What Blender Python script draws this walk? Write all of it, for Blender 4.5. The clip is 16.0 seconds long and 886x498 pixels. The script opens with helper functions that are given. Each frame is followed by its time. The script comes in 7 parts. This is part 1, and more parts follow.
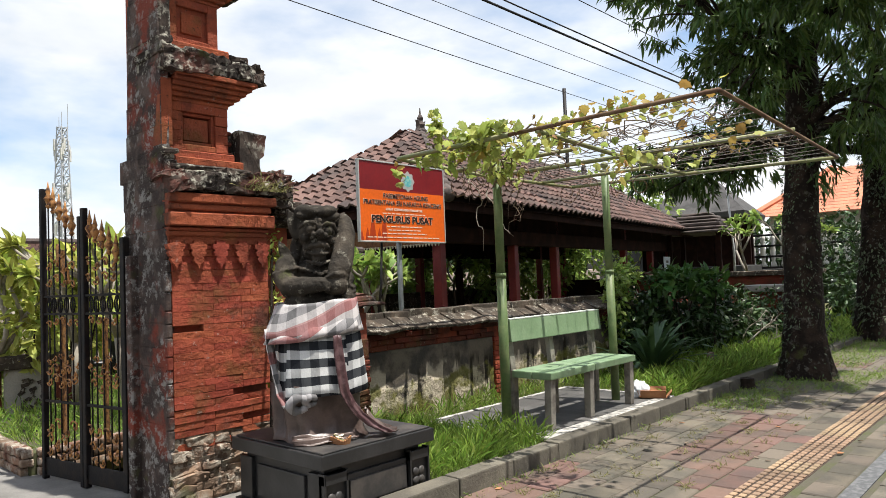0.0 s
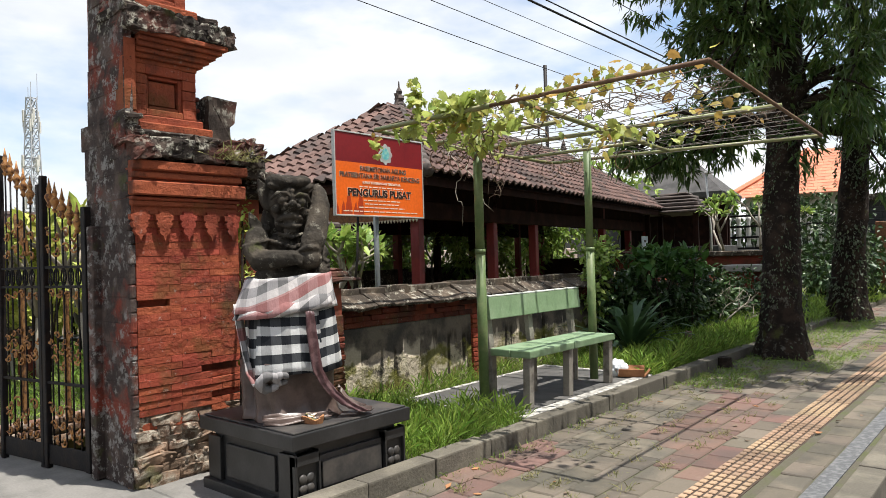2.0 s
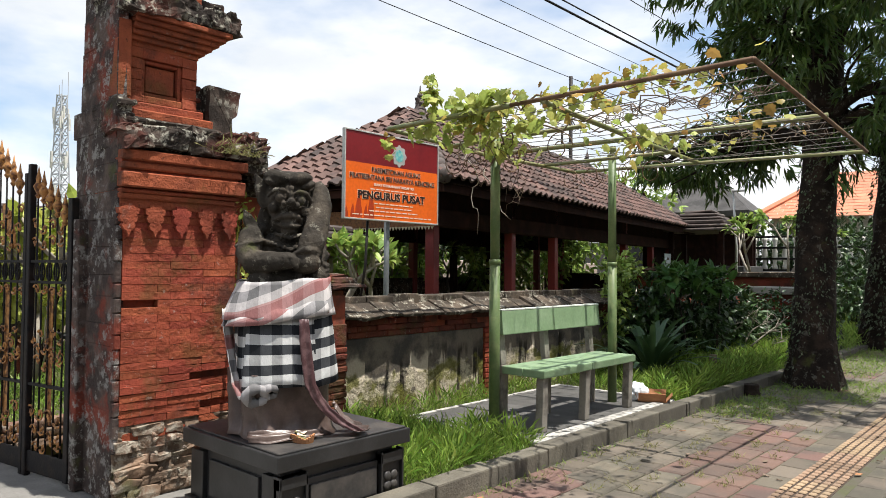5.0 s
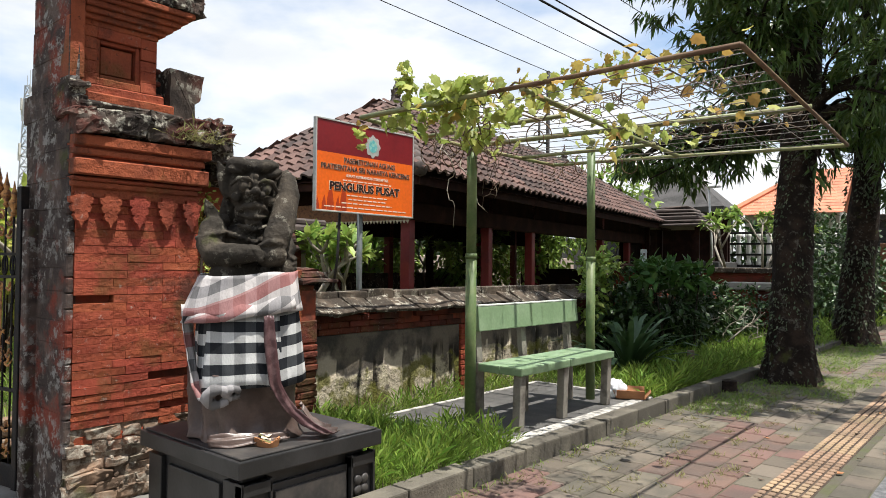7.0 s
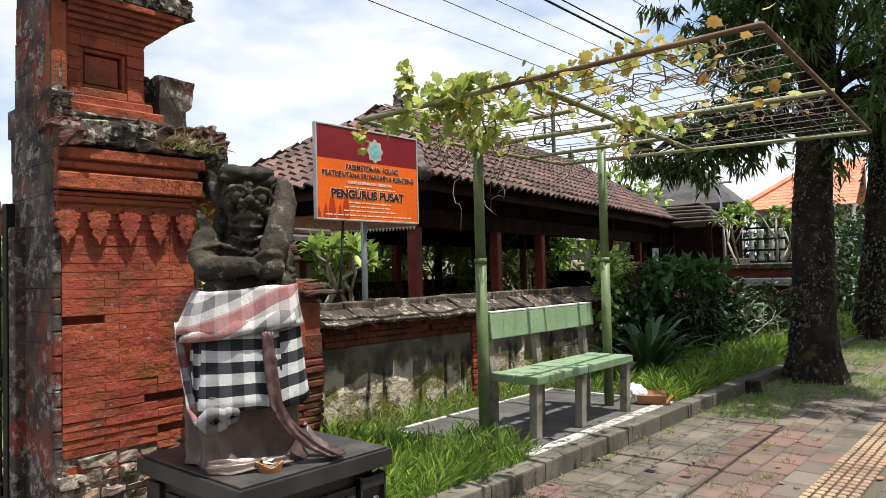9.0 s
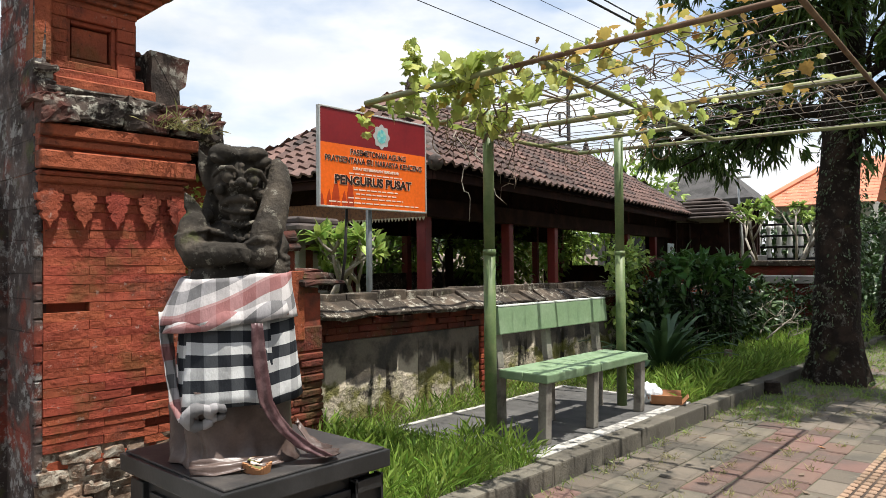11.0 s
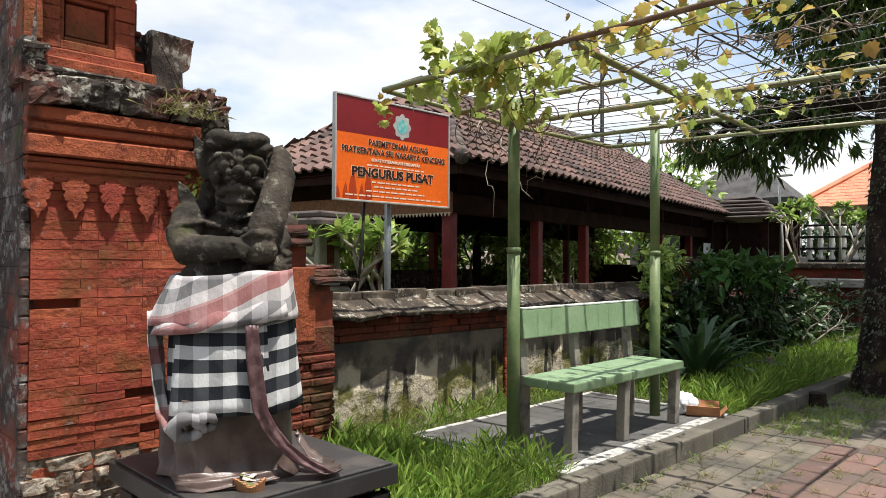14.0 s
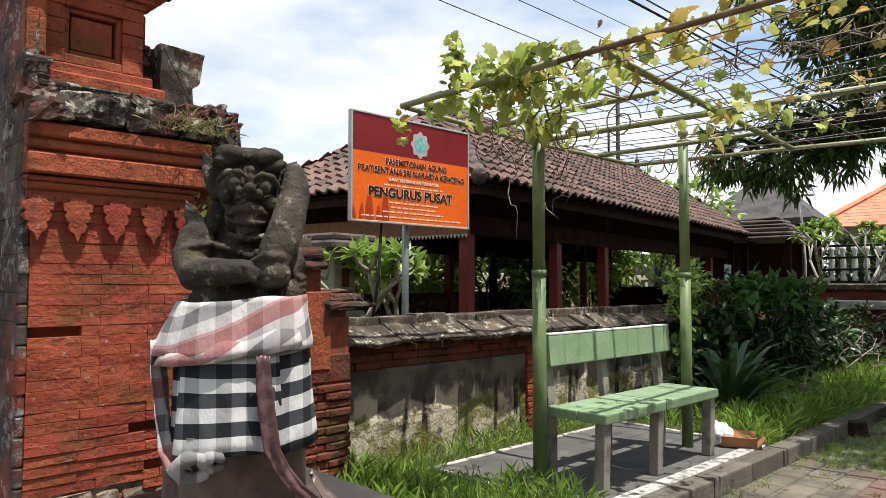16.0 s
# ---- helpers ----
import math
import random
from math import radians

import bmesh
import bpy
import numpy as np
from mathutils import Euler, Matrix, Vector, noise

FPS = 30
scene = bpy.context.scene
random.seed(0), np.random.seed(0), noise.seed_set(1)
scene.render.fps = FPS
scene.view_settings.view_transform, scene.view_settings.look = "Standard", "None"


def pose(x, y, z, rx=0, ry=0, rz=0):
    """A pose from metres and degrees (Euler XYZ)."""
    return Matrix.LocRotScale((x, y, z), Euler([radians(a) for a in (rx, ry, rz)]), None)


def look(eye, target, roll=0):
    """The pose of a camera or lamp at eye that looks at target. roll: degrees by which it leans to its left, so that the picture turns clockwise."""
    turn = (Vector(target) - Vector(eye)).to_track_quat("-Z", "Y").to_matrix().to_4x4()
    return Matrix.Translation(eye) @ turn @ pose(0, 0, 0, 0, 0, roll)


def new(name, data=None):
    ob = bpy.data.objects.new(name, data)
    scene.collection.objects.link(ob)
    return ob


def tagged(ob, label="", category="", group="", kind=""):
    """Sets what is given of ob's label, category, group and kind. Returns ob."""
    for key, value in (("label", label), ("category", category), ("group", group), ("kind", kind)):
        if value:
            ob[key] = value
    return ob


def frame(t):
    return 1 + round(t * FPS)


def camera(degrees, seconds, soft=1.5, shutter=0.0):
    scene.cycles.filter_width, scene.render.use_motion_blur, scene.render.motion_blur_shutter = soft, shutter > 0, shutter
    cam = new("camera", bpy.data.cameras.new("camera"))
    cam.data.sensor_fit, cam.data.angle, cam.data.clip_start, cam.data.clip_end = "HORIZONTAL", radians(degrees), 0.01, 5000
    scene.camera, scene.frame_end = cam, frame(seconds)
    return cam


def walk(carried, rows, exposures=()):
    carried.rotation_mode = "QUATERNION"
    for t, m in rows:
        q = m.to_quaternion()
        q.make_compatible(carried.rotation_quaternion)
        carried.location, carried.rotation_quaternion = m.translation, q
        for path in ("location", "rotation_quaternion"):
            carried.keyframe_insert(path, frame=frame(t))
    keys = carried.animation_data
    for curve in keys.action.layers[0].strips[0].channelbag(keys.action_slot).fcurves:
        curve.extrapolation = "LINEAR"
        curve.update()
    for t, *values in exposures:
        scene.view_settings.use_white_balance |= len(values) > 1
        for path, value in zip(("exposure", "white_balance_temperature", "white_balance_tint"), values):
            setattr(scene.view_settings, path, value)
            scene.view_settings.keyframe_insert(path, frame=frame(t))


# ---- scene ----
cam = camera(65.2, 16.0, 0.7)
METRES, EYE, TILT, LEAN, TURN = 1.8, 1.45, 0.0, 0.0, 42.8
ROWS = [
    (0.0, 0.0, 0.0, 0.0, 0.11, 2.65, 2.28),
    (0.5, -0.0003, 0.0211, -0.001, -0.54, 2.09, 2.26),
    (1.0, -0.0023, 0.0461, -0.0021, -1.01, 1.52, 2.2),
    (1.5, -0.0008, 0.0665, -0.0035, -1.8, 1.25, 1.97),
    (2.0, -0.0007, 0.0944, -0.0116, -1.73, 0.78, 1.74),
    (2.5, 0.0027, 0.132, -0.0114, -1.58, 1.33, 1.66),
    (3.0, 0.0086, 0.1647, -0.012, -0.87, 1.95, 0.88),
    (3.5, 0.0138, 0.1942, -0.0143, -0.12, 2.02, 0.18),
    (4.0, 0.0225, 0.2328, -0.0152, 0.47, 2.38, -0.1),
    (6.5, 0.0456, 0.3731, -0.0195, -1.4, 0.26, -1.06),
    (7.0, 0.0462, 0.4046, -0.0212, -2.11, 1.27, -0.55),
    (7.5, 0.0442, 0.446, -0.0202, -1.02, 0.74, -0.11),
    (8.0, 0.0451, 0.4698, -0.0166, -2.05, 1.93, 0.43),
    (8.5, 0.0496, 0.4989, -0.0175, -1.46, 1.98, 1.3),
    (11.0, 0.0821, 0.6683, -0.0277, -0.29, 1.21, 0.55),
    (11.5, 0.0921, 0.7, -0.0224, 0.6, 1.44, 0.28),
    (12.0, 0.1046, 0.7352, -0.0219, 0.94, 2.51, -0.67),
    (12.5, 0.1151, 0.76, -0.0162, 1.71, 2.61, -1.56),
    (13.0, 0.12, 0.7861, -0.017, 1.11, 1.68, -1.44),
    (13.5, 0.1223, 0.8143, -0.0197, 2.08, 1.22, -0.88),
    (14.0, 0.1197, 0.8486, -0.0217, 2.23, 0.93, -0.29),
    (14.5, 0.1171, 0.8721, -0.0233, 1.48, 1.1, -0.25),
    (15.0, 0.1081, 0.9069, -0.0268, 1.06, 0.51, -0.34),
    (15.5, 0.0968, 0.9422, -0.0264, 2.26, 1.44, 0.23),
    (16.0, 0.0853, 0.9751, -0.0186, 3.33, 2.78, -0.08),
]
walk(cam, [(t, pose(0, 0, EYE, TILT, LEAN, TURN) @ pose(METRES * x, METRES * y, METRES * z, 90 + pitch, roll, yaw)) for t, x, y, z, yaw, pitch, roll in ROWS])

# ---- world, sun ----
SUN = Vector((0.71, 0.23, 2.5)).normalized()
world = bpy.data.worlds.new("sky")
scene.world = world
world.use_nodes = True
nt = world.node_tree
nt.nodes.clear()
sky = nt.nodes.new("ShaderNodeTexSky")
sky.sky_type, sky.sun_disc = "NISHITA", False
sky.sun_elevation, sky.sun_rotation = math.asin(SUN.z), math.atan2(SUN.x, SUN.y)
sky.air_density, sky.dust_density = 1.0, 1.5
geo = nt.nodes.new("ShaderNodeTexCoord")
flat = nt.nodes.new("ShaderNodeMapping")
flat.inputs["Scale"].default_value = (1.0, 1.0, 2.6)
flat.inputs["Location"].default_value = (0.35, 0.1, 0.3)
cl = nt.nodes.new("ShaderNodeTexNoise")
cl.inputs["Scale"].default_value, cl.inputs["Detail"].default_value = 2.6, 7
cl.inputs["Roughness"].default_value = 0.52
ramp = nt.nodes.new("ShaderNodeValToRGB")
ramp.color_ramp.elements[0].position, ramp.color_ramp.elements[1].position = 0.31, 0.53
cl2 = nt.nodes.new("ShaderNodeTexNoise")
cl2.inputs["Scale"].default_value, cl2.inputs["Detail"].default_value = 4.5, 5
ramp2 = nt.nodes.new("ShaderNodeValToRGB")
ramp2.color_ramp.elements[0].position, ramp2.color_ramp.elements[1].position = 0.35, 0.7
ramp2.color_ramp.elements[0].color, ramp2.color_ramp.elements[1].color = (6.0, 6.3, 6.65, 1), (8.1, 8.1, 8.15, 1)
mixc = nt.nodes.new("ShaderNodeMix")
mixc.data_type = "RGBA"
bg = nt.nodes.new("ShaderNodeBackground")
bg.inputs["Strength"].default_value = 0.1
wout = nt.nodes.new("ShaderNodeOutputWorld")
nt.links.new(geo.outputs["Generated"], flat.inputs["Vector"])
nt.links.new(flat.outputs[0], cl.inputs["Vector"])
nt.links.new(flat.outputs[0], cl2.inputs["Vector"])
nt.links.new(cl.outputs["Fac"], ramp.inputs[0])
nt.links.new(cl2.outputs["Fac"], ramp2.inputs[0])
up = nt.nodes.new("ShaderNodeSeparateXYZ")
thin = nt.nodes.new("ShaderNodeMapRange")
thin.inputs["From Min"].default_value, thin.inputs["From Max"].default_value = 0.55, 0.85
thin.inputs["To Min"].default_value, thin.inputs["To Max"].default_value = 1.0, 0.3
cover = nt.nodes.new("ShaderNodeMath")
cover.operation = "MULTIPLY"
nt.links.new(geo.outputs["Generated"], up.inputs[0])
nt.links.new(up.outputs[2], thin.inputs["Value"])
nt.links.new(ramp.outputs["Color"], cover.inputs[0])
nt.links.new(thin.outputs[0], cover.inputs[1])
nt.links.new(cover.outputs[0], mixc.inputs[0])
lift = nt.nodes.new("ShaderNodeMix")
lift.data_type, lift.blend_type = "RGBA", "ADD"
lift.inputs[0].default_value = 1.0
lift.inputs[7].default_value = (0.9, 1.25, 1.65, 1)
nt.links.new(sky.outputs[0], lift.inputs[6])
nt.links.new(lift.outputs[2], mixc.inputs[6])
nt.links.new(ramp2.outputs["Color"], mixc.inputs[7])
nt.links.new(mixc.outputs[2], bg.inputs["Color"])
nt.links.new(bg.outputs[0], wout.inputs[0])
lamp = bpy.data.lights.new("sun", "SUN")
lamp.energy, lamp.angle, lamp.color = 5.0, radians(0.55), (1.0, 0.965, 0.9)
sun = new("sun", lamp)
sun.matrix_world = look(SUN * 60, (0, 0, 0))
scene.view_settings.exposure = 0.58

# ---- mesh helpers ----


def thing(name, loc=(0, 0, 0), rz=0.0, label="", category="", group="", kind=""):
    ob = new(name)
    ob.empty_display_size = 0.1
    ob.matrix_world = pose(*loc, 0, 0, rz)
    return tagged(ob, label, category, group, kind)


def solid(name, bm, mat, smooth=False):
    me = bpy.data.meshes.new(name)
    bmesh.ops.recalc_face_normals(bm, faces=bm.faces)
    bm.to_mesh(me)
    bm.free()
    me.materials.append(mat)
    if smooth:
        me.polygons.foreach_set("use_smooth", [True] * len(me.polygons))
    return me


def part(name, bm, mat, parent=None, label="", smooth=False, world=False, kind=""):
    """One mesh object under a thing. world: the mesh is in world axes and its parent is not turned."""
    if world and parent:
        bmesh.ops.translate(bm, verts=bm.verts, vec=-parent.matrix_world.translation)
    ob = new(name, solid(name, bm, mat, smooth))
    ob.parent = parent
    return tagged(ob, label, kind=kind)


def lone(name, bm, mat, label, category, kind="", group="", smooth=False):
    ob = new(name, solid(name, bm, mat, smooth))
    return tagged(ob, label, category, group, kind)


def bulk(name, verts, faces, mat, parent=None, label="", kind="stuff", category="", smooth=False):
    """A mesh of very many small faces."""
    me = bpy.data.meshes.new(name)
    me.from_pydata(np.asarray(verts, float).tolist(), [], np.asarray(faces).tolist())
    me.materials.append(mat)
    if smooth:
        me.polygons.foreach_set("use_smooth", [True] * len(me.polygons))
    ob = new(name, me)
    ob.parent = parent
    return tagged(ob, label, category, "", kind)


def piece(name, me, parent, m):
    ob = new(name, me)
    ob.parent = parent
    ob.matrix_basis = m
    return ob


def box(bm, x0, x1, y0, y1, z0, z1, bev=0.0, seg=1, m=None, wob=0.0):
    vs = [bm.verts.new((x, y, z)) for x in (x0, x1) for y in (y0, y1) for z in (z0, z1)]
    fs = [bm.faces.new([vs[i] for i in q]) for q in ((0, 1, 3, 2), (4, 6, 7, 5), (0, 4, 5, 1), (2, 3, 7, 6), (0, 2, 6, 4), (1, 5, 7, 3))]
    if wob:
        for v in vs:
            v.co += Vector([random.uniform(-wob, wob) for _ in range(3)])
    if bev:
        es = list({e for f in fs for e in f.edges})
        r = bmesh.ops.bevel(bm, geom=es, offset=bev, segments=seg, affect="EDGES", profile=0.6)
        vs = list({v for v in r["verts"]} | {v for v in vs if v.is_valid})
    if m is not None:
        bmesh.ops.transform(bm, matrix=m, verts=[v for v in vs if v.is_valid])
    return vs


def weather(bm, amp, freq=9.0, cuts=3, keep=None):
    """Crumbles stones: cuts their faces small and pushes the points about by noise."""
    bmesh.ops.triangulate(bm, faces=[f for f in bm.faces if len(f.verts) > 4])
    bmesh.ops.subdivide_edges(bm, edges=[e for e in bm.edges if e.calc_length() > 0.035], cuts=cuts, use_grid_fill=True)
    for v in bm.verts:
        p = v.co * freq
        d = noise.noise_vector(p) * amp + noise.noise_vector(p * 2.7) * (amp * 0.55)
        if keep is not None:
            d[keep] = 0.0
        v.co += d


def tube(bm, pts, r, n=8, cap=True):
    """A round bar along pts; r is a number or one per point."""
    pts = [Vector(p) for p in pts]
    rs = r if isinstance(r, (list, tuple)) else [r] * len(pts)
    d = (pts[1] - pts[0]).normalized()
    up = Vector((0, 0, 1)) if abs(d.z) < 0.9 else Vector((1, 0, 0))
    a = d.cross(up).normalized()
    rings = []
    for i, p in enumerate(pts):
        d = (pts[min(i + 1, len(pts) - 1)] - pts[max(i - 1, 0)]).normalized()
        a = (a - d * a.dot(d)).normalized()
        b = d.cross(a)
        rings.append([bm.verts.new(p + (a * math.cos(t) + b * math.sin(t)) * rs[i]) for t in [2 * math.pi * k / n for k in range(n)]])
    for q, w in zip(rings, rings[1:]):
        for k in range(n):
            bm.faces.new((q[k], q[(k + 1) % n], w[(k + 1) % n], w[k]))
    if cap and n > 2:
        bm.faces.new(rings[0][::-1])
        bm.faces.new(rings[-1])
    return rings


def lathe(bm, prof, c, n=16):
    """A turned shape: prof is rows of radius, height."""
    rings = [[bm.verts.new((c[0] + r * math.cos(t), c[1] + r * math.sin(t), c[2] + z)) for t in [2 * math.pi * k / n for k in range(n)]] for r, z in prof]
    for q, w in zip(rings, rings[1:]):
        for k in range(n):
            bm.faces.new((q[k], q[(k + 1) % n], w[(k + 1) % n], w[k]))
    bm.faces.new(rings[0][::-1])
    bm.faces.new(rings[-1])


def ball(bm, c, r, rot=(0, 0, 0), u=16, v=10):
    m = Matrix.LocRotScale(Vector(c), Euler([radians(a) for a in rot]), Vector(r if isinstance(r, (tuple, list)) else (r, r, r)))
    bmesh.ops.create_uvsphere(bm, u_segments=u, v_segments=v, radius=1.0, matrix=m)


def slab(bm, outline, axis, lo, hi):
    """A flat plate: a 2D outline pushed from lo to hi along axis (0 x, 1 y, 2 z)."""
    def at(p, h):
        q = [p[0], p[1]]
        q.insert(axis, h)
        return bm.verts.new(q)
    a, b = [at(p, lo) for p in outline], [at(p, hi) for p in outline]
    bm.faces.new(a)
    bm.faces.new(b[::-1])
    for i in range(len(a)):
        j = (i + 1) % len(a)
        bm.faces.new((a[i], b[i], b[j], a[j]))
    return a + b


def scatter(tv, tf, mats):
    """Copies of a small template (verts, faces) at many 4x4 poses, as bulk verts and faces."""
    tv = np.asarray(tv, float)
    mats = np.asarray(mats, float)
    h = np.concatenate([tv, np.ones((len(tv), 1))], 1)
    v = np.einsum("nij,kj->nki", mats, h)[:, :, :3].reshape(-1, 3)
    f = (np.asarray(tf)[None] + (np.arange(len(mats)) * len(tv))[:, None, None]).reshape(-1, np.asarray(tf).shape[1])
    return v, f


def frames(pos, direc, size, rng, roll=0.6):
    """Poses whose x axis runs along direc, at pos, scaled by size."""
    n = len(pos)
    d = direc / np.linalg.norm(direc, axis=1, keepdims=True)
    up = np.tile([0.0, 0.0, 1.0], (n, 1)) + rng.normal(0, roll, (n, 3))
    s = np.cross(up, d)
    s /= np.linalg.norm(s, axis=1, keepdims=True) + 1e-9
    w = np.cross(d, s)
    m = np.zeros((n, 4, 4))
    m[:, :3, 0], m[:, :3, 1], m[:, :3, 2], m[:, :3, 3], m[:, 3, 3] = d * size[:, None], s * size[:, None], w * size[:, None], pos, 1
    return m


# ---- materials ----


class Mat:
    """A node material built up step by step."""

    def __init__(self, name, rough=0.8, metal=0.0, spec=0.4):
        self.m = bpy.data.materials.new(name)
        self.m.use_nodes = True
        self.t = self.m.node_tree
        self.b = self.t.nodes["Principled BSDF"]
        self.b.inputs["Roughness"].default_value = rough
        self.b.inputs["Metallic"].default_value = metal
        self.b.inputs["Specular IOR Level"].default_value = spec
        self.pos = self.node("ShaderNodeNewGeometry").outputs["Position"]
        self.col = None

    def node(self, kind):
        return self.t.nodes.new(kind)

    def link(self, a, b):
        self.t.links.new(a, b)

    def coords(self, scale=(1, 1, 1), src=None):
        n = self.node("ShaderNodeMapping")
        n.inputs["Scale"].default_value = scale
        self.link(src or self.pos, n.inputs["Vector"])
        return n.outputs[0]

    def noise(self, scale, detail=4, rough=0.55, stretch=(1, 1, 1), src=None):
        n = self.node("ShaderNodeTexNoise")
        n.inputs["Scale"].default_value, n.inputs["Detail"].default_value, n.inputs["Roughness"].default_value = scale, detail, rough
        self.link(self.coords(stretch, src), n.inputs["Vector"])
        return n.outputs["Fac"]

    def ramp(self, fac, a, b):
        n = self.node("ShaderNodeMapRange")
        n.inputs["From Min"].default_value, n.inputs["From Max"].default_value = a, b
        n.interpolation_type = "SMOOTHSTEP"
        self.link(fac, n.inputs["Value"])
        return n.outputs[0]

    def math(self, op, a, b):
        n = self.node("ShaderNodeMath")
        n.operation = op
        for i, v in enumerate((a, b)):
            if isinstance(v, (int, float)):
                n.inputs[i].default_value = v
            else:
                self.link(v, n.inputs[i])
        return n.outputs[0]

    def axis(self, k, src=None):
        n = self.node("ShaderNodeSeparateXYZ")
        self.link(src or self.pos, n.inputs[0])
        return n.outputs[k]

    def rand(self):
        return self.node("ShaderNodeObjectInfo").outputs["Random"]

    def island(self):
        return self.node("ShaderNodeNewGeometry").outputs["Random Per Island"]

    def base(self, c):
        n = self.node("ShaderNodeRGB")
        n.outputs[0].default_value = (*c, 1)
        self.col = n.outputs[0]
        return self

    def over(self, c, fac, blend="MIX"):
        n = self.node("ShaderNodeMix")
        n.data_type, n.blend_type = "RGBA", blend
        if isinstance(fac, (int, float)):
            n.inputs[0].default_value = fac
        else:
            self.link(fac, n.inputs[0])
        self.link(self.col, n.inputs[6])
        if isinstance(c, (tuple, list)):
            n.inputs[7].default_value = (*c, 1)
        else:
            self.link(c, n.inputs[7])
        self.col = n.outputs[2]
        return self

    def vary(self, fac, lo, hi, hue=0.0):
        """Brightness from lo to hi by fac."""
        n = self.node("ShaderNodeHueSaturation")
        mr = self.node("ShaderNodeMapRange")
        mr.inputs["To Min"].default_value, mr.inputs["To Max"].default_value = lo, hi
        self.link(fac, mr.inputs["Value"])
        self.link(mr.outputs[0], n.inputs["Value"])
        if hue:
            m2 = self.node("ShaderNodeMapRange")
            m2.inputs["To Min"].default_value, m2.inputs["To Max"].default_value = 0.5 - hue, 0.5 + hue
            w = self.math("FRACT", self.math("MULTIPLY", fac, 7.31), 0)
            self.link(w, m2.inputs["Value"])
            self.link(m2.outputs[0], n.inputs["Hue"])
        self.link(self.col, n.inputs["Color"])
        self.col = n.outputs[0]
        return self

    def bump(self, fac, strength=0.4, dist=0.01):
        n = self.node("ShaderNodeBump")
        n.inputs["Strength"].default_value, n.inputs["Distance"].default_value = strength, dist
        self.link(fac, n.inputs["Height"])
        if self.b.inputs["Normal"].is_linked:
            self.link(self.b.inputs["Normal"].links[0].from_socket, n.inputs["Normal"])
        self.link(n.outputs[0], self.b.inputs["Normal"])
        return self

    def rough(self, fac, lo, hi):
        mr = self.node("ShaderNodeMapRange")
        mr.inputs["To Min"].default_value, mr.inputs["To Max"].default_value = lo, hi
        self.link(fac, mr.inputs["Value"])
        self.link(mr.outputs[0], self.b.inputs["Roughness"])
        return self

    def leafy(self, amount=0.35):
        self.b.inputs["Transmission Weight"].default_value = 0.0
        tr = self.node("ShaderNodeBsdfTranslucent")
        mx = self.node("ShaderNodeMixShader")
        mx.inputs[0].default_value = amount
        self.link(self.col, tr.inputs["Color"])
        out = self.t.nodes["Material Output"]
        self.link(self.b.outputs[0], mx.inputs[1])
        self.link(tr.outputs[0], mx.inputs[2])
        self.link(mx.outputs[0], out.inputs["Surface"])
        return self

    def done(self):
        self.link(self.col, self.b.inputs["Base Color"])
        return self.m


def mottled(name, c, c2, scale=6, rough=0.8, grain=60, bump=0.3, metal=0.0, spec=0.4, by=None, spread=(0.85, 1.12)):
    """Two colours in patches, a fine grain, and a shift from piece to piece or island to island."""
    k = Mat(name, rough, metal, spec).base(c)
    k.over(c2, k.ramp(k.noise(scale), 0.42, 0.66))
    g = k.noise(grain, 3)
    k.vary(g, 0.78, 1.2)
    if by == "piece":
        k.vary(k.rand(), *spread)
    elif by == "island":
        k.vary(k.island(), *spread)
    k.bump(g, bump, 0.006)
    return k.done()


def brick_mat(name, c, c2, lichen=0.5, moss=0.0, by="piece"):
    k = Mat(name, 0.88, spec=0.2).base(c)
    k.over(c2, k.ramp(k.noise(3.0, 5), 0.4, 0.65))
    k.vary(k.rand() if by == "piece" else k.island(), 0.86, 1.10, 0.006)
    g = k.noise(45, 4, 0.7)
    k.vary(g, 0.62, 1.25)
    k.over((0.055, 0.03, 0.022), k.math("MULTIPLY", k.ramp(k.noise(2.2, 6, 0.7), 0.52, 0.70), 0.8))
    k.over((0.03, 0.015, 0.012), k.math("MULTIPLY", k.ramp(k.noise(31, 4, 0.75), 0.62, 0.68), 0.7))
    if moss:
        k.over((0.06, 0.07, 0.018), k.math("MULTIPLY", k.ramp(k.noise(3.1, 5, 0.65), 0.54, 0.66), moss))
    pale = k.math("MULTIPLY", k.ramp(k.noise(24, 5, 0.7), 0.6, 0.7), k.ramp(k.noise(1.7, 3), 0.45, 0.62))
    k.over((0.42, 0.38, 0.33), k.math("MULTIPLY", pale, lichen))
    k.bump(g, 0.6, 0.01).bump(k.noise(9, 5, 0.65), 0.7, 0.035)
    return k.done()


BRICK = brick_mat("red brick", (0.35, 0.082, 0.042), (0.25, 0.054, 0.030), 0.5, 0.35)
BRICK_B = brick_mat("red brick joined", (0.33, 0.076, 0.038), (0.22, 0.052, 0.03), 0.5, 0.3, "island")
BRICK_DARK = brick_mat("weathered brick", (0.18, 0.046, 0.028), (0.08, 0.03, 0.022), 0.55, 0.35)
JOINT = mottled("old joint", (0.27, 0.062, 0.032), (0.14, 0.045, 0.028), 9, 0.95, 70, 0.5)


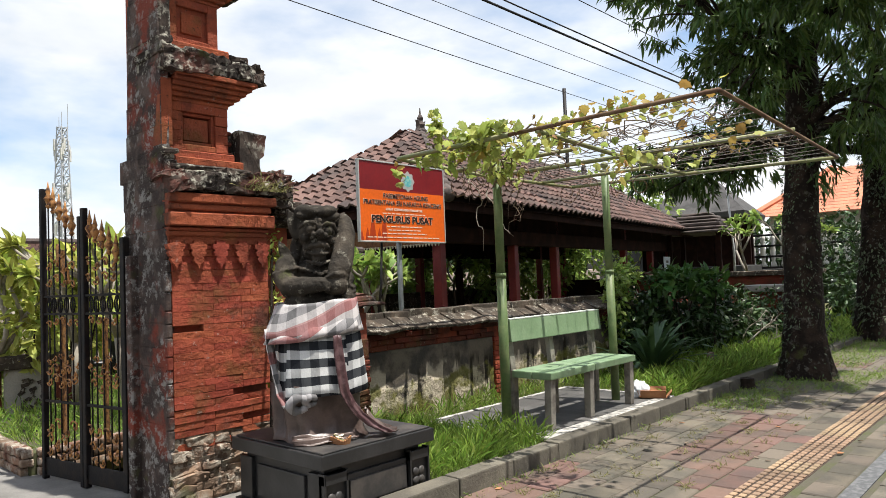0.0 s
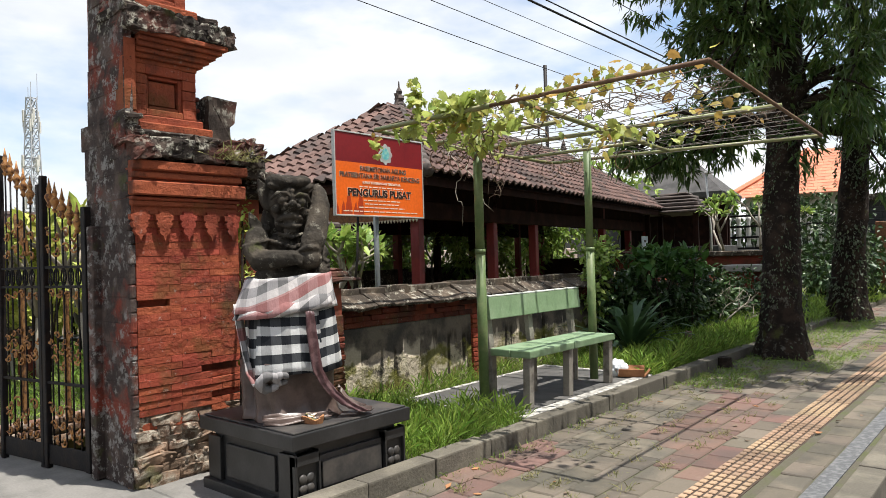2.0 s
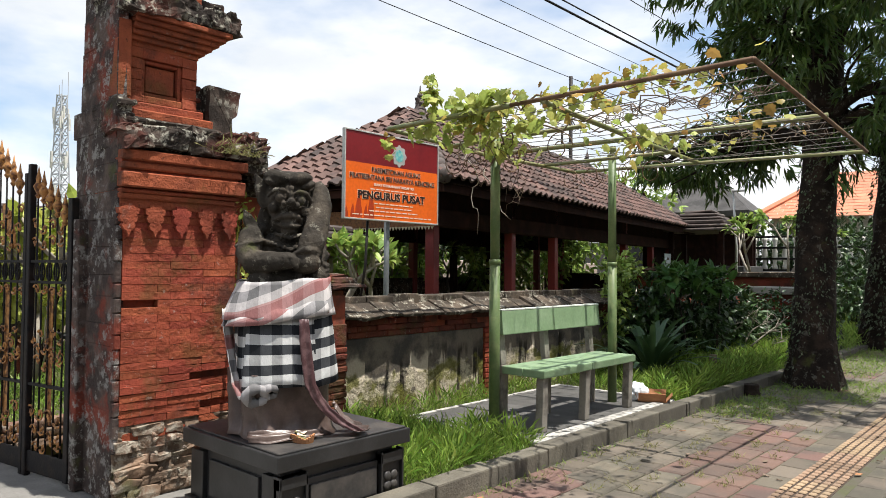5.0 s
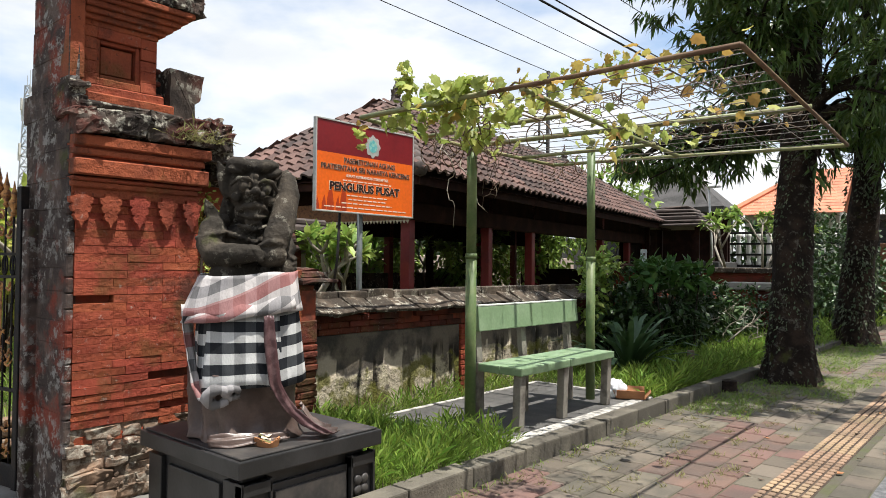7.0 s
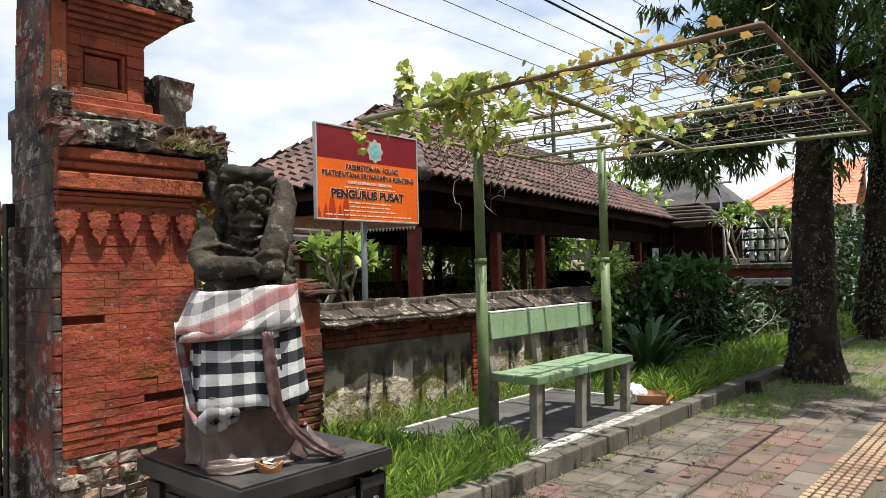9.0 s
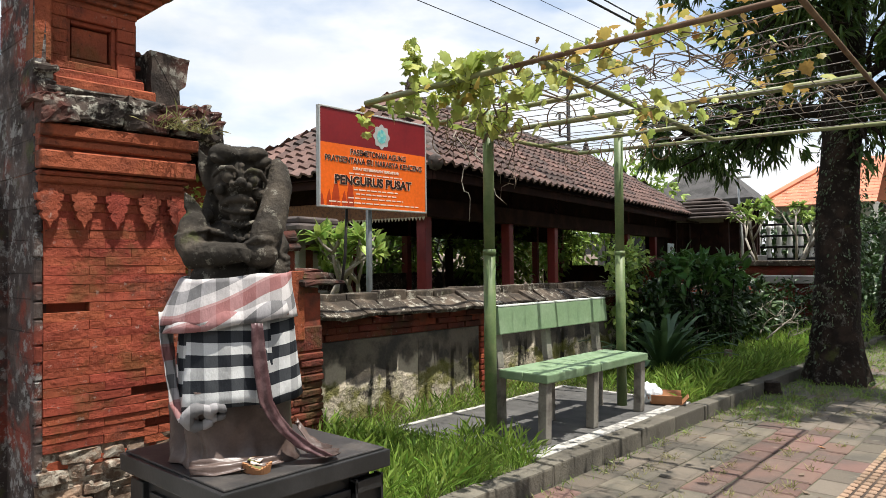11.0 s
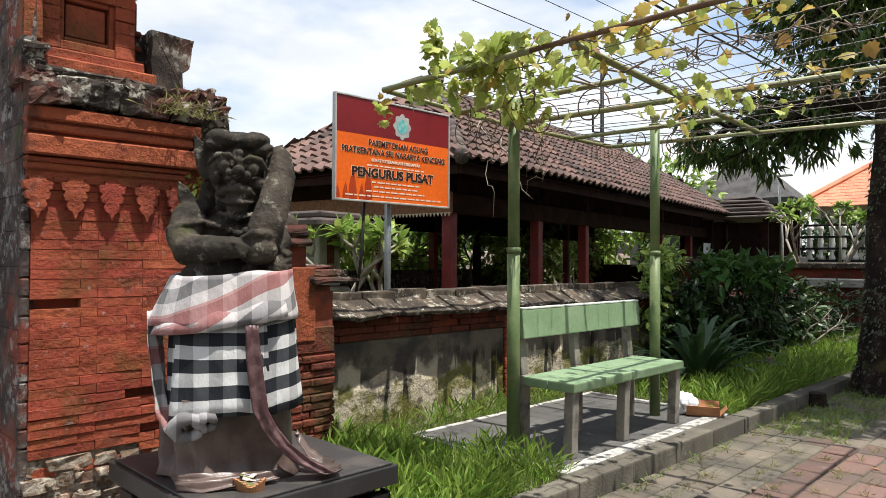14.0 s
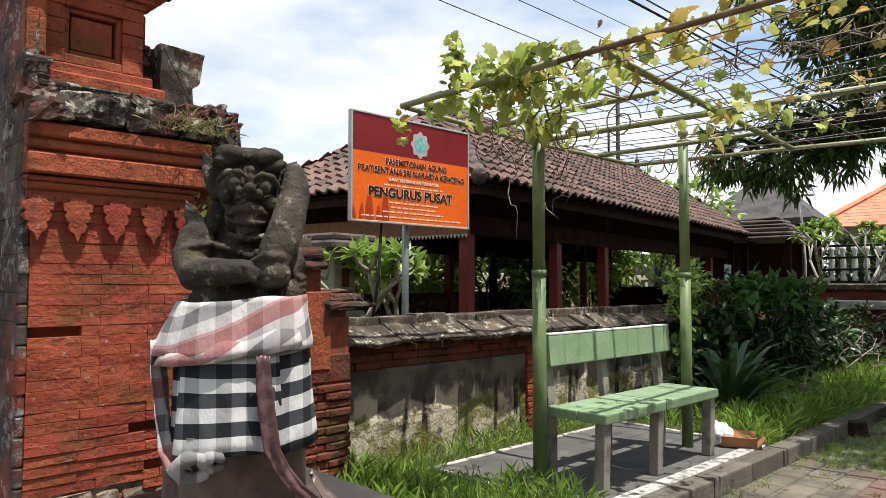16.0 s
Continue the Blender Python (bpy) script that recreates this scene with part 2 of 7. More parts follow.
def lichen_stone(name, c=(0.045, 0.042, 0.038), pale=(0.33, 0.31, 0.28), amount=0.85, lo=0.53, hi=0.62, red=0.0):
    k = Mat(name, 0.92, spec=0.15).base(c)
    k.over((c[0] * 2.2, c[1] * 2.1, c[2] * 2.0), k.ramp(k.noise(5, 4), 0.45, 0.65))
    if red:
        k.over((0.2, 0.045, 0.028), k.math("MULTIPLY", k.ramp(k.noise(2.4, 5, 0.6), 0.5, 0.62), red))
    spots = k.math("MULTIPLY", k.ramp(k.noise(16, 6, 0.72), lo, hi), k.ramp(k.noise(3, 3), 0.36, 0.55))
    k.over(pale, k.math("MULTIPLY", spots, amount))
    k.over((0.07, 0.08, 0.02), k.math("MULTIPLY", k.ramp(k.noise(4.3, 4), 0.62, 0.74), 0.6))
    g = k.noise(38, 5, 0.7)
    k.vary(g, 0.65, 1.3)
    k.bump(g, 0.8, 0.012).bump(k.noise(8, 3), 0.5, 0.03)
    return k.done()


LICHEN = lichen_stone("lichen stone", (0.034, 0.027, 0.023), (0.36, 0.34, 0.28), 0.85, 0.50, 0.59, red=0.3)
SPLIT_FACE = lichen_stone("weathered split face", (0.05, 0.038, 0.034), (0.3, 0.29, 0.27), 0.75, 0.5, 0.6, red=0.9)
STATUE = lichen_stone("dark carved stone", (0.036, 0.031, 0.025), (0.28, 0.26, 0.21), 0.6, 0.56, 0.63)
COPING = lichen_stone("mossy coping stone", (0.052, 0.042, 0.033), (0.42, 0.39, 0.32), 0.75, 0.52, 0.62)
RUBBLE = lichen_stone("rubble footing", (0.14, 0.098, 0.07), (0.42, 0.38, 0.31), 0.85, 0.44, 0.62, red=0.3)
BLACKSTONE = mottled("black painted stone", (0.018, 0.018, 0.018), (0.033, 0.032, 0.032), 4, 0.42, 50, 0.15, spec=0.5)
BLACKTOP = mottled("black stone top", (0.034, 0.032, 0.031), (0.068, 0.06, 0.053), 5, 0.5, 40, 0.15, spec=0.5)


def paver_mat(name, c, c2):
    k = Mat(name, 0.85, spec=0.3).base(c)
    k.over(c2, k.ramp(k.noise(2.4, 4), 0.42, 0.62))
    k.vary(k.rand(), 0.8, 1.2, 0.01)
    g = k.noise(85, 4, 0.7)
    k.vary(g, 0.72, 1.25)
    k.over((0.3, 0.28, 0.22), k.math("MULTIPLY", k.ramp(k.noise(7, 5, 0.65), 0.6, 0.75), 0.35))
    k.bump(g, 0.5, 0.004)
    return k.done()


PAVER = paver_mat("grey paver", (0.142, 0.119, 0.091), (0.09, 0.08, 0.063))
PAVER_RED = paver_mat("red paver", (0.155, 0.095, 0.076), (0.115, 0.082, 0.068))
TACTILE = paver_mat("yellow tactile tile", (0.32, 0.22, 0.14), (0.24, 0.17, 0.11))
TACTILE_DARK = mottled("tactile groove", (0.055, 0.038, 0.028), (0.09, 0.06, 0.04), 8, 0.9)
KERB = mottled("kerb concrete", (0.10, 0.089, 0.07), (0.16, 0.143, 0.11), 3, 0.92, 55, 0.7, by="piece")
SLAB = mottled("dark cement slab", (0.075, 0.072, 0.068), (0.11, 0.105, 0.098), 3.5, 0.85, 60, 0.35)
WHITE_EDGE = mottled("worn white paint", (0.46, 0.44, 0.40), (0.13, 0.125, 0.115), 14, 0.8, 90, 0.3)
SOIL = mottled("garden soil", (0.075, 0.06, 0.038), (0.06, 0.07, 0.025), 3, 0.95, 30, 0.8)
SAND = mottled("joint sand", (0.085, 0.075, 0.055), (0.075, 0.08, 0.035), 4, 0.95, 60, 0.5)
ROAD = mottled("asphalt", (0.05, 0.05, 0.05), (0.07, 0.068, 0.062), 2, 0.9, 110, 0.6)
GRAVEL = mottled("pebble strip", (0.095, 0.097, 0.10), (0.165, 0.165, 0.165), 25, 0.9, 120, 0.9)
DRIVE = mottled("worn drive concrete", (0.19, 0.18, 0.165), (0.14, 0.135, 0.122), 3, 0.9, 60, 0.35)
CONCRETE = mottled("pale concrete", (0.34, 0.32, 0.28), (0.26, 0.25, 0.22), 3, 0.9, 60, 0.35)
EARTH = mottled("earth and grass", (0.09, 0.10, 0.03), (0.10, 0.085, 0.05), 0.7, 0.95, 8, 0.4)
GREEN_PAINT = mottled("sage green paint", (0.185, 0.275, 0.15), (0.225, 0.315, 0.185), 5, 0.5, 45, 0.12, by="piece", spread=(0.93, 1.07))
GREY_LEG = mottled("grey concrete leg", (0.235, 0.215, 0.18), (0.12, 0.105, 0.088), 9, 0.85, 60, 0.4)
WHITE_TOP = mottled("chipped white edge", (0.62, 0.64, 0.58), (0.4, 0.45, 0.38), 12, 0.7, 60, 0.2)
PIPE_GREEN = mottled("green pipe paint", (0.105, 0.155, 0.058), (0.155, 0.195, 0.08), 7, 0.5, 50, 0.15, spec=0.35)
PIPE_LIGHT = mottled("pale green pipe", (0.19, 0.21, 0.085), (0.25, 0.22, 0.10), 8, 0.5, 50, 0.15)
PIPE_RUST = mottled("rusted pipe", (0.13, 0.072, 0.040), (0.20, 0.13, 0.068), 7, 0.8, 60, 0.4)
WIRE = mottled("dull wire", (0.11, 0.10, 0.09), (0.16, 0.13, 0.10), 20, 0.6, 60, 0.1)
IRON = mottled("black iron", (0.010, 0.009, 0.010), (0.022, 0.016, 0.013), 12, 0.6, 60, 0.3, spec=0.2)
GILT = mottled("rusted gilt", (0.46, 0.22, 0.07), (0.12, 0.05, 0.026), 30, 0.55, 80, 0.4, metal=0.25)
TILE = mottled("clay roof tile", (0.135, 0.078, 0.064), (0.075, 0.052, 0.046), 1.8, 0.85, 40, 0.5, by="island", spread=(0.6, 1.4))
TILE_P = mottled("clay roof tile single", (0.135, 0.078, 0.064), (0.075, 0.052, 0.046), 1.8, 0.85, 40, 0.5, by="piece", spread=(0.6, 1.4))
RIDGE = mottled("ridge tile", (0.075, 0.06, 0.054), (0.11, 0.085, 0.075), 4, 0.9, 40, 0.5)
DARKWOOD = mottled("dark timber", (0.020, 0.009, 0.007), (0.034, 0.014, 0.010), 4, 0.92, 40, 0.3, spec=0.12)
REDWOOD = mottled("red painted timber", (0.19, 0.022, 0.022), (0.14, 0.018, 0.02), 4, 0.5, 40, 0.15)
FRIEZE = mottled("carved brown frieze", (0.20, 0.085, 0.035), (0.11, 0.045, 0.022), 25, 0.7, 60, 0.6)
CREAM = mottled("cream trim", (0.55, 0.48, 0.36), (0.4, 0.33, 0.24), 20, 0.8, 60, 0.2)
ALANG = mottled("grey thatch", (0.085, 0.08, 0.078), (0.05, 0.048, 0.046), 3, 0.95, 60, 0.8)
ORANGE_TILE = mottled("orange roof tile", (0.56, 0.21, 0.115), (0.47, 0.165, 0.09), 1.5, 0.7, 30, 0.2, by="island", spread=(0.85, 1.12))
WHITE_WALL = mottled("white painted wall", (0.62, 0.60, 0.56), (0.5, 0.49, 0.45), 1.5, 0.85, 40, 0.15)
DARK_WALL = mottled("black stone wall", (0.035, 0.034, 0.034), (0.055, 0.053, 0.05), 1.6, 0.9, 18, 0.6)
MAROON = mottled("maroon sign print", (0.20, 0.013, 0.016), (0.16, 0.01, 0.014), 3, 0.35, 40, 0.02)
ORANGE = mottled("orange sign print", (0.80, 0.135, 0.012), (0.72, 0.12, 0.012), 3, 0.35, 40, 0.02)
FLAME = mottled("dark orange print", (0.42, 0.05, 0.012), (0.36, 0.04, 0.012), 4, 0.35, 40, 0.02)
INK = mottled("black ink", (0.03, 0.012, 0.008), (0.04, 0.016, 0.01), 6, 0.4, 40, 0.02)
WHITE_INK = mottled("white ink", (0.78, 0.66, 0.52), (0.7, 0.58, 0.45), 6, 0.4, 40, 0.02)
TEAL = mottled("teal emblem", (0.10, 0.40, 0.42), (0.30, 0.55, 0.45), 30, 0.4, 40, 0.02)
ALU = mottled("pale metal frame", (0.5, 0.5, 0.47), (0.42, 0.42, 0.4), 8, 0.5, 40, 0.05, metal=0.3)
ZINC = mottled("grey galvanised pole", (0.19, 0.21, 0.21), (0.14, 0.15, 0.15), 8, 0.5, 40, 0.1, metal=0.4)
BARK = lichen_stone("dark bark", (0.017, 0.012, 0.009), (0.17, 0.16, 0.13), 0.55, 0.54, 0.63)
TWIG = mottled("dry twig", (0.19, 0.14, 0.10), (0.12, 0.085, 0.06), 9, 0.9, 40, 0.3)
PALEBARK = mottled("pale bark", (0.30, 0.27, 0.22), (0.22, 0.19, 0.15), 6, 0.9, 40, 0.3)
CABLE = mottled("black cable", (0.012, 0.012, 0.013), (0.02, 0.02, 0.02), 5, 0.6, 40, 0.05)
CARD = mottled("brown cardboard", (0.36, 0.17, 0.075), (0.30, 0.13, 0.06), 6, 0.8, 40, 0.1)
PLASTIC = mottled("white plastic bag", (0.72, 0.74, 0.76), (0.6, 0.63, 0.66), 8, 0.35, 20, 0.3)
PAPER = mottled("pale blue notice", (0.62, 0.68, 0.74), (0.55, 0.6, 0.66), 4, 0.6, 40, 0.02)
BLACK_PLASTIC = mottled("black plastic", (0.015, 0.015, 0.017), (0.025, 0.025, 0.027), 5, 0.35, 40, 0.05)
CHROME = mottled("bright metal", (0.7, 0.7, 0.7), (0.6, 0.6, 0.6), 5, 0.2, 40, 0.02, metal=1.0)
STEEL = mottled("grey lattice steel", (0.40, 0.41, 0.43), (0.34, 0.35, 0.37), 2, 0.6, 30, 0.05)


def leaf_mat(name, c, c2, glow=0.3, rough=0.5, hue=0.02, spread=(0.6, 1.35)):
    k = Mat(name, rough, spec=0.35).base(c)
    k.over(c2, k.math("FRACT", k.math("MULTIPLY", k.island(), 13.7), 0))
    k.vary(k.island(), spread[0], spread[1], hue)
    k.vary(k.noise(40, 2), 0.85, 1.15)
    return k.leafy(glow).done()


LEAF_MANGO = leaf_mat("mango leaf", (0.05, 0.095, 0.024), (0.105, 0.165, 0.036), 0.32, 0.33)
LEAF_DARK = leaf_mat("dark shrub leaf", (0.022, 0.05, 0.014), (0.045, 0.085, 0.02), 0.12, 0.38)
LEAF_BROAD = leaf_mat("broad green leaf", (0.05, 0.12, 0.025), (0.08, 0.165, 0.035), 0.3, 0.45)
LEAF_FRANGI = leaf_mat("frangipani leaf", (0.19, 0.30, 0.06), (0.32, 0.41, 0.10), 0.35, 0.45)
LEAF_YELLOW = leaf_mat("yellow green leaf", (0.30, 0.36, 0.06), (0.46, 0.46, 0.11), 0.35, 0.5)
IVY = leaf_mat("ivy leaf", (0.045, 0.075, 0.027), (0.12, 0.14, 0.085), 0.2, 0.5)
GRASS = leaf_mat("grass blade", (0.17, 0.30, 0.042), (0.30, 0.40, 0.085), 0.45, 0.45, 0.015, (0.45, 1.4))
AGAVE = leaf_mat("strap leaf", (0.04, 0.085, 0.035), (0.06, 0.11, 0.045), 0.15, 0.4)
DRYLEAF = leaf_mat("dry grass", (0.28, 0.24, 0.11), (0.20, 0.22, 0.07), 0.3, 0.7)


def vine_mat(name, c, c2):
    k = Mat(name, 0.5, spec=0.35).base(c)
    k.over(c2, k.math("FRACT", k.math("MULTIPLY", k.rand(), 17.3), 0))
    k.vary(k.rand(), 0.75, 1.2, 0.015)
    k.over((0.30, 0.12, 0.03), k.math("MULTIPLY", k.ramp(k.noise(14, 4, 0.6), 0.62, 0.72), 0.7))
    k.vary(k.noise(50, 2), 0.85, 1.15)
    return k.leafy(0.5).done()


VINE_LEAF = vine_mat("vine leaf", (0.33, 0.41, 0.09), (0.50, 0.53, 0.16))
VINE_DRY = vine_mat("yellowed vine leaf", (0.50, 0.44, 0.11), (0.42, 0.27, 0.07))
LEAF_VINE_B = leaf_mat("small vine leaf", (0.33, 0.40, 0.09), (0.50, 0.52, 0.16), 0.42, 0.5)
LEAF_VINE_D = leaf_mat("small dry vine leaf", (0.50, 0.42, 0.11), (0.36, 0.20, 0.06), 0.42, 0.6)

# ---- ground, road, pavement base ----
bm = bmesh.new()
grid = [[bm.verts.new((x, y, -0.16)) for y in (-900, -60, -12, 0, 12, 40, 120, 900)] for x in (-900, -120, -40, -12, 0, 12, 60, 900)]
for i in range(7):
    for j in range(7):
        bm.faces.new((grid[i][j], grid[i + 1][j], grid[i + 1][j + 1], grid[i][j + 1]))
lone("ground", bm, EARTH, "flat earth with thin grass to the horizon", "ground", "structure")
bm = bmesh.new()
box(bm, -0.93, 6.5, -60, 90, -0.3, -0.13)
lone("road", bm, ROAD, "worn grey asphalt road beside the pavement", "road", "structure")
bm = bmesh.new()
box(bm, -3.20, -1.02, 2.25, 60, -0.3, -0.012)
pavement = lone("pavement", bm, SAND, "pavement of grey and red pavers with grassy joints", "pavement", "structure")
bm = bmesh.new()
box(bm, -9.6, -1.02, -14, 2.246, -0.3, -0.004, 0.01)
box(bm, -4.98, -3.32, 2.246, 2.95, -0.3, -0.004, 0.01)
lone("driveway", bm, DRIVE, "pale concrete drive running in through the gate", "driveway", "structure")
bm = bmesh.new()
box(bm, -4.98, -3.32, 2.95, 60, -0.3, 0.075)
lone("garden_bed", bm, SOIL, "strip of soil under long grass beside the wall", "ground", "structure")
bm = bmesh.new()
box(bm, -60, -5.24, 2.95, 70, -0.3, 0.06)
lone("yard", bm, EARTH, "earth yard with grass behind the low wall", "ground", "structure")

# ---- kerbs ----
garden_kerb = thing("garden_kerb", (-3.25, 2.3, 0), label="grey concrete kerb stones along the grass", category="kerb", kind="structure")
road_kerb = thing("road_kerb", (-1.0, 2.3, 0), label="dark concrete kerb stones along the road", category="kerb", kind="structure")


def kerb_stone(w, l, h, low):
    b = bmesh.new()
    box(b, -w / 2, w / 2, 0.003, l - 0.003, low, h, 0.012, 2)
    return solid("kerb_stone", b, KERB)


KS, KR = kerb_stone(0.15, 0.6, 0.12, -0.25), kerb_stone(0.17, 0.6, 0.0, -0.3)
for i in range(28):
    dz = -0.02 if i > 12 else 0
    piece("kerb_stone", KS, garden_kerb, pose(random.uniform(-0.008, 0.008), i * 0.6, dz + random.uniform(-0.008, 0.004), 0, random.uniform(-0.8, 0.8), random.uniform(-0.4, 0.4)))
    piece("kerb_stone", KR, road_kerb, pose(random.uniform(-0.006, 0.006), i * 0.6, random.uniform(-0.006, 0.003), 0, random.uniform(-0.5, 0.5), random.uniform(-0.3, 0.3)))
bm = bmesh.new()
box(bm, -1.235, -1.125, 2.25, 26, -0.2, -0.003)
lone("pebble_strip", bm, GRAVEL, "narrow strip of grey pebbles set in the pavement", "gravel strip", "structure")

# ---- cement slab under the bench, with a white painted edge ----
bm = bmesh.new()
box(bm, -4.66, -3.43, 4.78, 7.12, -0.1, 0.118, 0.006)
lone("bench_slab", bm, SLAB, "dark cement slab under the green bench", "slab", "structure")
edge = thing("slab_edge", (-4.0, 5.9, 0.1), label="worn white painted border round the cement slab", category="painted edge", kind="structure")
for x0, x1, y0, y1 in ((-3.43, -3.33, 4.78, 7.12), (-4.70, -4.66, 4.74, 7.16), (-4.66, -3.33, 7.12, 7.16), (-4.66, -4.05, 4.74, 4.78)):
    bm = bmesh.new()
    box(bm, x0, x1, y0, y1, -0.1, 0.126, 0.006)
    part("edge_strip", bm, WHITE_EDGE, edge, world=True)

# ---- split gate pillar ----
PX, PY, PB = -4.55, 2.16, -5.22
pillar = thing("gate_pillar", (-4.9, 2.55, 0), label="tall tiered red brick split-gate pillar with lichen and carved teeth", category="gate pillar")


def pp(name, mat, boxes, label="", bev=0.008, wob=0.0, smooth=False):
    b = bmesh.new()
    for q in boxes:
        box(b, *q, bev, 1, None, wob)
    if mat is LICHEN:
        weather(b, 0.014, 11.0, 2)
    return part(name, b, mat, pillar, label, smooth, True)


# core and rough footing
pp("core", JOINT, [(PB + 0.03, PX - 0.055, PY + 0.02, 2.94, 0.62, 1.9), (PB + 0.03, PX - 0.10, PY + 0.02, 2.935, 0.0, 0.62), (PB + 0.05, -4.64, PY + 0.02, 2.86, 1.9, 2.30), (PB + 0.05, -4.82, PY + 0.02, 2.62, 2.30, 3.9)], bev=0)
bm = bmesh.new()
z = 0.0
while z < 0.50:
    h = random.uniform(0.045, 0.085)
    y = 2.17
    while y < 2.97:
        l = random.uniform(0.09, 0.28)
        dx = random.uniform(-0.03, 0.006) - max(0, z - 0.3) * 0.12
        if z < 0.4 or random.random() < 0.5:
            box(bm, PX - 0.12, PX + dx, y, min(y + l, 3.0) - 0.004, z, z + h + 0.004, 0.006, 1, None, 0.017)
        y += l
    z += h
for i in range(50):
    z = random.uniform(0.02, 0.38)
    s = random.uniform(0.005, 0.016)
    ball(bm, (PX + random.uniform(-0.03, 0.008), random.uniform(2.18, 2.97), z), (s * 0.8, s * 1.3, s), (random.uniform(-25, 25), 0, random.uniform(-30, 30)), 7, 5)
box(bm, PX - 0.14, PX - 0.028, 2.18, 2.95, 0.0, 0.46)
weather(bm, 0.014, 14.0, 1)
part("footing", bm, RUBBLE, pillar, "pale crumbling rubble footing", False, True)
# flat split face, in courses
bm = bmesh.new()
z = 0.0
while z < 5.2:
    h = random.choice((0.13, 0.17, 0.21))
    back = PB + 0.03 * random.random() + (0.05 if z > 2.3 else 0) + max(0, z - 2.2) * 0.06
    if 2.1 < z < 2.35:
        back -= 0.08
    front = -4.585 if z < 1.85 else -4.59
    if z > 3.2:
        front -= 0.02
    box(bm, back, front, PY - 0.006 * random.random(), PY + 0.06, z, min(z + h, 5.2) - 0.0005, 0.003)
    z += h
part("split_face", bm, SPLIT_FACE, pillar, "flat side face, dark with pale lichen", False, True)
bm = bmesh.new()
z = 0.3
while z < 2.2:
    h = random.choice((0.09, 0.13))
    box(bm, -4.60, PX + random.uniform(-0.006, 0.004), PY - 0.004, PY + 0.035, z, z + h - 0.003, 0.008)
    z += h
part("corner_stones", bm, SPLIT_FACE, pillar, "lichen-spotted corner edge", False, True)
# mouldings over the brick face
pp("band", BRICK_B, [(-4.9, -4.523, PY, 2.93, 1.83, 1.865), (-4.9, -4.508, PY, 2.95, 1.865, 1.895)], wob=0.003)
pp("band", BRICK_B, [(-4.9, -4.484, PY, 2.985, 1.897, 1.99)], wob=0.004)
pp("band", BRICK_B, [(-4.9, -4.492, PY, 2.96, 2.012, 2.05)], wob=0.003)
pp("band", JOINT, [(-4.9, -4.515, PY, 2.94, 1.985, 2.015), (-4.9, -4.505, PY, 2.95, 2.045, 2.09)], bev=0.003)
pp("band", BRICK_B, [(-4.9, -4.478, PY, 3.0, 2.065, 2.13)], wob=0.003)


def rough_ledge(name, y0, y1, z0, z1, x, seed, depth=0.35):
    rng = random.Random(seed)
    b = bmesh.new()
    y = y0
    while y < y1 - 0.02:
        l = min(rng.uniform(0.12, 0.3), y1 - y)
        dz = rng.uniform(-0.02, 0.008)
        box(b, x - depth, x - 0.012 + rng.uniform(-0.02, 0.012), y - 0.02, y + l * rng.uniform(0.5, 0.9), z1 - 0.03, z1 + dz + 0.022, 0.006, 1, None, 0.012)
        box(b, x - depth, x + rng.uniform(-0.018, 0.012), y - 0.002, y + l + 0.002, z0 + rng.uniform(-0.004, 0.012), z1 + dz, 0.008, 1, None, 0.016)
        for k in range(4):
            s = rng.uniform(0.006, 0.018)
            ball(b, (x + rng.uniform(-0.05, 0.005), y + rng.uniform(0, l), rng.uniform(z0 + 0.02, z1 + 0.01)), (s, s * 1.3, s * 0.8), (rng.uniform(-40, 40), 0, rng.uniform(0, 90)), 7, 5)
        y += l
    weather(b, 0.022, 10.0, 2)
    weather(b, 0.012, 30.0, 1)
    return part(name, b, LICHEN, pillar, "black lichen-covered stone ledge", False, True)


rough_ledge("stone_ledge", PY, 3.14, 2.135, 2.265, -4.458, 3)
rough_ledge("stone_ledge", 2.62, 3.13, 2.20, 2.315, -4.485, 4)
rough_ledge("stone_ledge", 3.0, 3.19, 2.06, 2.25, -4.54, 5, 0.3)
rough_ledge("stone_ledge", 3.1, 3.26, 2.03, 2.15, -4.56, 7, 0.3)
rough_ledge("stone_ledge", 3.1, 3.32, 1.95, 2.08, -4.62, 6, 0.3)
# second tier
pp("tier", LICHEN, [(-4.95, -4.70, 2.22, 2.80, 2.25, 2.30), (-4.95, -4.56, 2.22, 2.84, 2.30, 2.34)], "stone plinth of the second tier", 0.01, 0.004)
pp("tier", BRICK_B, [(-4.95, -4.60, 2.23, 2.80, 2.335, 2.40), (-4.95, -4.64, 2.24, 2.75, 2.40, 2.455)], wob=0.002)
pp("tier", BRICK_B, [(-4.95, -4.725, 2.25, 2.70, 2.455, 2.80)], wob=0.0)
for k in range(5):
    z = 2.455 + 0.069 * k
    pp("panel_frame", BRICK_B, [(-4.74, -4.645 - 0.003 * (k % 2), 2.25, 2.335, z, z + 0.067), (-4.74, -4.645 - 0.003 * (k % 3), 2.60, 2.70, z, z + 0.067)], bev=0.003, wob=0.002)
pp("panel_frame", BRICK_B, [(-4.74, -4.648, 2.336, 2.599, 2.455, 2.50), (-4.74, -4.648, 2.336, 2.599, 2.735, 2.80)], bev=0.004)
pp("panel_frame", BRICK_B, [(-4.74, -4.668, 2.336, 2.36, 2.502, 2.733), (-4.74, -4.668, 2.575, 2.599, 2.502, 2.733), (-4.74, -4.668, 2.362, 2.573, 2.502, 2.525), (-4.74, -4.668, 2.362, 2.573, 2.71, 2.733)], "narrow inner frame", bev=0.003)
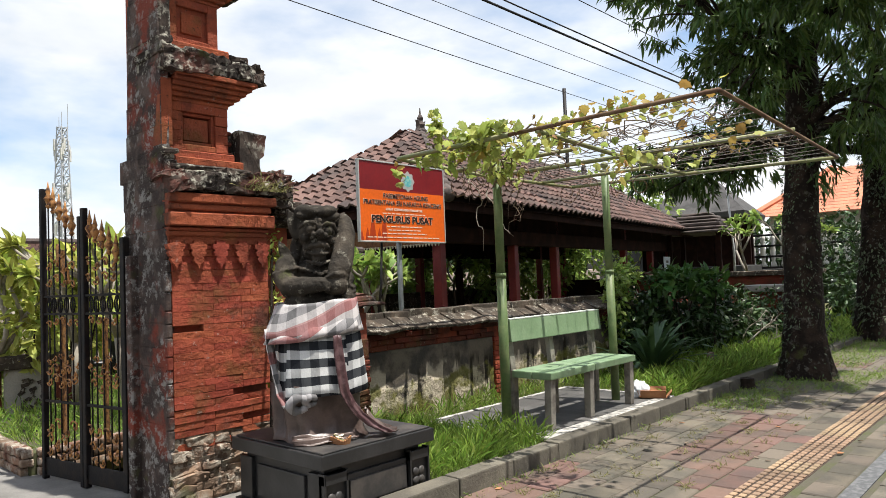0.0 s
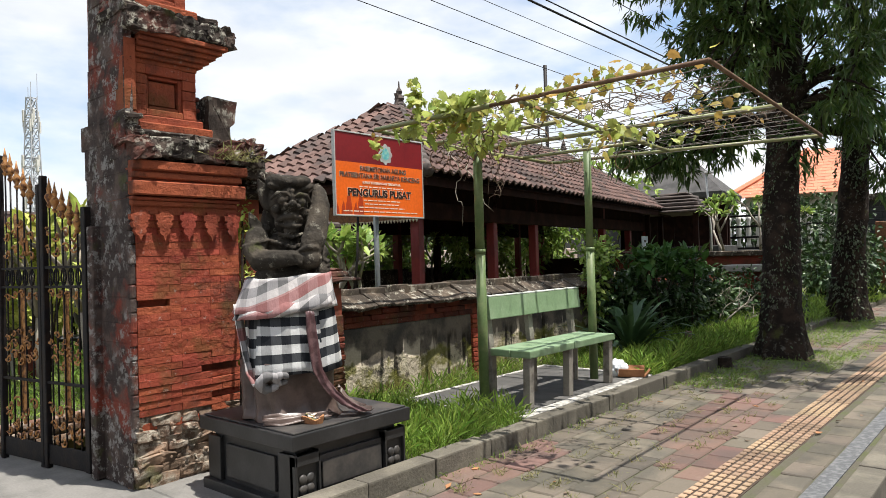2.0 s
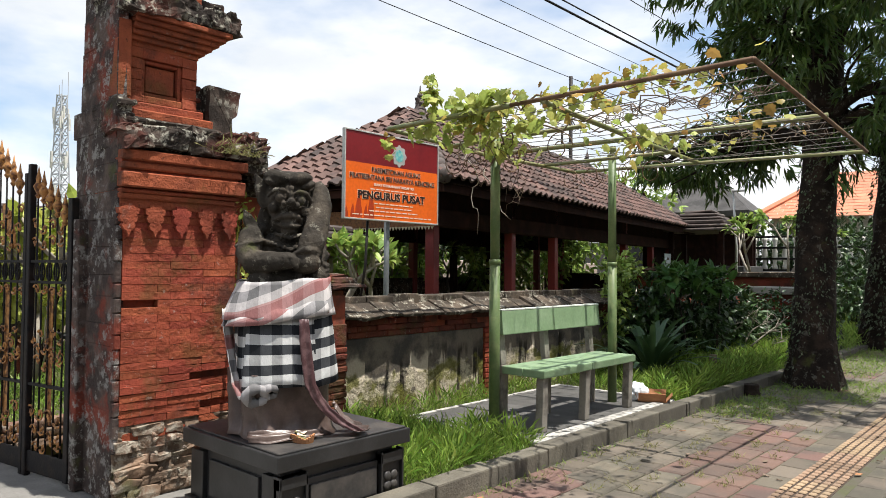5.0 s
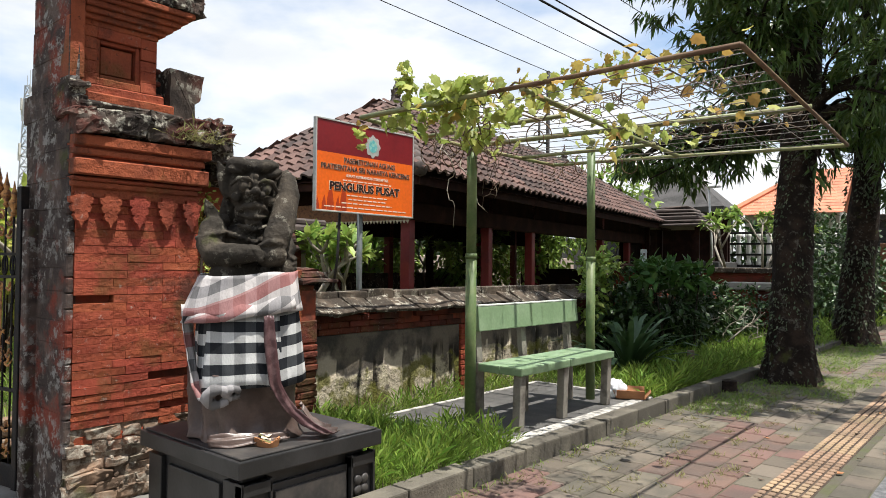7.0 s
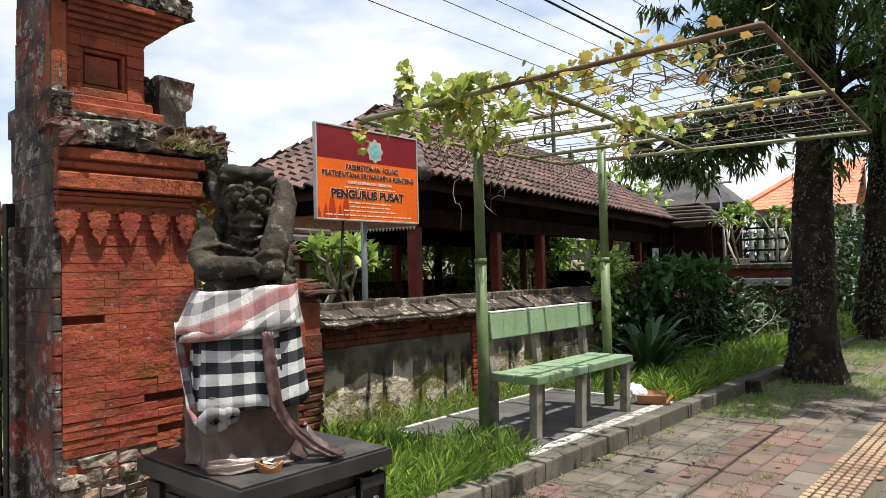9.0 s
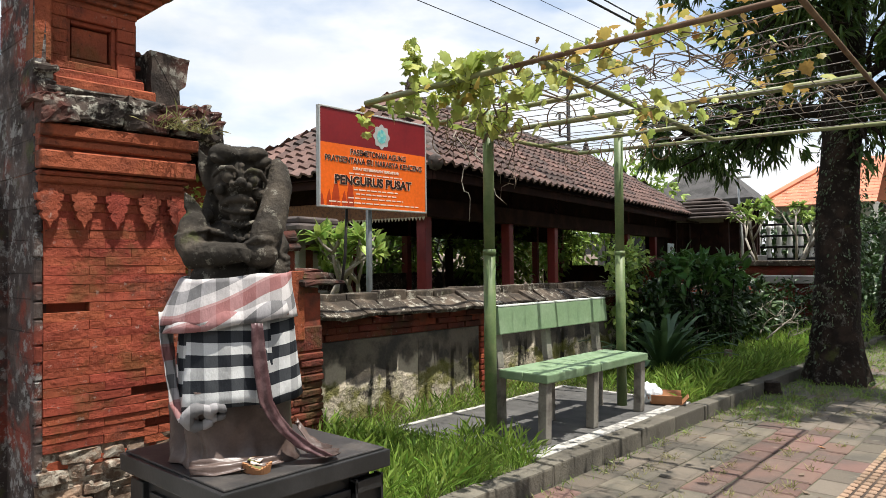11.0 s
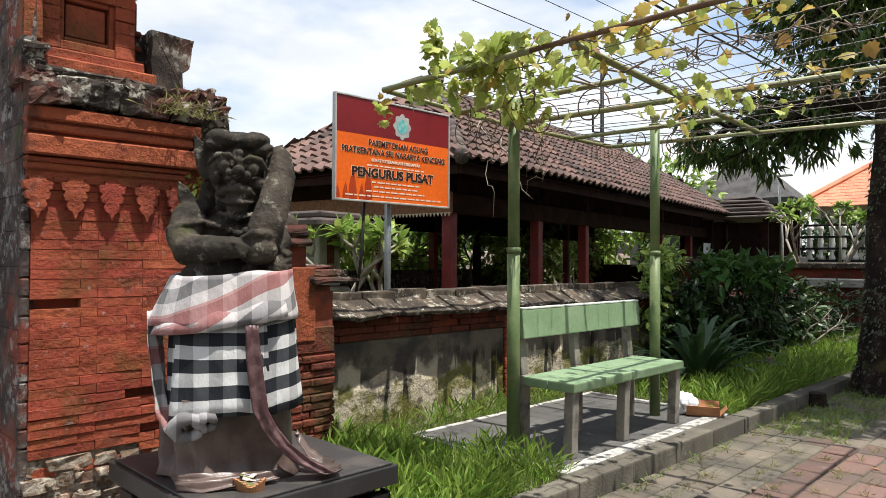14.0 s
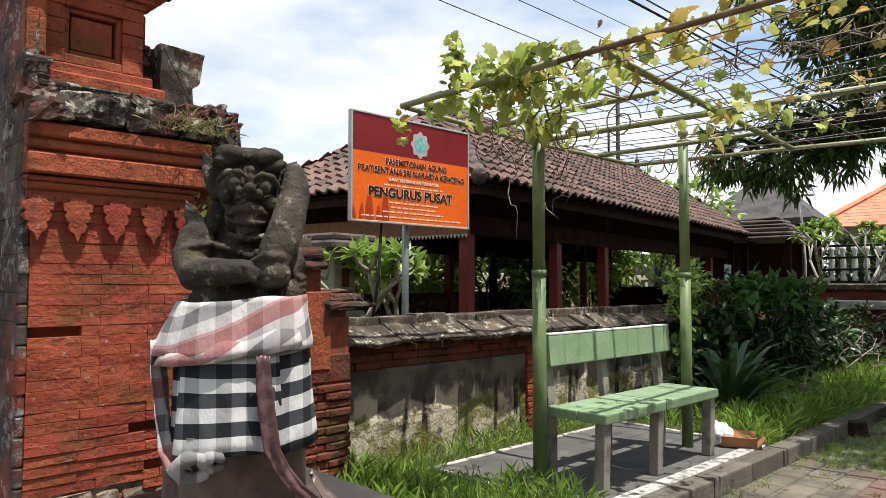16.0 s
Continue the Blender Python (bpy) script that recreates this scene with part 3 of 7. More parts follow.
pp("panel", BRICK_B, [(-4.74, -4.690, 2.372, 2.563, 2.535, 2.70)], bev=0.004)
pp("pilaster", BRICK_B, [(-4.95, -4.59, PY, 2.245, 2.46, 2.94)], wob=0.003)
pp("pilaster_foot", LICHEN, [(-4.95, -4.57, PY - 0.002, 2.262, 2.27, 2.36), (-4.95, -4.585, PY, 2.25, 2.36, 2.46), (-4.95, -4.56, PY - 0.003, 2.268, 2.40, 2.44)], "lichen-covered stepped foot", 0.01, 0.004)
pp("side_mould", BRICK_DARK, [(-4.95, -4.70, 2.69, 2.73, 2.35, 2.80), (-4.95, -4.68, 2.69, 2.76, 2.44, 2.48), (-4.95, -4.68, 2.69, 2.75, 2.53, 2.56), (-4.95, -4.68, 2.69, 2.75, 2.61, 2.64)])
for i in range(6):
    pp("step_mould", BRICK_B, [(-4.95, -4.645 + 0.024 * i, 2.25, 2.71 + 0.037 * i, 2.80 + 0.033 * i, 2.833 + 0.033 * i)], bev=0.004, wob=0.002)
rough_ledge("stone_ledge", PY, 2.965, 2.995, 3.13, -4.50, 8, 0.45)
pp("ledge_core", LICHEN, [(-4.95, -4.55, PY, 2.90, 2.99, 3.10)])
# third tier and top
pp("tier", LICHEN, [(-4.95, -4.58, 2.20, 2.80, 3.10, 3.16), (-4.9, -4.7, 2.66, 2.93, 3.16, 3.25)], "stone plinth of the third tier", 0.012, 0.006)
pp("tier", BRICK_B, [(-4.95, -4.63, 2.22, 2.72, 3.16, 3.235), (-4.95, -4.68, 2.24, 2.64, 3.235, 3.56)], wob=0.002)
pp("panel_frame", BRICK_B, [(-4.7, -4.655, 2.24, 2.32, 3.235, 3.56), (-4.7, -4.655, 2.56, 2.64, 3.235, 3.56), (-4.7, -4.655, 2.32, 2.56, 3.235, 3.27), (-4.7, -4.655, 2.32, 2.56, 3.50, 3.56)], bev=0.004)
pp("panel", BRICK_B, [(-4.7, -4.665, 2.36, 2.52, 3.31, 3.46)], bev=0.004)
pp("pilaster", LICHEN, [(-4.95, -4.60, PY, 2.245, 3.12, 3.62), (-4.95, -4.585, PY - 0.003, 2.262, 3.18, 3.24)], "lichen-covered stone pilaster", 0.01, 0.005)
for i in range(5):
    pp("step_mould", BRICK_B, [(-4.95, -4.65 + 0.022 * i, 2.25, 2.66 + 0.036 * i, 3.56 + 0.03 * i, 3.59 + 0.03 * i)], bev=0.004)
rough_ledge("stone_ledge", PY, 2.88, 3.71, 3.84, -4.54, 9, 0.42)
pp("tier", BRICK_B, [(-4.95, -4.70, 2.22, 2.58, 3.84, 4.35)])
rough_ledge("stone_ledge", PY, 2.72, 4.35, 4.47, -4.60, 10, 0.35)
pp("tier", BRICK_B, [(-4.95, -4.74, 2.22, 2.5, 4.47, 4.85)])
rough_ledge("stone_ledge", PY, 2.6, 4.85, 4.98, -4.66, 11, 0.3)
pp("finial", LICHEN, [(-4.93, -4.74, PY, 2.42, 4.98, 5.2), (-4.90, -4.78, PY, 2.34, 5.2, 5.45)], "stone finial", 0.02, 0.01)
# curved stone wing beside the second tier
bm = bmesh.new()
slab(bm, [(2.80, 2.28), (2.99, 2.28), (2.965, 2.33), (2.945, 2.39), (2.95, 2.44), (2.985, 2.475), (2.965, 2.50), (2.975, 2.55), (3.01, 2.60), (3.015, 2.635), (2.78, 2.645), (2.78, 2.40)], 0, -4.80, -4.62)
weather(bm, 0.012, 12.0, 2)
part("wing", bm, LICHEN, pillar, "curved mossy stone wing", False, True)
pp("wing_core", LICHEN, [(-4.9, -4.72, 2.68, 2.84, 2.30, 2.64)], bev=0.01)
# carved teeth under the band
TOOTH = bmesh.new()
half = [(0.034, 0.0), (0.034, -0.02), (0.064, -0.026), (0.060, -0.058), (0.044, -0.066), (0.055, -0.084), (0.046, -0.108), (0.032, -0.114), (0.040, -0.132), (0.028, -0.155), (0.014, -0.163), (0.0, -0.20)]
slab(TOOTH, half + [(-a, b) for a, b in half[-2::-1]], 0, -0.02, 0.024)
TOOTH = solid("tooth", TOOTH, BRICK)
for y in (2.215, 2.378, 2.548, 2.722, 2.885):
    piece("tooth", TOOTH, pillar, pose(PX + 0.012 + 4.9, y - 2.55, 1.80))
pp("tooth_band", BRICK_B, [(-4.6, PX + 0.012, PY + 0.01, 2.95, 1.775, 1.835)], bev=0.004)

# ---- stepped wall and pier between pillar and low wall ----
pier = thing("brick_pier", (-4.95, 3.6, 0), label="stepped weathered brick pier with stone caps behind the statue", category="brick pier")


def pq(name, mat, boxes, label="", bev=0.008, wob=0.0):
    b = bmesh.new()
    for q in boxes:
        box(b, *q, bev, 1, None, wob)
    if mat is LICHEN:
        weather(b, 0.02, 11.0, 2)
    return part(name, b, mat, pier, label, False, True)


pq("core", JOINT, [(-5.22, -4.80, 2.93, 3.30, 0, 1.96), (-5.2, -4.76, 3.28, 3.84, 0, 1.52), (-5.2, -4.69, 3.6, 4.03, 0, 1.2)], bev=0)
pq("upper_brick", BRICK_DARK, [(-5.1, -4.73, 3.5, 3.845, 1.2, 1.50)], wob=0.004)
pq("recess_panel", BRICK_B, [(-5.0, -4.70, 3.88, 4.02, 0.98, 1.24)], bev=0.004)
pq("brick_edge", BRICK_B, [(-5.0, -4.665, 3.70, 3.88, 0.88, 1.36)], bev=0.006)
pq("brick_face", BRICK_DARK, [(-5.0, -4.672, 3.70, 4.035, 0.80, 0.97)], bev=0.006)
pq("cap", LICHEN, [(-5.15, -4.62, 3.83, 4.2, 1.255, 1.30), (-5.12, -4.66, 3.85, 4.15, 1.30, 1.345), (-5.1, -4.72, 3.86, 4.08, 1.345, 1.37)], "dark stepped stone cap", 0.012, 0.008)
pq("cap", LICHEN, [(-5.15, -4.68, 3.46, 3.885, 1.50, 1.55), (-5.15, -4.70, 3.48, 3.865, 1.55, 1.63)], "dark stone cap", 0.02, 0.01)
bm = bmesh.new()
ball(bm, (-4.88, 3.68, 1.63), (0.17, 0.17, 0.12), (0, 0, 20), 12, 8)
part("cap_knob", bm, COPING, pier, "rounded pale stone on the cap", True, True)
pq("cap", LICHEN, [(-5.2, -4.72, 2.96, 3.34, 1.94, 2.03)], "dark stone cap", 0.015, 0.01)

# ---- low wall with stone coping ----
WX = -4.98
wall_k = Mat("streaked grey plaster", 0.9, spec=0.2).base((0.155, 0.13, 0.10))
wall_k.over((0.06, 0.054, 0.048), wall_k.ramp(wall_k.noise(2.4, 6, 0.65), 0.42, 0.6))
zz = wall_k.axis(2)
low = wall_k.math("ADD", zz, wall_k.math("MULTIPLY", wall_k.math("SUBTRACT", wall_k.noise(2.3, 4, 0.6), 0.5), 0.55))
lowmask = wall_k.ramp(low, 0.54, 0.48)
wall_k.over((0.50, 0.44, 0.32), wall_k.math("MULTIPLY", lowmask, wall_k.ramp(wall_k.noise(9, 6, 0.7), 0.38, 0.56)))
streak = wall_k.math("MULTIPLY", wall_k.ramp(wall_k.noise(3.6, 3, 0.55, (1, 1, 0.2)), 0.57, 0.60), wall_k.ramp(low, 0.68, 0.60))
wall_k.over((0.50, 0.43, 0.33), wall_k.math("MULTIPLY", streak, 0.9))
dark = wall_k.math("MULTIPLY", wall_k.ramp(wall_k.noise(6.0, 3, 0.5, (1, 1, 0.1)), 0.55, 0.60), wall_k.ramp(low, 0.72, 0.55))
wall_k.over((0.022, 0.018, 0.013), wall_k.math("MULTIPLY", dark, 0.95))
wall_k.over((0.15, 0.145, 0.03), wall_k.math("MULTIPLY", wall_k.ramp(wall_k.noise(3.4, 5, 0.65), 0.47, 0.58), wall_k.math("MULTIPLY", lowmask, 0.85)))
gg = wall_k.noise(55, 4, 0.7)
wall_k.vary(gg, 0.72, 1.25)
wall_k.bump(gg, 0.5, 0.008).bump(wall_k.noise(11, 4), 0.45, 0.02).bump(wall_k.math("MULTIPLY", lowmask, wall_k.noise(16, 5, 0.7)), 0.9, 0.04)
WALL_PLASTER = wall_k.done()
low_wall = thing("wall_low", (-5.1, 6.5, 0), label="low grey plastered wall with brick courses and mossy coping", category="garden wall", kind="structure")
bm = bmesh.new()
for y0, y1 in ((4.02, 5.31), (5.312, 6.15), (6.42, 7.6), (7.602, 9.4), (9.402, 17.8)):
    box(bm, -5.24, WX + random.uniform(-0.004, 0.004), y0, y1, 0.0, 0.80, 0.006)
part("plaster", bm, WALL_PLASTER, low_wall, "streaked grey plaster, mossy at the foot", False, True)
bm = bmesh.new()
for k in range(14):
    box(bm, -5.2, WX + 0.025 + random.uniform(-0.006, 0.004), 6.15, 6.42, 0.06 + k * 0.053, 0.06 + k * 0.053 + 0.047, 0.005, 1, None, 0.002)
part("brick_strip", bm, BRICK_B, low_wall, "red brick strip in the wall", False, True)
bm = bmesh.new()
box(bm, -5.22, WX - 0.02, 4.0, 17.8, 0.80, 1.0)
part("brick_backing", bm, JOINT, low_wall, "", False, True)
bm = bmesh.new()
box(bm, -5.24, -5.0, 9.2, 17.8, 0.98, 1.06, 0.01)
part("far_coping", bm, COPING, low_wall, "", False, True)

# ---- compound wall that closes the place, and an added skylight blocker ----
bm = bmesh.new()
box(bm, -5.3, -5.0, -14, 0.1, -0.1, 2.2, 0.02)
lone("wall_south", bm, BRICK_DARK, "weathered brick boundary wall beyond the gate", "wall", "structure")

# added out of view: blocks low sky on the road side to deepen shade
bm = bmesh.new()
box(bm, 9.5, 9.9, -30, 60, -0.2, 6.8, 0.03)
lone("wall_east", bm, CONCRETE, "added unseen plain wall across the road that blocks low skylight", "wall", "structure")

# ---- bench ----
bench = thing("bench", (-3.68, 5.82, 0.118), label="sage green concrete bench with grey legs on the dark slab", category="bench")
SY0, SY1, SXF, SXB = 5.03, 6.56, -3.445, -3.87


def pb(name, mat, q, label="", bev=0.01, lean=0.0, wob=0.0):
    b = bmesh.new()
    box(b, *q, bev, 2, None, wob)
    for v in b.verts:
        v.co.x -= (v.co.z - 0.63) * lean
    return part(name, b, mat, bench, label, False, True)


ym = 5.77
for y0, y1 in ((SY0, ym - 0.005), (ym + 0.005, SY1)):
    pb("seat_slab", GREEN_PAINT, (SXF - 0.21, SXF, y0, y1, 0.553, 0.618))
    pb("seat_slab", GREEN_PAINT, (SXB, SXF - 0.215, y0, y1, 0.553, 0.618))
    pb("backrest_slab", GREEN_PAINT, (SXB - 0.02, SXB + 0.03, y0 + 0.01, y1 + 0.06, 0.87, 1.072), "", 0.008, 0.09)
    pb("top_edge", WHITE_TOP, (SXB - 0.022, SXB + 0.032, y0 + 0.01, y1 + 0.06, 1.072, 1.084), "chipped pale top edge", 0.003, 0.09)
for y in (SY0 + 0.06, ym - 0.03, SY1 - 0.045):
    pb("leg", GREY_LEG, (SXF - 0.09, SXF - 0.02, y - 0.037, y + 0.037, 0.118, 0.553), "", 0.008, -0.03)
    pb("leg", GREY_LEG, (SXB - 0.07, SXB - 0.005, y - 0.037, y + 0.037, 0.118, 0.618), "", 0.008, 0.0)
    pb("back_post", GREY_LEG, (SXB - 0.075, SXB - 0.022, y - 0.037, y + 0.037, 0.618, 1.05), "", 0.008, 0.09)

# ---- pergola ----
pergola = thing("pergola", (-3.8, 5.8, 0.118), label="green and rusted pipe pergola over the bench", category="pergola")
PZ = 2.53


def bar(name, pts, r, mat, label="", n=8):
    b = bmesh.new()
    tube(b, pts, r, n)
    return part(name, b, mat, pergola, label, True, True)


for x, y, zt in ((-3.86, 4.92, 2.5), (-3.75, 6.66, 2.545)):
    bar("post", [(x, y, 0.10), (x, y, 1.50)], 0.044, PIPE_GREEN, "", 14)
    bar("post", [(x, y, 1.49), (x, y, zt)], 0.040, PIPE_GREEN, "", 14)
    bar("collar", [(x, y, 1.46), (x, y, 1.50)], 0.048, PIPE_GREEN, "", 14)
bm = bmesh.new()
lathe(bm, [(0.03, 0), (0.05, 0.01), (0.05, 0.025), (0.025, 0.035), (0.02, 0.05), (0.036, 0.065), (0.042, 0.085), (0.036, 0.105), (0.01, 0.118)], (-3.75, 6.66, 2.545), 14)
part("post_knob", bm, PIPE_LIGHT, pergola, "round pipe knob", True, True)
near = [(-4.47, 4.28, PZ + 0.03), (-3.2, 4.25, PZ + 0.025), (-1.58, 4.24, PZ + 0.02)]
far = [(-4.42, 7.05, PZ - 0.03), (-3.15, 7.31, PZ - 0.02), (-1.69, 7.45, PZ - 0.045)]
bar("beam", near[:2], 0.021, PIPE_LIGHT)
bar("beam", near[1:], 0.016, PIPE_RUST, "rust-brown front half of the beam")
bar("beam", far, 0.018, PIPE_LIGHT)
bar("beam", [near[2], far[2]], 0.0145, PIPE_RUST, "rust-brown front beam")
bar("beam", [near[0], (-4.45, 5.5, PZ - 0.025), far[0]], 0.018, PIPE_LIGHT)
bar("beam", [(-4.42, 5.60, PZ - 0.02), (-1.62, 5.88, PZ)], 0.021, PIPE_LIGHT)
bar("beam", [(-4.43, 6.46, PZ - 0.02), (-3.04, 6.53, PZ - 0.02)], 0.018, PIPE_LIGHT)
bar("beam", [(-4.45, 4.95, PZ - 0.03), (-3.03, 4.95, PZ - 0.03)], 0.018, PIPE_LIGHT)
bar("beam", [(-2.92, 4.24, PZ), (-3.03, 5.8, PZ - 0.02), (-3.14, 7.31, PZ - 0.02)], 0.021, PIPE_LIGHT)
rng = random.Random(4)
for i in range(15):
    f = (i + 0.7) / 15.5
    a = Vector(near[0]).lerp(Vector(far[0]), f)
    c = Vector(near[2]).lerp(Vector(far[2]), f)
    mid = a.lerp(c, 0.5) + Vector((0, rng.uniform(-0.05, 0.05), rng.uniform(-0.05, 0.0)))
    bar("wire", [a, mid, c], 0.0032, WIRE, "", 5)
for i in range(8):
    f = (i + 0.6) / 8.4
    a, c = Vector(near[0]).lerp(Vector(near[2]), f), Vector(far[0]).lerp(Vector(far[2]), f)
    bar("wire", [a, a.lerp(c, 0.5) + Vector((rng.uniform(-0.08, 0.08), 0, -0.03)), c], 0.0028, WIRE, "", 5)


def scroll(c, r, turns, sign, plane):
    pts = []
    for k in range(26):
        f = k / 25
        a = sign * turns * 2 * math.pi * f
        q = r * (1 - 0.75 * f)
        pts.append(Vector(c) + plane * (q * math.cos(a)) + Vector((0, 0, q * math.sin(a))))
    bar("scroll", pts, 0.004, PIPE_RUST, "", 6)


py_ = Vector((0, 1, 0))
for c in ((-3.86, 4.72, 2.36), (-3.86, 5.12, 2.36), (-3.75, 6.44, 2.39), (-3.75, 6.88, 2.39)):
    scroll(c, 0.13, 1.4, 1 if c[1] % 1 > 0.5 else -1, py_)
px_ = Vector((1, 0, 0))
for c in ((-3.25, 4.92, 2.36), (-4.32, 4.92, 2.36), (-4.22, 6.66, 2.38), (-3.55, 6.66, 2.38), (-3.98, 6.66, 2.38), (-3.33, 6.66, 2.36), (-3.62, 4.92, 2.33), (-4.08, 4.92, 2.33)):
    scroll(c, 0.13, 1.4, 1 if c[0] > -3.8 else -1, px_)

# ---- sign board ----
sign = thing("sign_board", (-5.1, 4.92, 1.0), label="orange and maroon printed sign board on a grey pole", category="sign board")
SGX, S0, S1, SB, ST = -5.08, 4.335, 5.52, 1.872, 2.652


def ps(name, mat, q, label="", bev=0.0):
    b = bmesh.new()
    box(b, *q, bev)
    return part(name, b, mat, sign, label, False, True)


SM = SB + (ST - SB) * 0.645
ps("board", ORANGE, (SGX - 0.03, SGX, S0, S1, SB, SM), "orange lower panel")
ps("board", MAROON, (SGX - 0.03, SGX, S0, S1, SM, ST), "maroon upper panel")
for q in ((S0 - 0.014, S0, SB - 0.014, ST + 0.014), (S1, S1 + 0.014, SB - 0.014, ST + 0.014), (S0, S1, SB - 0.014, SB), (S0, S1, ST, ST + 0.014)):
    ps("frame", ALU, (SGX - 0.034, SGX + 0.006, *q), "pale metal frame", 0.002)
bm = bmesh.new()
tube(bm, [(SGX - 0.07, 4.90, 0.0), (SGX - 0.07, 4.90, 2.55)], 0.027, 12)
part("pole", bm, ZINC, sign, "grey metal pole", True, True)
bm = bmesh.new()
tube(bm, [(SGX - 0.06, 4.55, 1.0), (SGX - 0.05, 4.62, 1.45), (SGX - 0.045, 4.64, 1.9)], 0.012, 8)
part("prop", bm, IRON, sign, "thin dark prop", True, True)
yc = (S0 + S1) / 2


def words(body, size, y, z, mat, width=None, fat=0.0, lift=0.0):
    cu = bpy.data.curves.new("lettering", "FONT")
    cu.body, cu.size, cu.align_x, cu.align_y, cu.offset, cu.extrude = body, size, "CENTER", "CENTER", fat, 0.0008
    tmp = new("lettering", cu)
    bpy.context.view_layer.update()
    me = bpy.data.meshes.new_from_object(tmp.evaluated_get(bpy.context.evaluated_depsgraph_get()))
    bpy.data.objects.remove(tmp)
    bpy.data.curves.remove(cu)
    me.materials.clear()
    me.materials.append(mat)
    ob = new("lettering", me)
    ob.parent = sign
    xs = [v.co.x for v in me.vertices]
    k = width / (max(xs) - min(xs)) if width else 1
    ob.matrix_basis = Matrix.Translation((SGX + 0.003 + lift + 5.1, y - 4.92, z - 1.0)) @ Euler((radians(90), 0, radians(90))).to_matrix().to_4x4() @ Matrix.Diagonal((k, 1, 1, 1))
    return ob


H = ST - SB
for q in (("PASEMETONAN AGUNG", 0.067, yc + 0.03, SB + H * 0.575, WHITE_INK, 0.635, 0.003), ("PRATISENTANA SRI NARARYA KENCENG", 0.067, yc, SB + H * 0.485, WHITE_INK, 1.095, 0.003), ("PENGURUS PUSAT", 0.098, yc - 0.02, SB + H * 0.272, WHITE_INK, 0.868, 0.0065)):
    words(*q, lift=-0.0014)
words("PASEMETONAN AGUNG", 0.067, yc + 0.03, SB + H * 0.575, INK, 0.63, 0.0015)
words("PRATISENTANA SRI NARARYA KENCENG", 0.067, yc - 0.0, SB + H * 0.485, INK, 1.09, 0.0015)
words("SURAT KETERANGAN TERDAFTAR", 0.033, yc, SB + H * 0.405, WHITE_INK, 0.52, 0.001)
words("PENGURUS PUSAT", 0.098, yc - 0.02, SB + H * 0.272, INK, 0.86, 0.004)
for wd, z, n_ in ((0.60, 0.352, 9), (0.5, 0.185, 8), (0.46, 0.14, 7), (0.62, 0.095, 10), (1.02, 0.045, 15)):
    bm = bmesh.new()
    y = yc - wd / 2
    rg = random.Random(n_)
    while y < yc + wd / 2:
        l = rg.uniform(0.03, 0.075)
        box(bm, SGX, SGX + 0.002, y, min(y + l, yc + wd / 2), SB + H * z - 0.005, SB + H * z + 0.005)
        y += l + 0.014
    part("lettering", bm, WHITE_INK, sign, "unreadable line of small pale print", False, True)
bm = bmesh.new()
for y, h, w in ((4.345, 0.10, 0.05), (4.42, 0.13, 0.05), (4.49, 0.24, 0.08), (4.575, 0.13, 0.05), (4.64, 0.27, 0.075)):
    slab(bm, [(y - w / 2, SB + 0.005), (y + w / 2, SB + 0.005), (y + w * 0.42, SB + h * 0.4), (y + w * 0.1, SB + h), (y - w * 0.2, SB + h * 0.75), (y - w * 0.45, SB + h * 0.4)], 0, SGX, SGX + 0.0016)
part("flame_print", bm, FLAME, sign, "dark orange flame print", False, True)
bm = bmesh.new()
slab(bm, [(yc + 0.06 + 0.088 * (1 + 0.1 * math.cos(8 * a)) * math.cos(a), SB + H * 0.79 + 0.098 * (1 + 0.1 * math.cos(8 * a)) * math.sin(a)) for a in [2 * math.pi * k / 48 for k in range(48)]], 0, SGX, SGX + 0.0025)
part("emblem", bm, ALU, sign, "pale scalloped emblem", False, True)
bm = bmesh.new()
slab(bm, [(yc + 0.06 + 0.055 * math.cos(a), SB + H * 0.79 + 0.062 * math.sin(a)) for a in [2 * math.pi * k / 8 for k in range(8)]], 0, SGX + 0.002, SGX + 0.004)
part("emblem_star", bm, TEAL, sign, "teal star of the emblem", False, True)

# ---- pedestal ----
ped = thing("pedestal", (-3.8, 2.93, 0), label="black painted stone pedestal with carved panels", category="pedestal")


def pd(name, mat, q, label="", bev=0.006):
    b = bmesh.new()
    box(b, *q, bev, 2)
    return part(name, b, mat, ped, label, False, True)


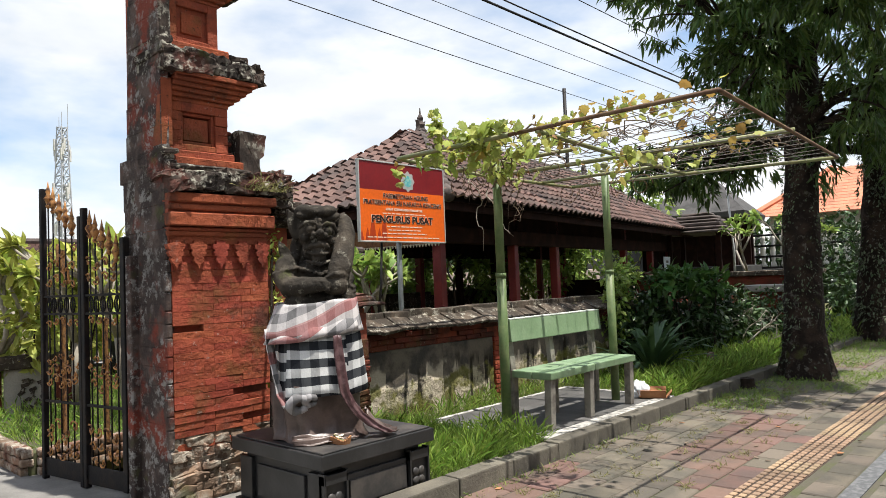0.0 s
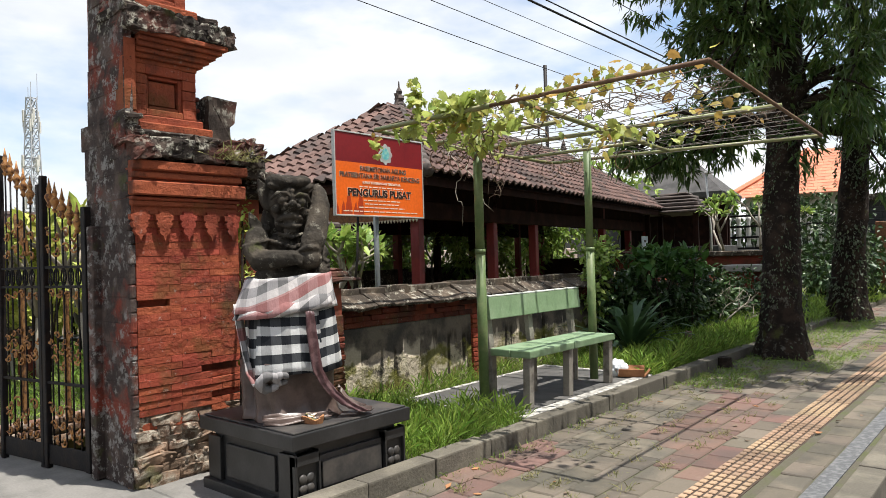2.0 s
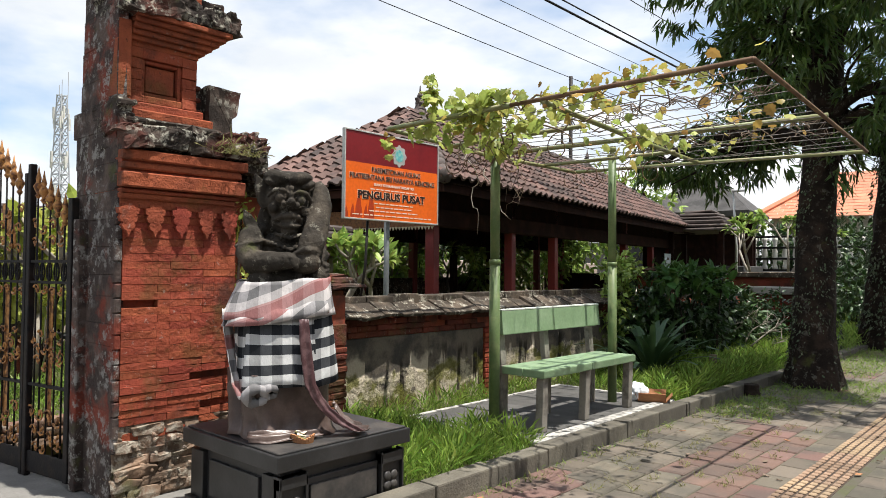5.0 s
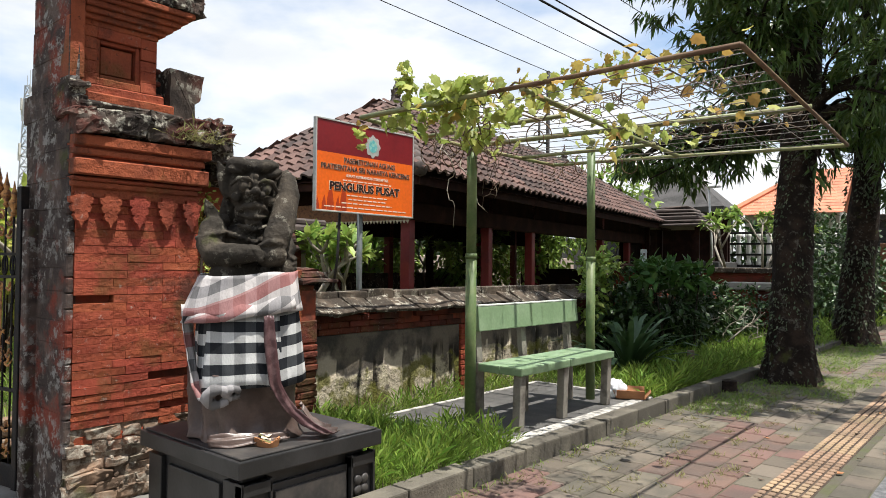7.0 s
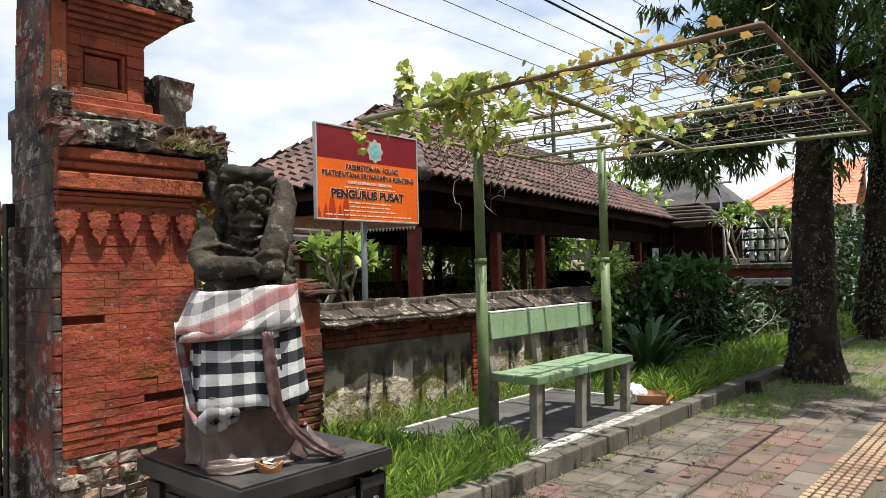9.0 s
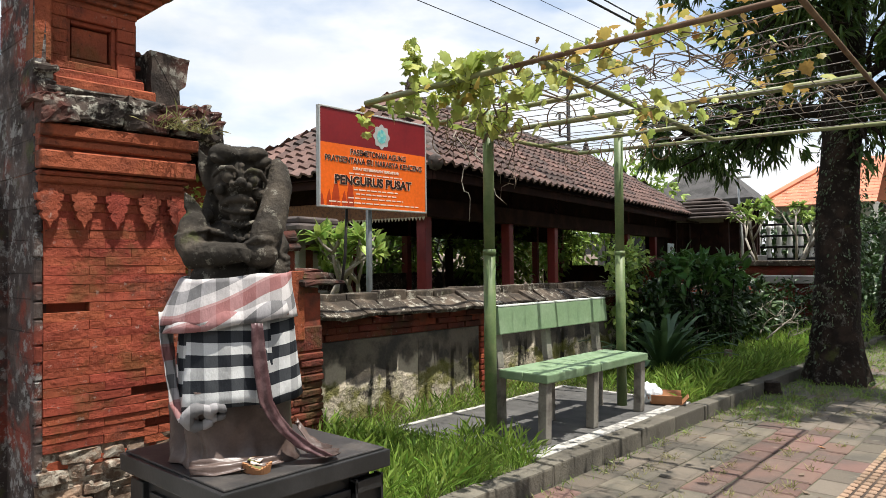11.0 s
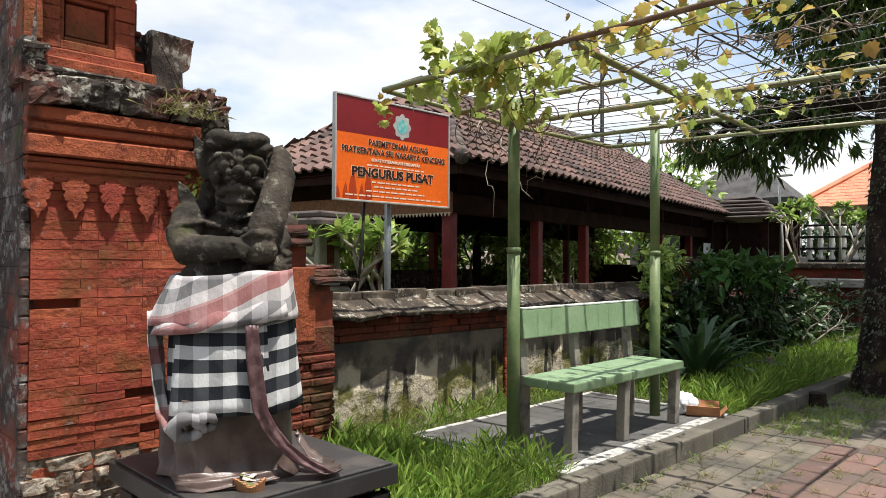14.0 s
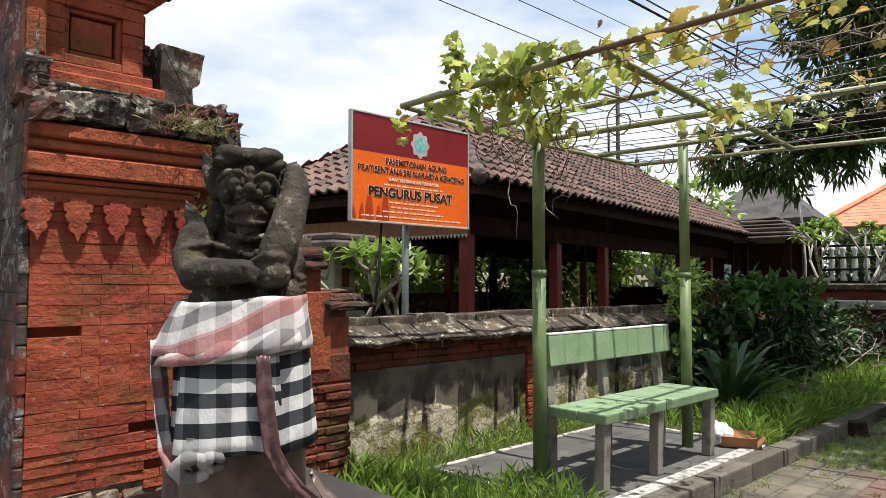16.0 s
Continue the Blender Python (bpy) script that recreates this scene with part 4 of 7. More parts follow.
DX0, DX1, DY0, DY1 = -4.30, -3.31, 2.47, 3.41
pd("body", BLACKSTONE, (DX0 + 0.07, DX1 - 0.075, DY0 + 0.07, DY1 - 0.075, 0.0, 0.40))
pd("top_slab", BLACKSTONE, (DX0, DX1, DY0, DY1, 0.375, 0.46))
pd("top_plate", BLACKTOP, (DX0 + 0.02, DX1 - 0.02, DY0 + 0.02, DY1 - 0.02, 0.46, 0.472))
pd("plinth", BLACKSTONE, (DX0 + 0.01, DX1 - 0.01, DY0 + 0.01, DY1 - 0.01, -0.02, 0.06))
for y0, y1 in ((DY0 + 0.03, DY0 + 0.21), (DY1 - 0.21, DY1 - 0.03)):
    pd("corner_panel", BLACKSTONE, (DX1 - 0.08, DX1 - 0.045, y0, y1, 0.06, 0.335))
    pd("panel_rim", BLACKSTONE, (DX1 - 0.08, DX1 - 0.022, y0, y1, 0.275, 0.335), "", 0.004)
    pd("panel_rim", BLACKSTONE, (DX1 - 0.08, DX1 - 0.022, y0, y0 + 0.014, 0.06, 0.345), "", 0.003)
    pd("panel_rim", BLACKSTONE, (DX1 - 0.08, DX1 - 0.022, y1 - 0.014, y1, 0.06, 0.345), "", 0.003)
    bm = bmesh.new()
    c = Vector((DX1 - 0.044, (y0 + y1) / 2, 0.165))
    for k in range(4):
        a = radians(45 + 90 * k)
        ball(bm, c + Vector((0.002, math.cos(a) * 0.036, math.sin(a) * 0.04)), (0.014, 0.032, 0.028), (math.degrees(a), 0, 0), 10, 6)
    part("carved_flower", bm, BLACKTOP, ped, "carved stone flower", True, True)
pd("long_panel", BLACKTOP, (DX1 - 0.08, DX1 - 0.035, DY0 + 0.235, DY1 - 0.235, 0.11, 0.265))
pd("long_panel", BLACKSTONE, (DX1 - 0.08, DX1 - 0.05, DY0 + 0.215, DY1 - 0.215, 0.06, 0.30))
for x0, x1 in ((DX0 + 0.03, DX0 + 0.17), (DX1 - 0.2, DX1 - 0.05)):
    pd("corner_panel", BLACKSTONE, (x0, x1, DY0 + 0.04, DY0 + 0.08, 0.06, 0.335))
pd("side_panel", BLACKSTONE, (DX0 + 0.22, DX1 - 0.25, DY0 + 0.05, DY0 + 0.08, 0.09, 0.30))

# ---- offering on the pedestal ----
off = thing("offering_basket", (-3.47, 2.73, 0.472), label="small woven palm leaf offering on the pedestal", category="offering")
bm = bmesh.new()
for a0 in range(0, 360, 12):
    a = radians(a0)
    box(bm, -0.012, 0.012, -0.004, 0.004, 0, 0.035 + 0.012 * math.sin(3 * a), 0, 1, Matrix.Translation((0.075 * math.cos(a), 0.045 * math.sin(a), 0)) @ pose(0, 0, 0, 12, 0, a0 + 90))
part("rim", bm, CARD, off)
bm = bmesh.new()
lathe(bm, [(0.02, 0), (0.055, 0.002), (0.05, 0.014), (0.03, 0.02)], (0, 0, 0), 14)
part("filling", bm, CARD, off, "dried brown filling", True)
for k in range(5):
    bm = bmesh.new()
    slab(bm, [(-0.03, -0.008), (0.03, -0.012), (0.04, 0.006), (-0.02, 0.012)], 2, 0, 0.003)
    ob = part("petal", bm, random.choice((DRYLEAF, WHITE_INK)), off)
    ob.matrix_basis = pose(random.uniform(-0.04, 0.04), random.uniform(-0.03, 0.03), 0.022 + 0.005 * k, random.uniform(-30, 30), random.uniform(-20, 20), random.uniform(0, 360))
bm = bmesh.new()
tube(bm, [(-0.10, -0.16, 0.006), (0.0, -0.05, 0.006)], 0.002, 5)
part("incense_stick", bm, TWIG, off)

# ---- statue ----
FACE = -24.0
bm = bmesh.new()
Bs = [
    # seat, belly, chest
    ((0.0, 0.0, 0.45), (0.2, 0.2, 0.36), (0, 0, 0)), ((0.01, 0.0, 0.86), (0.175, 0.215, 0.15), (0, 0, 0)), ((-0.03, 0.0, 1.02), (0.12, 0.17, 0.15), (0, 0, 0)),
    # skull, jaw, hair down the neck
    ((-0.025, 0.012, 1.36), (0.118, 0.125, 0.145), (0, 0, 0)), ((0.015, 0.012, 1.225), (0.085, 0.095, 0.085), (0, 0, 0)), ((-0.09, -0.10, 1.22), (0.05, 0.05, 0.14), (-8, 0, 0)), ((-0.09, 0.115, 1.22), (0.05, 0.05, 0.14), (8, 0, 0)), ((-0.09, 0.01, 1.2), (0.07, 0.11, 0.16), (0, 0, 0)),
    # swept hair
    ((0.02, -0.055, 1.478), (0.10, 0.072, 0.05), (-10, 0, 10)), ((0.02, 0.080, 1.476), (0.10, 0.082, 0.046), (12, 0, -10)), ((-0.04, 0.02, 1.485), (0.09, 0.12, 0.046), (0, 0, 0)), ((0.06, -0.085, 1.448), (0.04, 0.045, 0.022), (-20, 0, 0)), ((0.06, 0.125, 1.438), (0.04, 0.05, 0.022), (25, 0, 0)),
    # bulging eyes and brow jewel
    ((0.108, -0.046, 1.358), (0.030, 0.029, 0.029), (0, 0, 0)), ((0.108, 0.072, 1.344), (0.030, 0.029, 0.029), (0, 0, 0)), ((0.114, 0.016, 1.412), (0.02, 0.018, 0.02), (0, 0, 0)),
    # nose, nostrils, cheeks
    ((0.150, 0.010, 1.330), (0.038, 0.026, 0.024), (0, 0, 0)), ((0.114, 0.013, 1.368), (0.026, 0.016, 0.04), (0, 0, 0)), ((0.130, -0.026, 1.320), (0.024, 0.018, 0.017), (0, 0, 0)), ((0.130, 0.046, 1.312), (0.024, 0.018, 0.017), (0, 0, 0)),
    ((0.066, -0.080, 1.300), (0.035, 0.028, 0.03), (0, 0, 0)), ((0.066, 0.102, 1.288), (0.035, 0.028, 0.03), (0, 0, 0)),
    # teeth and chin
    ((0.098, 0.008, 1.224), (0.026, 0.05, 0.012), (0, 0, 0)), ((0.080, 0.012, 1.165), (0.04, 0.048, 0.03), (0, 0, 0)),
    # shoulder, fist, elbow, hip
    ((0.01, -0.190, 1.125), (0.075, 0.070, 0.075), (0, 0, 0)), ((-0.01, -0.135, 1.18), (0.045, 0.035, 0.035), (0, 0, 0)), ((0.215, -0.022, 0.992), (0.055, 0.058, 0.05), (0, 0, 0)), ((0.19, 0.09, 0.985), (0.075, 0.088, 0.068), (0, 0, 0)),
    ((0.185, 0.058, 0.896), (0.03, 0.028, 0.03), (0, 0, 0)), ((0.12, -0.13, 0.87), (0.06, 0.09, 0.07), (0, 0, 0)), ((0.10, 0.17, 0.89), (0.07, 0.07, 0.09), (0, 0, 0)),
]
for c, r, e in Bs:
    ball(bm, c, r, e, 18, 12)
# pointed ears and the leaf-shaped shoulder plate
slab(bm, [(-0.172, 1.508), (-0.12, 1.46), (-0.085, 1.40), (-0.085, 1.31), (-0.125, 1.295), (-0.155, 1.34), (-0.172, 1.42)], 0, -0.05, 0.005)
slab(bm, [(0.222, 1.482), (0.165, 1.462), (0.118, 1.42), (0.115, 1.31), (0.155, 1.29), (0.185, 1.33), (0.198, 1.40)], 0, -0.05, 0.005)
slab(bm, [(-0.236, 1.288), (-0.195, 1.262), (-0.150, 1.20), (-0.165, 1.15), (-0.215, 1.16), (-0.238, 1.22)], 0, -0.01, 0.03)
# brows, lips
tube(bm, [(0.075, -0.115, 1.36), (0.115, -0.075, 1.402), (0.128, -0.03, 1.402), (0.118, 0.0, 1.38)], [0.008, 0.013, 0.014, 0.008], 10)
tube(bm, [(0.075, 0.145, 1.335), (0.115, 0.105, 1.386), (0.128, 0.06, 1.394), (0.118, 0.03, 1.378)], [0.008, 0.013, 0.014, 0.008], 10)
tube(bm, [(0.065, -0.075, 1.225), (0.11, -0.04, 1.250), (0.132, 0.008, 1.256), (0.11, 0.055, 1.248), (0.065, 0.092, 1.222)], [0.010, 0.017, 0.020, 0.017, 0.010], 10)
tube(bm, [(0.065, -0.065, 1.205), (0.11, -0.03, 1.195), (0.128, 0.010, 1.192), (0.11, 0.05, 1.194), (0.065, 0.085, 1.205)], [0.008, 0.014, 0.017, 0.014, 0.008], 10)
# folded arm, its band and fingers
tube(bm, [(0.01, -0.190, 1.14), (0.05, -0.212, 1.04), (0.10, -0.195, 0.985), (0.165, -0.11, 0.985), (0.21, -0.03, 0.99)], [0.068, 0.074, 0.072, 0.060, 0.05], 18)
tube(bm, [(0.03 + 0.078 * math.cos(a), -0.20 + 0.078 * math.sin(a), 1.092 + 0.02 * math.sin(a)) for a in [2 * math.pi * k / 18 for k in range(19)]], 0.011, 7, False)
for k in range(4):
    tube(bm, [(0.24, -0.052 + 0.012 * k, 1.015 - 0.016 * k), (0.262, -0.015 + 0.010 * k, 1.008 - 0.016 * k), (0.25, 0.03, 1.0 - 0.016 * k)], 0.013, 7)
# raised arm with its elbow rim
tube(bm, [(0.19, 0.095, 1.0), (0.165, 0.128, 1.09), (0.12, 0.168, 1.19), (0.06, 0.205, 1.33), (0.015, 0.208, 1.42), (0.0, 0.205, 1.465)], [0.066, 0.074, 0.072, 0.066, 0.05, 0.018], 18)
tube(bm, [(0.215, 0.015, 1.03), (0.252, 0.07, 1.055), (0.235, 0.13, 1.052), (0.175, 0.185, 1.03)], [0.012, 0.019, 0.019, 0.012], 9)
tube(bm, [(-0.02, 0.17, 1.10), (0.04, 0.20, 1.02), (0.12, 0.15, 0.98)], [0.06, 0.062, 0.05], 14)
for k in range(3):
    tube(bm, [(0.02, 0.235, 0.975 - 0.03 * k), (0.10, 0.238, 0.968 - 0.028 * k), (0.135, 0.205, 0.962 - 0.028 * k)], 0.017, 8)
# necklace
for k in range(11):
    a = radians(-78 + 15.6 * k)
    ball(bm, (0.03 + 0.085 * math.cos(a), 0.012 + 0.13 * math.sin(a), 1.055 + 0.05 * abs(math.sin(a))), 0.018, (0, 0, 0), 8, 6)
for k in range(9):
    a = radians(-60 + 15 * k)
    ball(bm, (0.045 + 0.06 * math.cos(a), 0.012 + 0.085 * math.sin(a), 1.12 + 0.03 * abs(math.sin(a))), 0.013, (0, 0, 0), 8, 6)
me = solid("guardian_statue", bm, STATUE)
statue = new("guardian_statue", me)
statue.matrix_world = pose(-3.79, 2.82, 0.468, 0, 0, FACE)
rm = statue.modifiers.new("merge", "REMESH")
rm.mode, rm.voxel_size, rm.use_smooth_shade = "VOXEL", 0.006, True
sm = statue.modifiers.new("soften", "SMOOTH")
sm.factor, sm.iterations = 0.35, 1
for nm, sz, st in (("pitting", 0.02, 0.005), ("worn", 0.09, 0.008)):
    tx = bpy.data.textures.new(nm, "CLOUDS")
    tx.noise_scale, tx.noise_depth = sz, 3
    dm = statue.modifiers.new(nm, "DISPLACE")
    dm.texture, dm.strength, dm.mid_level = tx, st, 0.5
tagged(statue, "dark weathered stone guardian statue with folded and raised arms", "statue")

# ---- cloths on the statue ----


def cloth_mat(name, dark_c, mid_c, light_c, row, colw, warm=None):
    k = Mat(name, 0.85, spec=0.15)
    uv = k.node("ShaderNodeUVMap").outputs[0]
    u, v = k.axis(0, uv), k.axis(1, uv)
    def stripe(x, w):
        f = k.math("FRACT", k.math("DIVIDE", x, 2 * w), 0)
        return k.math("GREATER_THAN", f, 0.5)
    rowm, colm = stripe(v, row), stripe(u, colw)
    k.base(dark_c)
    k.over(mid_c, k.math("MULTIPLY", colm, 0.55))
    k.over(light_c, k.math("MULTIPLY", rowm, k.math("ADD", 0.62, k.math("MULTIPLY", colm, 0.38))))
    if warm:
        band = k.math("LESS_THAN", k.math("FRACT", k.math("DIVIDE", v, row * 4), 0), 0.3)
        k.over(warm, k.math("MULTIPLY", band, 0.62))
    g = k.noise(240, 2)
    k.vary(g, 0.85, 1.12).vary(k.noise(4, 3), 0.85, 1.1)
    k.bump(g, 0.2, 0.002).bump(k.noise(9, 3, 0.5, (1, 1, 0.4)), 0.6, 0.03).bump(k.noise(26, 4, 0.6, (1, 1, 0.6)), 0.5, 0.012)
    return k.done()


CHECK = cloth_mat("black white check", (0.018, 0.02, 0.024), (0.085, 0.09, 0.095), (0.60, 0.60, 0.585), 0.056, 0.054)
SASHM = cloth_mat("faded check with red", (0.15, 0.145, 0.145), (0.42, 0.40, 0.40), (0.54, 0.505, 0.49), 0.062, 0.058, (0.36, 0.115, 0.105))
BROWNCLOTH = mottled("brown satin cloth", (0.115, 0.08, 0.067), (0.06, 0.04, 0.034), 6, 0.36, 90, 0.2)
RIBBON = mottled("maroon ribbon", (0.075, 0.034, 0.036), (0.15, 0.085, 0.085), 22, 0.42, 90, 0.3)
sarong = thing("sarong", (-3.79, 2.82, 0.472), FACE, "checked sarong with pink sash and brown underskirt on the statue", "sarong")


def drape(name, rows, mat, a0, a1, label="", folds=0.008, freq=11, thick=0.006, seed=0, n=96, power=2.6, tip=0.0, skew=0.0, rise=0.0, left=0.0):
    """A cloth wound round the body: rows of height, half width, half depth, forward shift."""
    b = bmesh.new()
    uvl = b.loops.layers.uv.new("UVMap")
    g, uvs = [], {}
    for j, (z, w, d, sh) in enumerate(rows):
        line = []
        for i in range(n + 1):
            f = i / n
            a = radians(a0 + (a1 - a0) * f)
            ca, sa = math.cos(a), math.sin(a)
            q = (abs(ca) ** power + abs(sa) ** power) ** (-1 / power)
            wob = folds * (math.sin(freq * a + seed + z * 5) + 0.6 * math.sin(2.3 * freq * a + z * 9 + seed * 2) + 1.5 * noise.noise((ca * 3 + seed, sa * 3, z * 6)))
            p = Vector((sh + (d * q + wob) * ca, (w * q + wob + (left * (len(rows) - 1 - j) / len(rows) * sa * sa if sa < 0 else 0.0)) * sa, z + 0.012 * noise.noise((ca * 2, sa * 2 + seed, z * 2)) + tip * sa))
            v = b.verts.new(p)
            uvs[v] = (a * (w + d) / 2 * 1.02, z + rise + skew * sa + 0.02 * noise.noise((ca * 2, sa * 2 + seed, 1)))
            line.append(v)
        g.append(line)
    for q, w in zip(g, g[1:]):
        for i in range(n):
            f = b.faces.new((q[i], q[i + 1], w[i + 1], w[i]))
            for l in f.loops:
                l[uvl].uv = uvs[l.vert]
    ob = new(name, solid(name, b, mat, True))
    ob.parent = sarong
    sd = ob.modifiers.new("cloth", "SOLIDIFY")
    sd.thickness = thick
    return tagged(ob, label)


drape("underskirt", [(0.006, 0.275, 0.275, 0.01), (0.03, 0.262, 0.25, 0.0), (0.09, 0.26, 0.235, 0.0), (0.16, 0.264, 0.235, 0.0), (0.25, 0.27, 0.25, 0.0), (0.36, 0.272, 0.262, 0.01)], BROWNCLOTH, -180, 180, "brown satin underskirt", 0.022, 5, 0.006, 3, power=3.0)
drape("checked_cloth", [(0.29 + 0.05 * k, 0.278 - 0.003 * k, 0.278 - 0.003 * k, 0.0) for k in range(9)], CHECK, -175, -44, "black and white checked cloth, turned under", 0.006, 7, 0.006, 1, power=3.2)
drape("checked_cloth", [(0.283 + 0.05 * k, 0.296 - 0.005 * k, 0.296 - 0.005 * k, 0.012) for k in range(9)], CHECK, -50, 26, "flat front of the black and white checked cloth", 0.003, 9, 0.006, 1, power=3.6, rise=-0.244)
drape("checked_cloth", [(0.262 + 0.05 * k, 0.304 - 0.005 * k, 0.303 - 0.005 * k, 0.012) for k in range(9)], CHECK, 13, 170, "black and white checked cloth, overlapping end", 0.004, 8, 0.006, 5, power=3.2, tip=0.055, rise=-0.244)
drape("sash", [(0.672 + 0.021 * k, 0.285 - 0.003 * k, 0.292 - 0.004 * k, 0.01) for k in range(11)], SASHM, -180, 180, "faded pink and grey checked sash", 0.008, 3, 0.008, 8, power=3.0, tip=0.012, skew=-0.12, left=0.07)
drape("sash_fold", [(0.664 + 0.028 * k, 0.294 - 0.003 * k - 0.004 * (k - 1) ** 2, 0.303 - 0.005 * k - 0.004 * (k - 1) ** 2, 0.010) for k in range(5)], SASHM, -125, 40, "loose folded edge of the sash", 0.007, 4, 0.008, 2, power=3.0, tip=0.05, skew=-0.16, left=0.08)


def strip(name, pts, w, mat, label, side=(0, 1, 0), thick=0.004, crease=0.010):
    """A creased length of cloth along pts, as wide as w."""
    b = bmesh.new()
    uvl = b.loops.layers.uv.new("UVMap")
    pts = [Vector(p) for p in pts]
    side, cols, sub, q = Vector(side), 8, 5, []
    for i in range((len(pts) - 1) * sub + 1):
        k, f = min(i // sub, len(pts) - 2), i / sub - min(i // sub, len(pts) - 2)
        p = pts[k].lerp(pts[k + 1], f)
        wd = w[k] * (1 - f) + w[k + 1] * f if isinstance(w, (list, tuple)) else w
        run = (pts[k + 1] - pts[k]).normalized()
        out = run.cross(side).normalized()
        line = []
        for c in range(cols + 1):
            g = c / cols - 0.5
            fold = crease * (math.sin(9.5 * g + i * 0.22) + 0.8 * noise.noise((c * 0.6, i * 0.35, w[0] * 40 if isinstance(w, (list, tuple)) else 1.0)))
            line.append(b.verts.new(p + side * (wd * g) - out * fold + run * 0.012 * noise.noise((i * 0.3, c * 0.5, 4))))
        q.append(line)
    for a, c in zip(q, q[1:]):
        for k in range(cols):
            f = b.faces.new((a[k], a[k + 1], c[k + 1], c[k]))
            for l in f.loops:
                l[uvl].uv = (l.vert.co.y, l.vert.co.z)
    for v in b.verts:
        v.co.z = max(v.co.z, 0.004)
    ob = new(name, solid(name, b, mat, True))
    ob.parent = sarong
    sd = ob.modifiers.new("cloth", "SOLIDIFY")
    sd.thickness = thick
    return tagged(ob, label)


strip("ribbon", [(0.322, 0.056, 0.665), (0.324, 0.062, 0.55), (0.324, 0.076, 0.434), (0.322, 0.096, 0.306), (0.318, 0.135, 0.23), (0.322, 0.185, 0.16), (0.335, 0.27, 0.085), (0.35, 0.37, 0.03)], [0.05, 0.062, 0.066, 0.064, 0.06, 0.065, 0.08, 0.07], RIBBON, "dark maroon patterned ribbon", crease=0.004)
strip("trailing_hem", [(0.285, -0.235, 0.035), (0.315, -0.13, 0.034), (0.32, -0.02, 0.036), (0.31, 0.09, 0.034), (0.30, 0.17, 0.03)], [0.06, 0.085, 0.075, 0.07, 0.05], BROWNCLOTH, "pale brown hem on the pedestal", (0.75, 0.0, -0.62))
strip("trailing_hem", [(0.27, 0.20, 0.14), (0.30, 0.28, 0.075), (0.31, 0.36, 0.04), (0.29, 0.44, 0.03)], [0.08, 0.11, 0.12, 0.07], BROWNCLOTH, "brown cloth end on the pedestal", (0.8, 0.1, -0.3))
strip("trailing_hem", [(0.16, 0.27, 0.16), (0.20, 0.32, 0.085), (0.22, 0.38, 0.05), (0.20, 0.43, 0.03)], [0.06, 0.09, 0.10, 0.06], BROWNCLOTH, "brown cloth fold on the pedestal", (0.8, 0.1, -0.35))
strip("sash_tail", [(0.06, -0.325, 0.72), (0.09, -0.318, 0.6), (0.13, -0.305, 0.48), (0.16, -0.296, 0.38), (0.19, -0.282, 0.30), (0.22, -0.25, 0.235)], [0.07, 0.09, 0.11, 0.11, 0.10, 0.07], SASHM, "hanging knotted sash end", (0.75, -0.55, 0))
bm = bmesh.new()
uvl = bm.loops.layers.uv.new("UVMap")
for cy_, cz_, ry_, rz_, big in ((-0.19, 0.252, 0.052, 0.042, 1.0), (-0.115, 0.268, 0.032, 0.026, 0.8)):
    tube(bm, [Vector((0.282, cy_, cz_)) + Vector((0.02 * math.sin(a), ry_ * math.cos(a), rz_ * math.sin(a))) for a in [0.1 + 5.9 * k / 15 for k in range(16)]], [big * (0.015 + 0.012 * math.sin(math.pi * k / 15) + 0.004 * (k % 3)) for k in range(16)], 8)
for f in bm.faces:
    for l in f.loops:
        l[uvl].uv = (l.vert.co.y, 0.128 + 0.25 * (l.vert.co.z - 0.155))
part("sash_knot", bm, SASHM, sarong, "loose knot of the sash", True)

# ---- open pavilion behind the wall ----
PL, PD, EZ, RZ = 13.76, 4.9, 2.6, 4.30
PO, PR = (-6.7, 7.4, 0.06), 98.8
pav = thing("pavilion", PO, PR, "open timber pavilion with a hipped clay tile roof and red posts", "pavilion")


def pv(name, mat, boxes, label="", bev=0.0, parent=None):
    b = bmesh.new()
    for q in boxes:
        box(b, *q, bev)
    return part(name, b, mat, parent or pav, label)


tilt0 = math.atan2(RZ - EZ, PD / 2)
REDWOOD_OLD = mottled("old brown timber", (0.075, 0.035, 0.022), (0.045, 0.022, 0.015), 6, 0.8, 40, 0.3)
pv("platform", BRICK_DARK, [(0.4, PL - 0.4, 0.4, PD - 0.4, 0.0, 0.55)], "brick platform", 0.02)
for u in (0.72, 3.18, 5.0, 9.2, 11.4, 13.2):
    for v in (0.7, PD - 0.7):
        pv("post", REDWOOD, [(u - 0.08, u + 0.08, v - 0.08, v + 0.08, 0.55, 2.55)], "", 0.012)
    pv("post_foot", COPING, [(u - 0.13, u + 0.13, 0.57, 0.83, 0.55, 0.75)], "stone post foot", 0.02)
for u in (5.9, 7.6):
    pv("post", DARKWOOD, [(u - 0.07, u + 0.07, 3.6, 3.74, 0.55, 3.2)], "dark inner post", 0.01)
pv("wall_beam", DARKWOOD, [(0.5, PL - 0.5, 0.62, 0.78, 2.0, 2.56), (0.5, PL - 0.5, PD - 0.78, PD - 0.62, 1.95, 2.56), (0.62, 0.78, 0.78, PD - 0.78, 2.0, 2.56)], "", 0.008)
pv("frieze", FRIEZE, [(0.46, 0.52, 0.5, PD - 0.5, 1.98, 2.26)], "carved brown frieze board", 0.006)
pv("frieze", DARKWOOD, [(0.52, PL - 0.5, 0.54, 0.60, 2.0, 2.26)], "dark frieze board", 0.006)
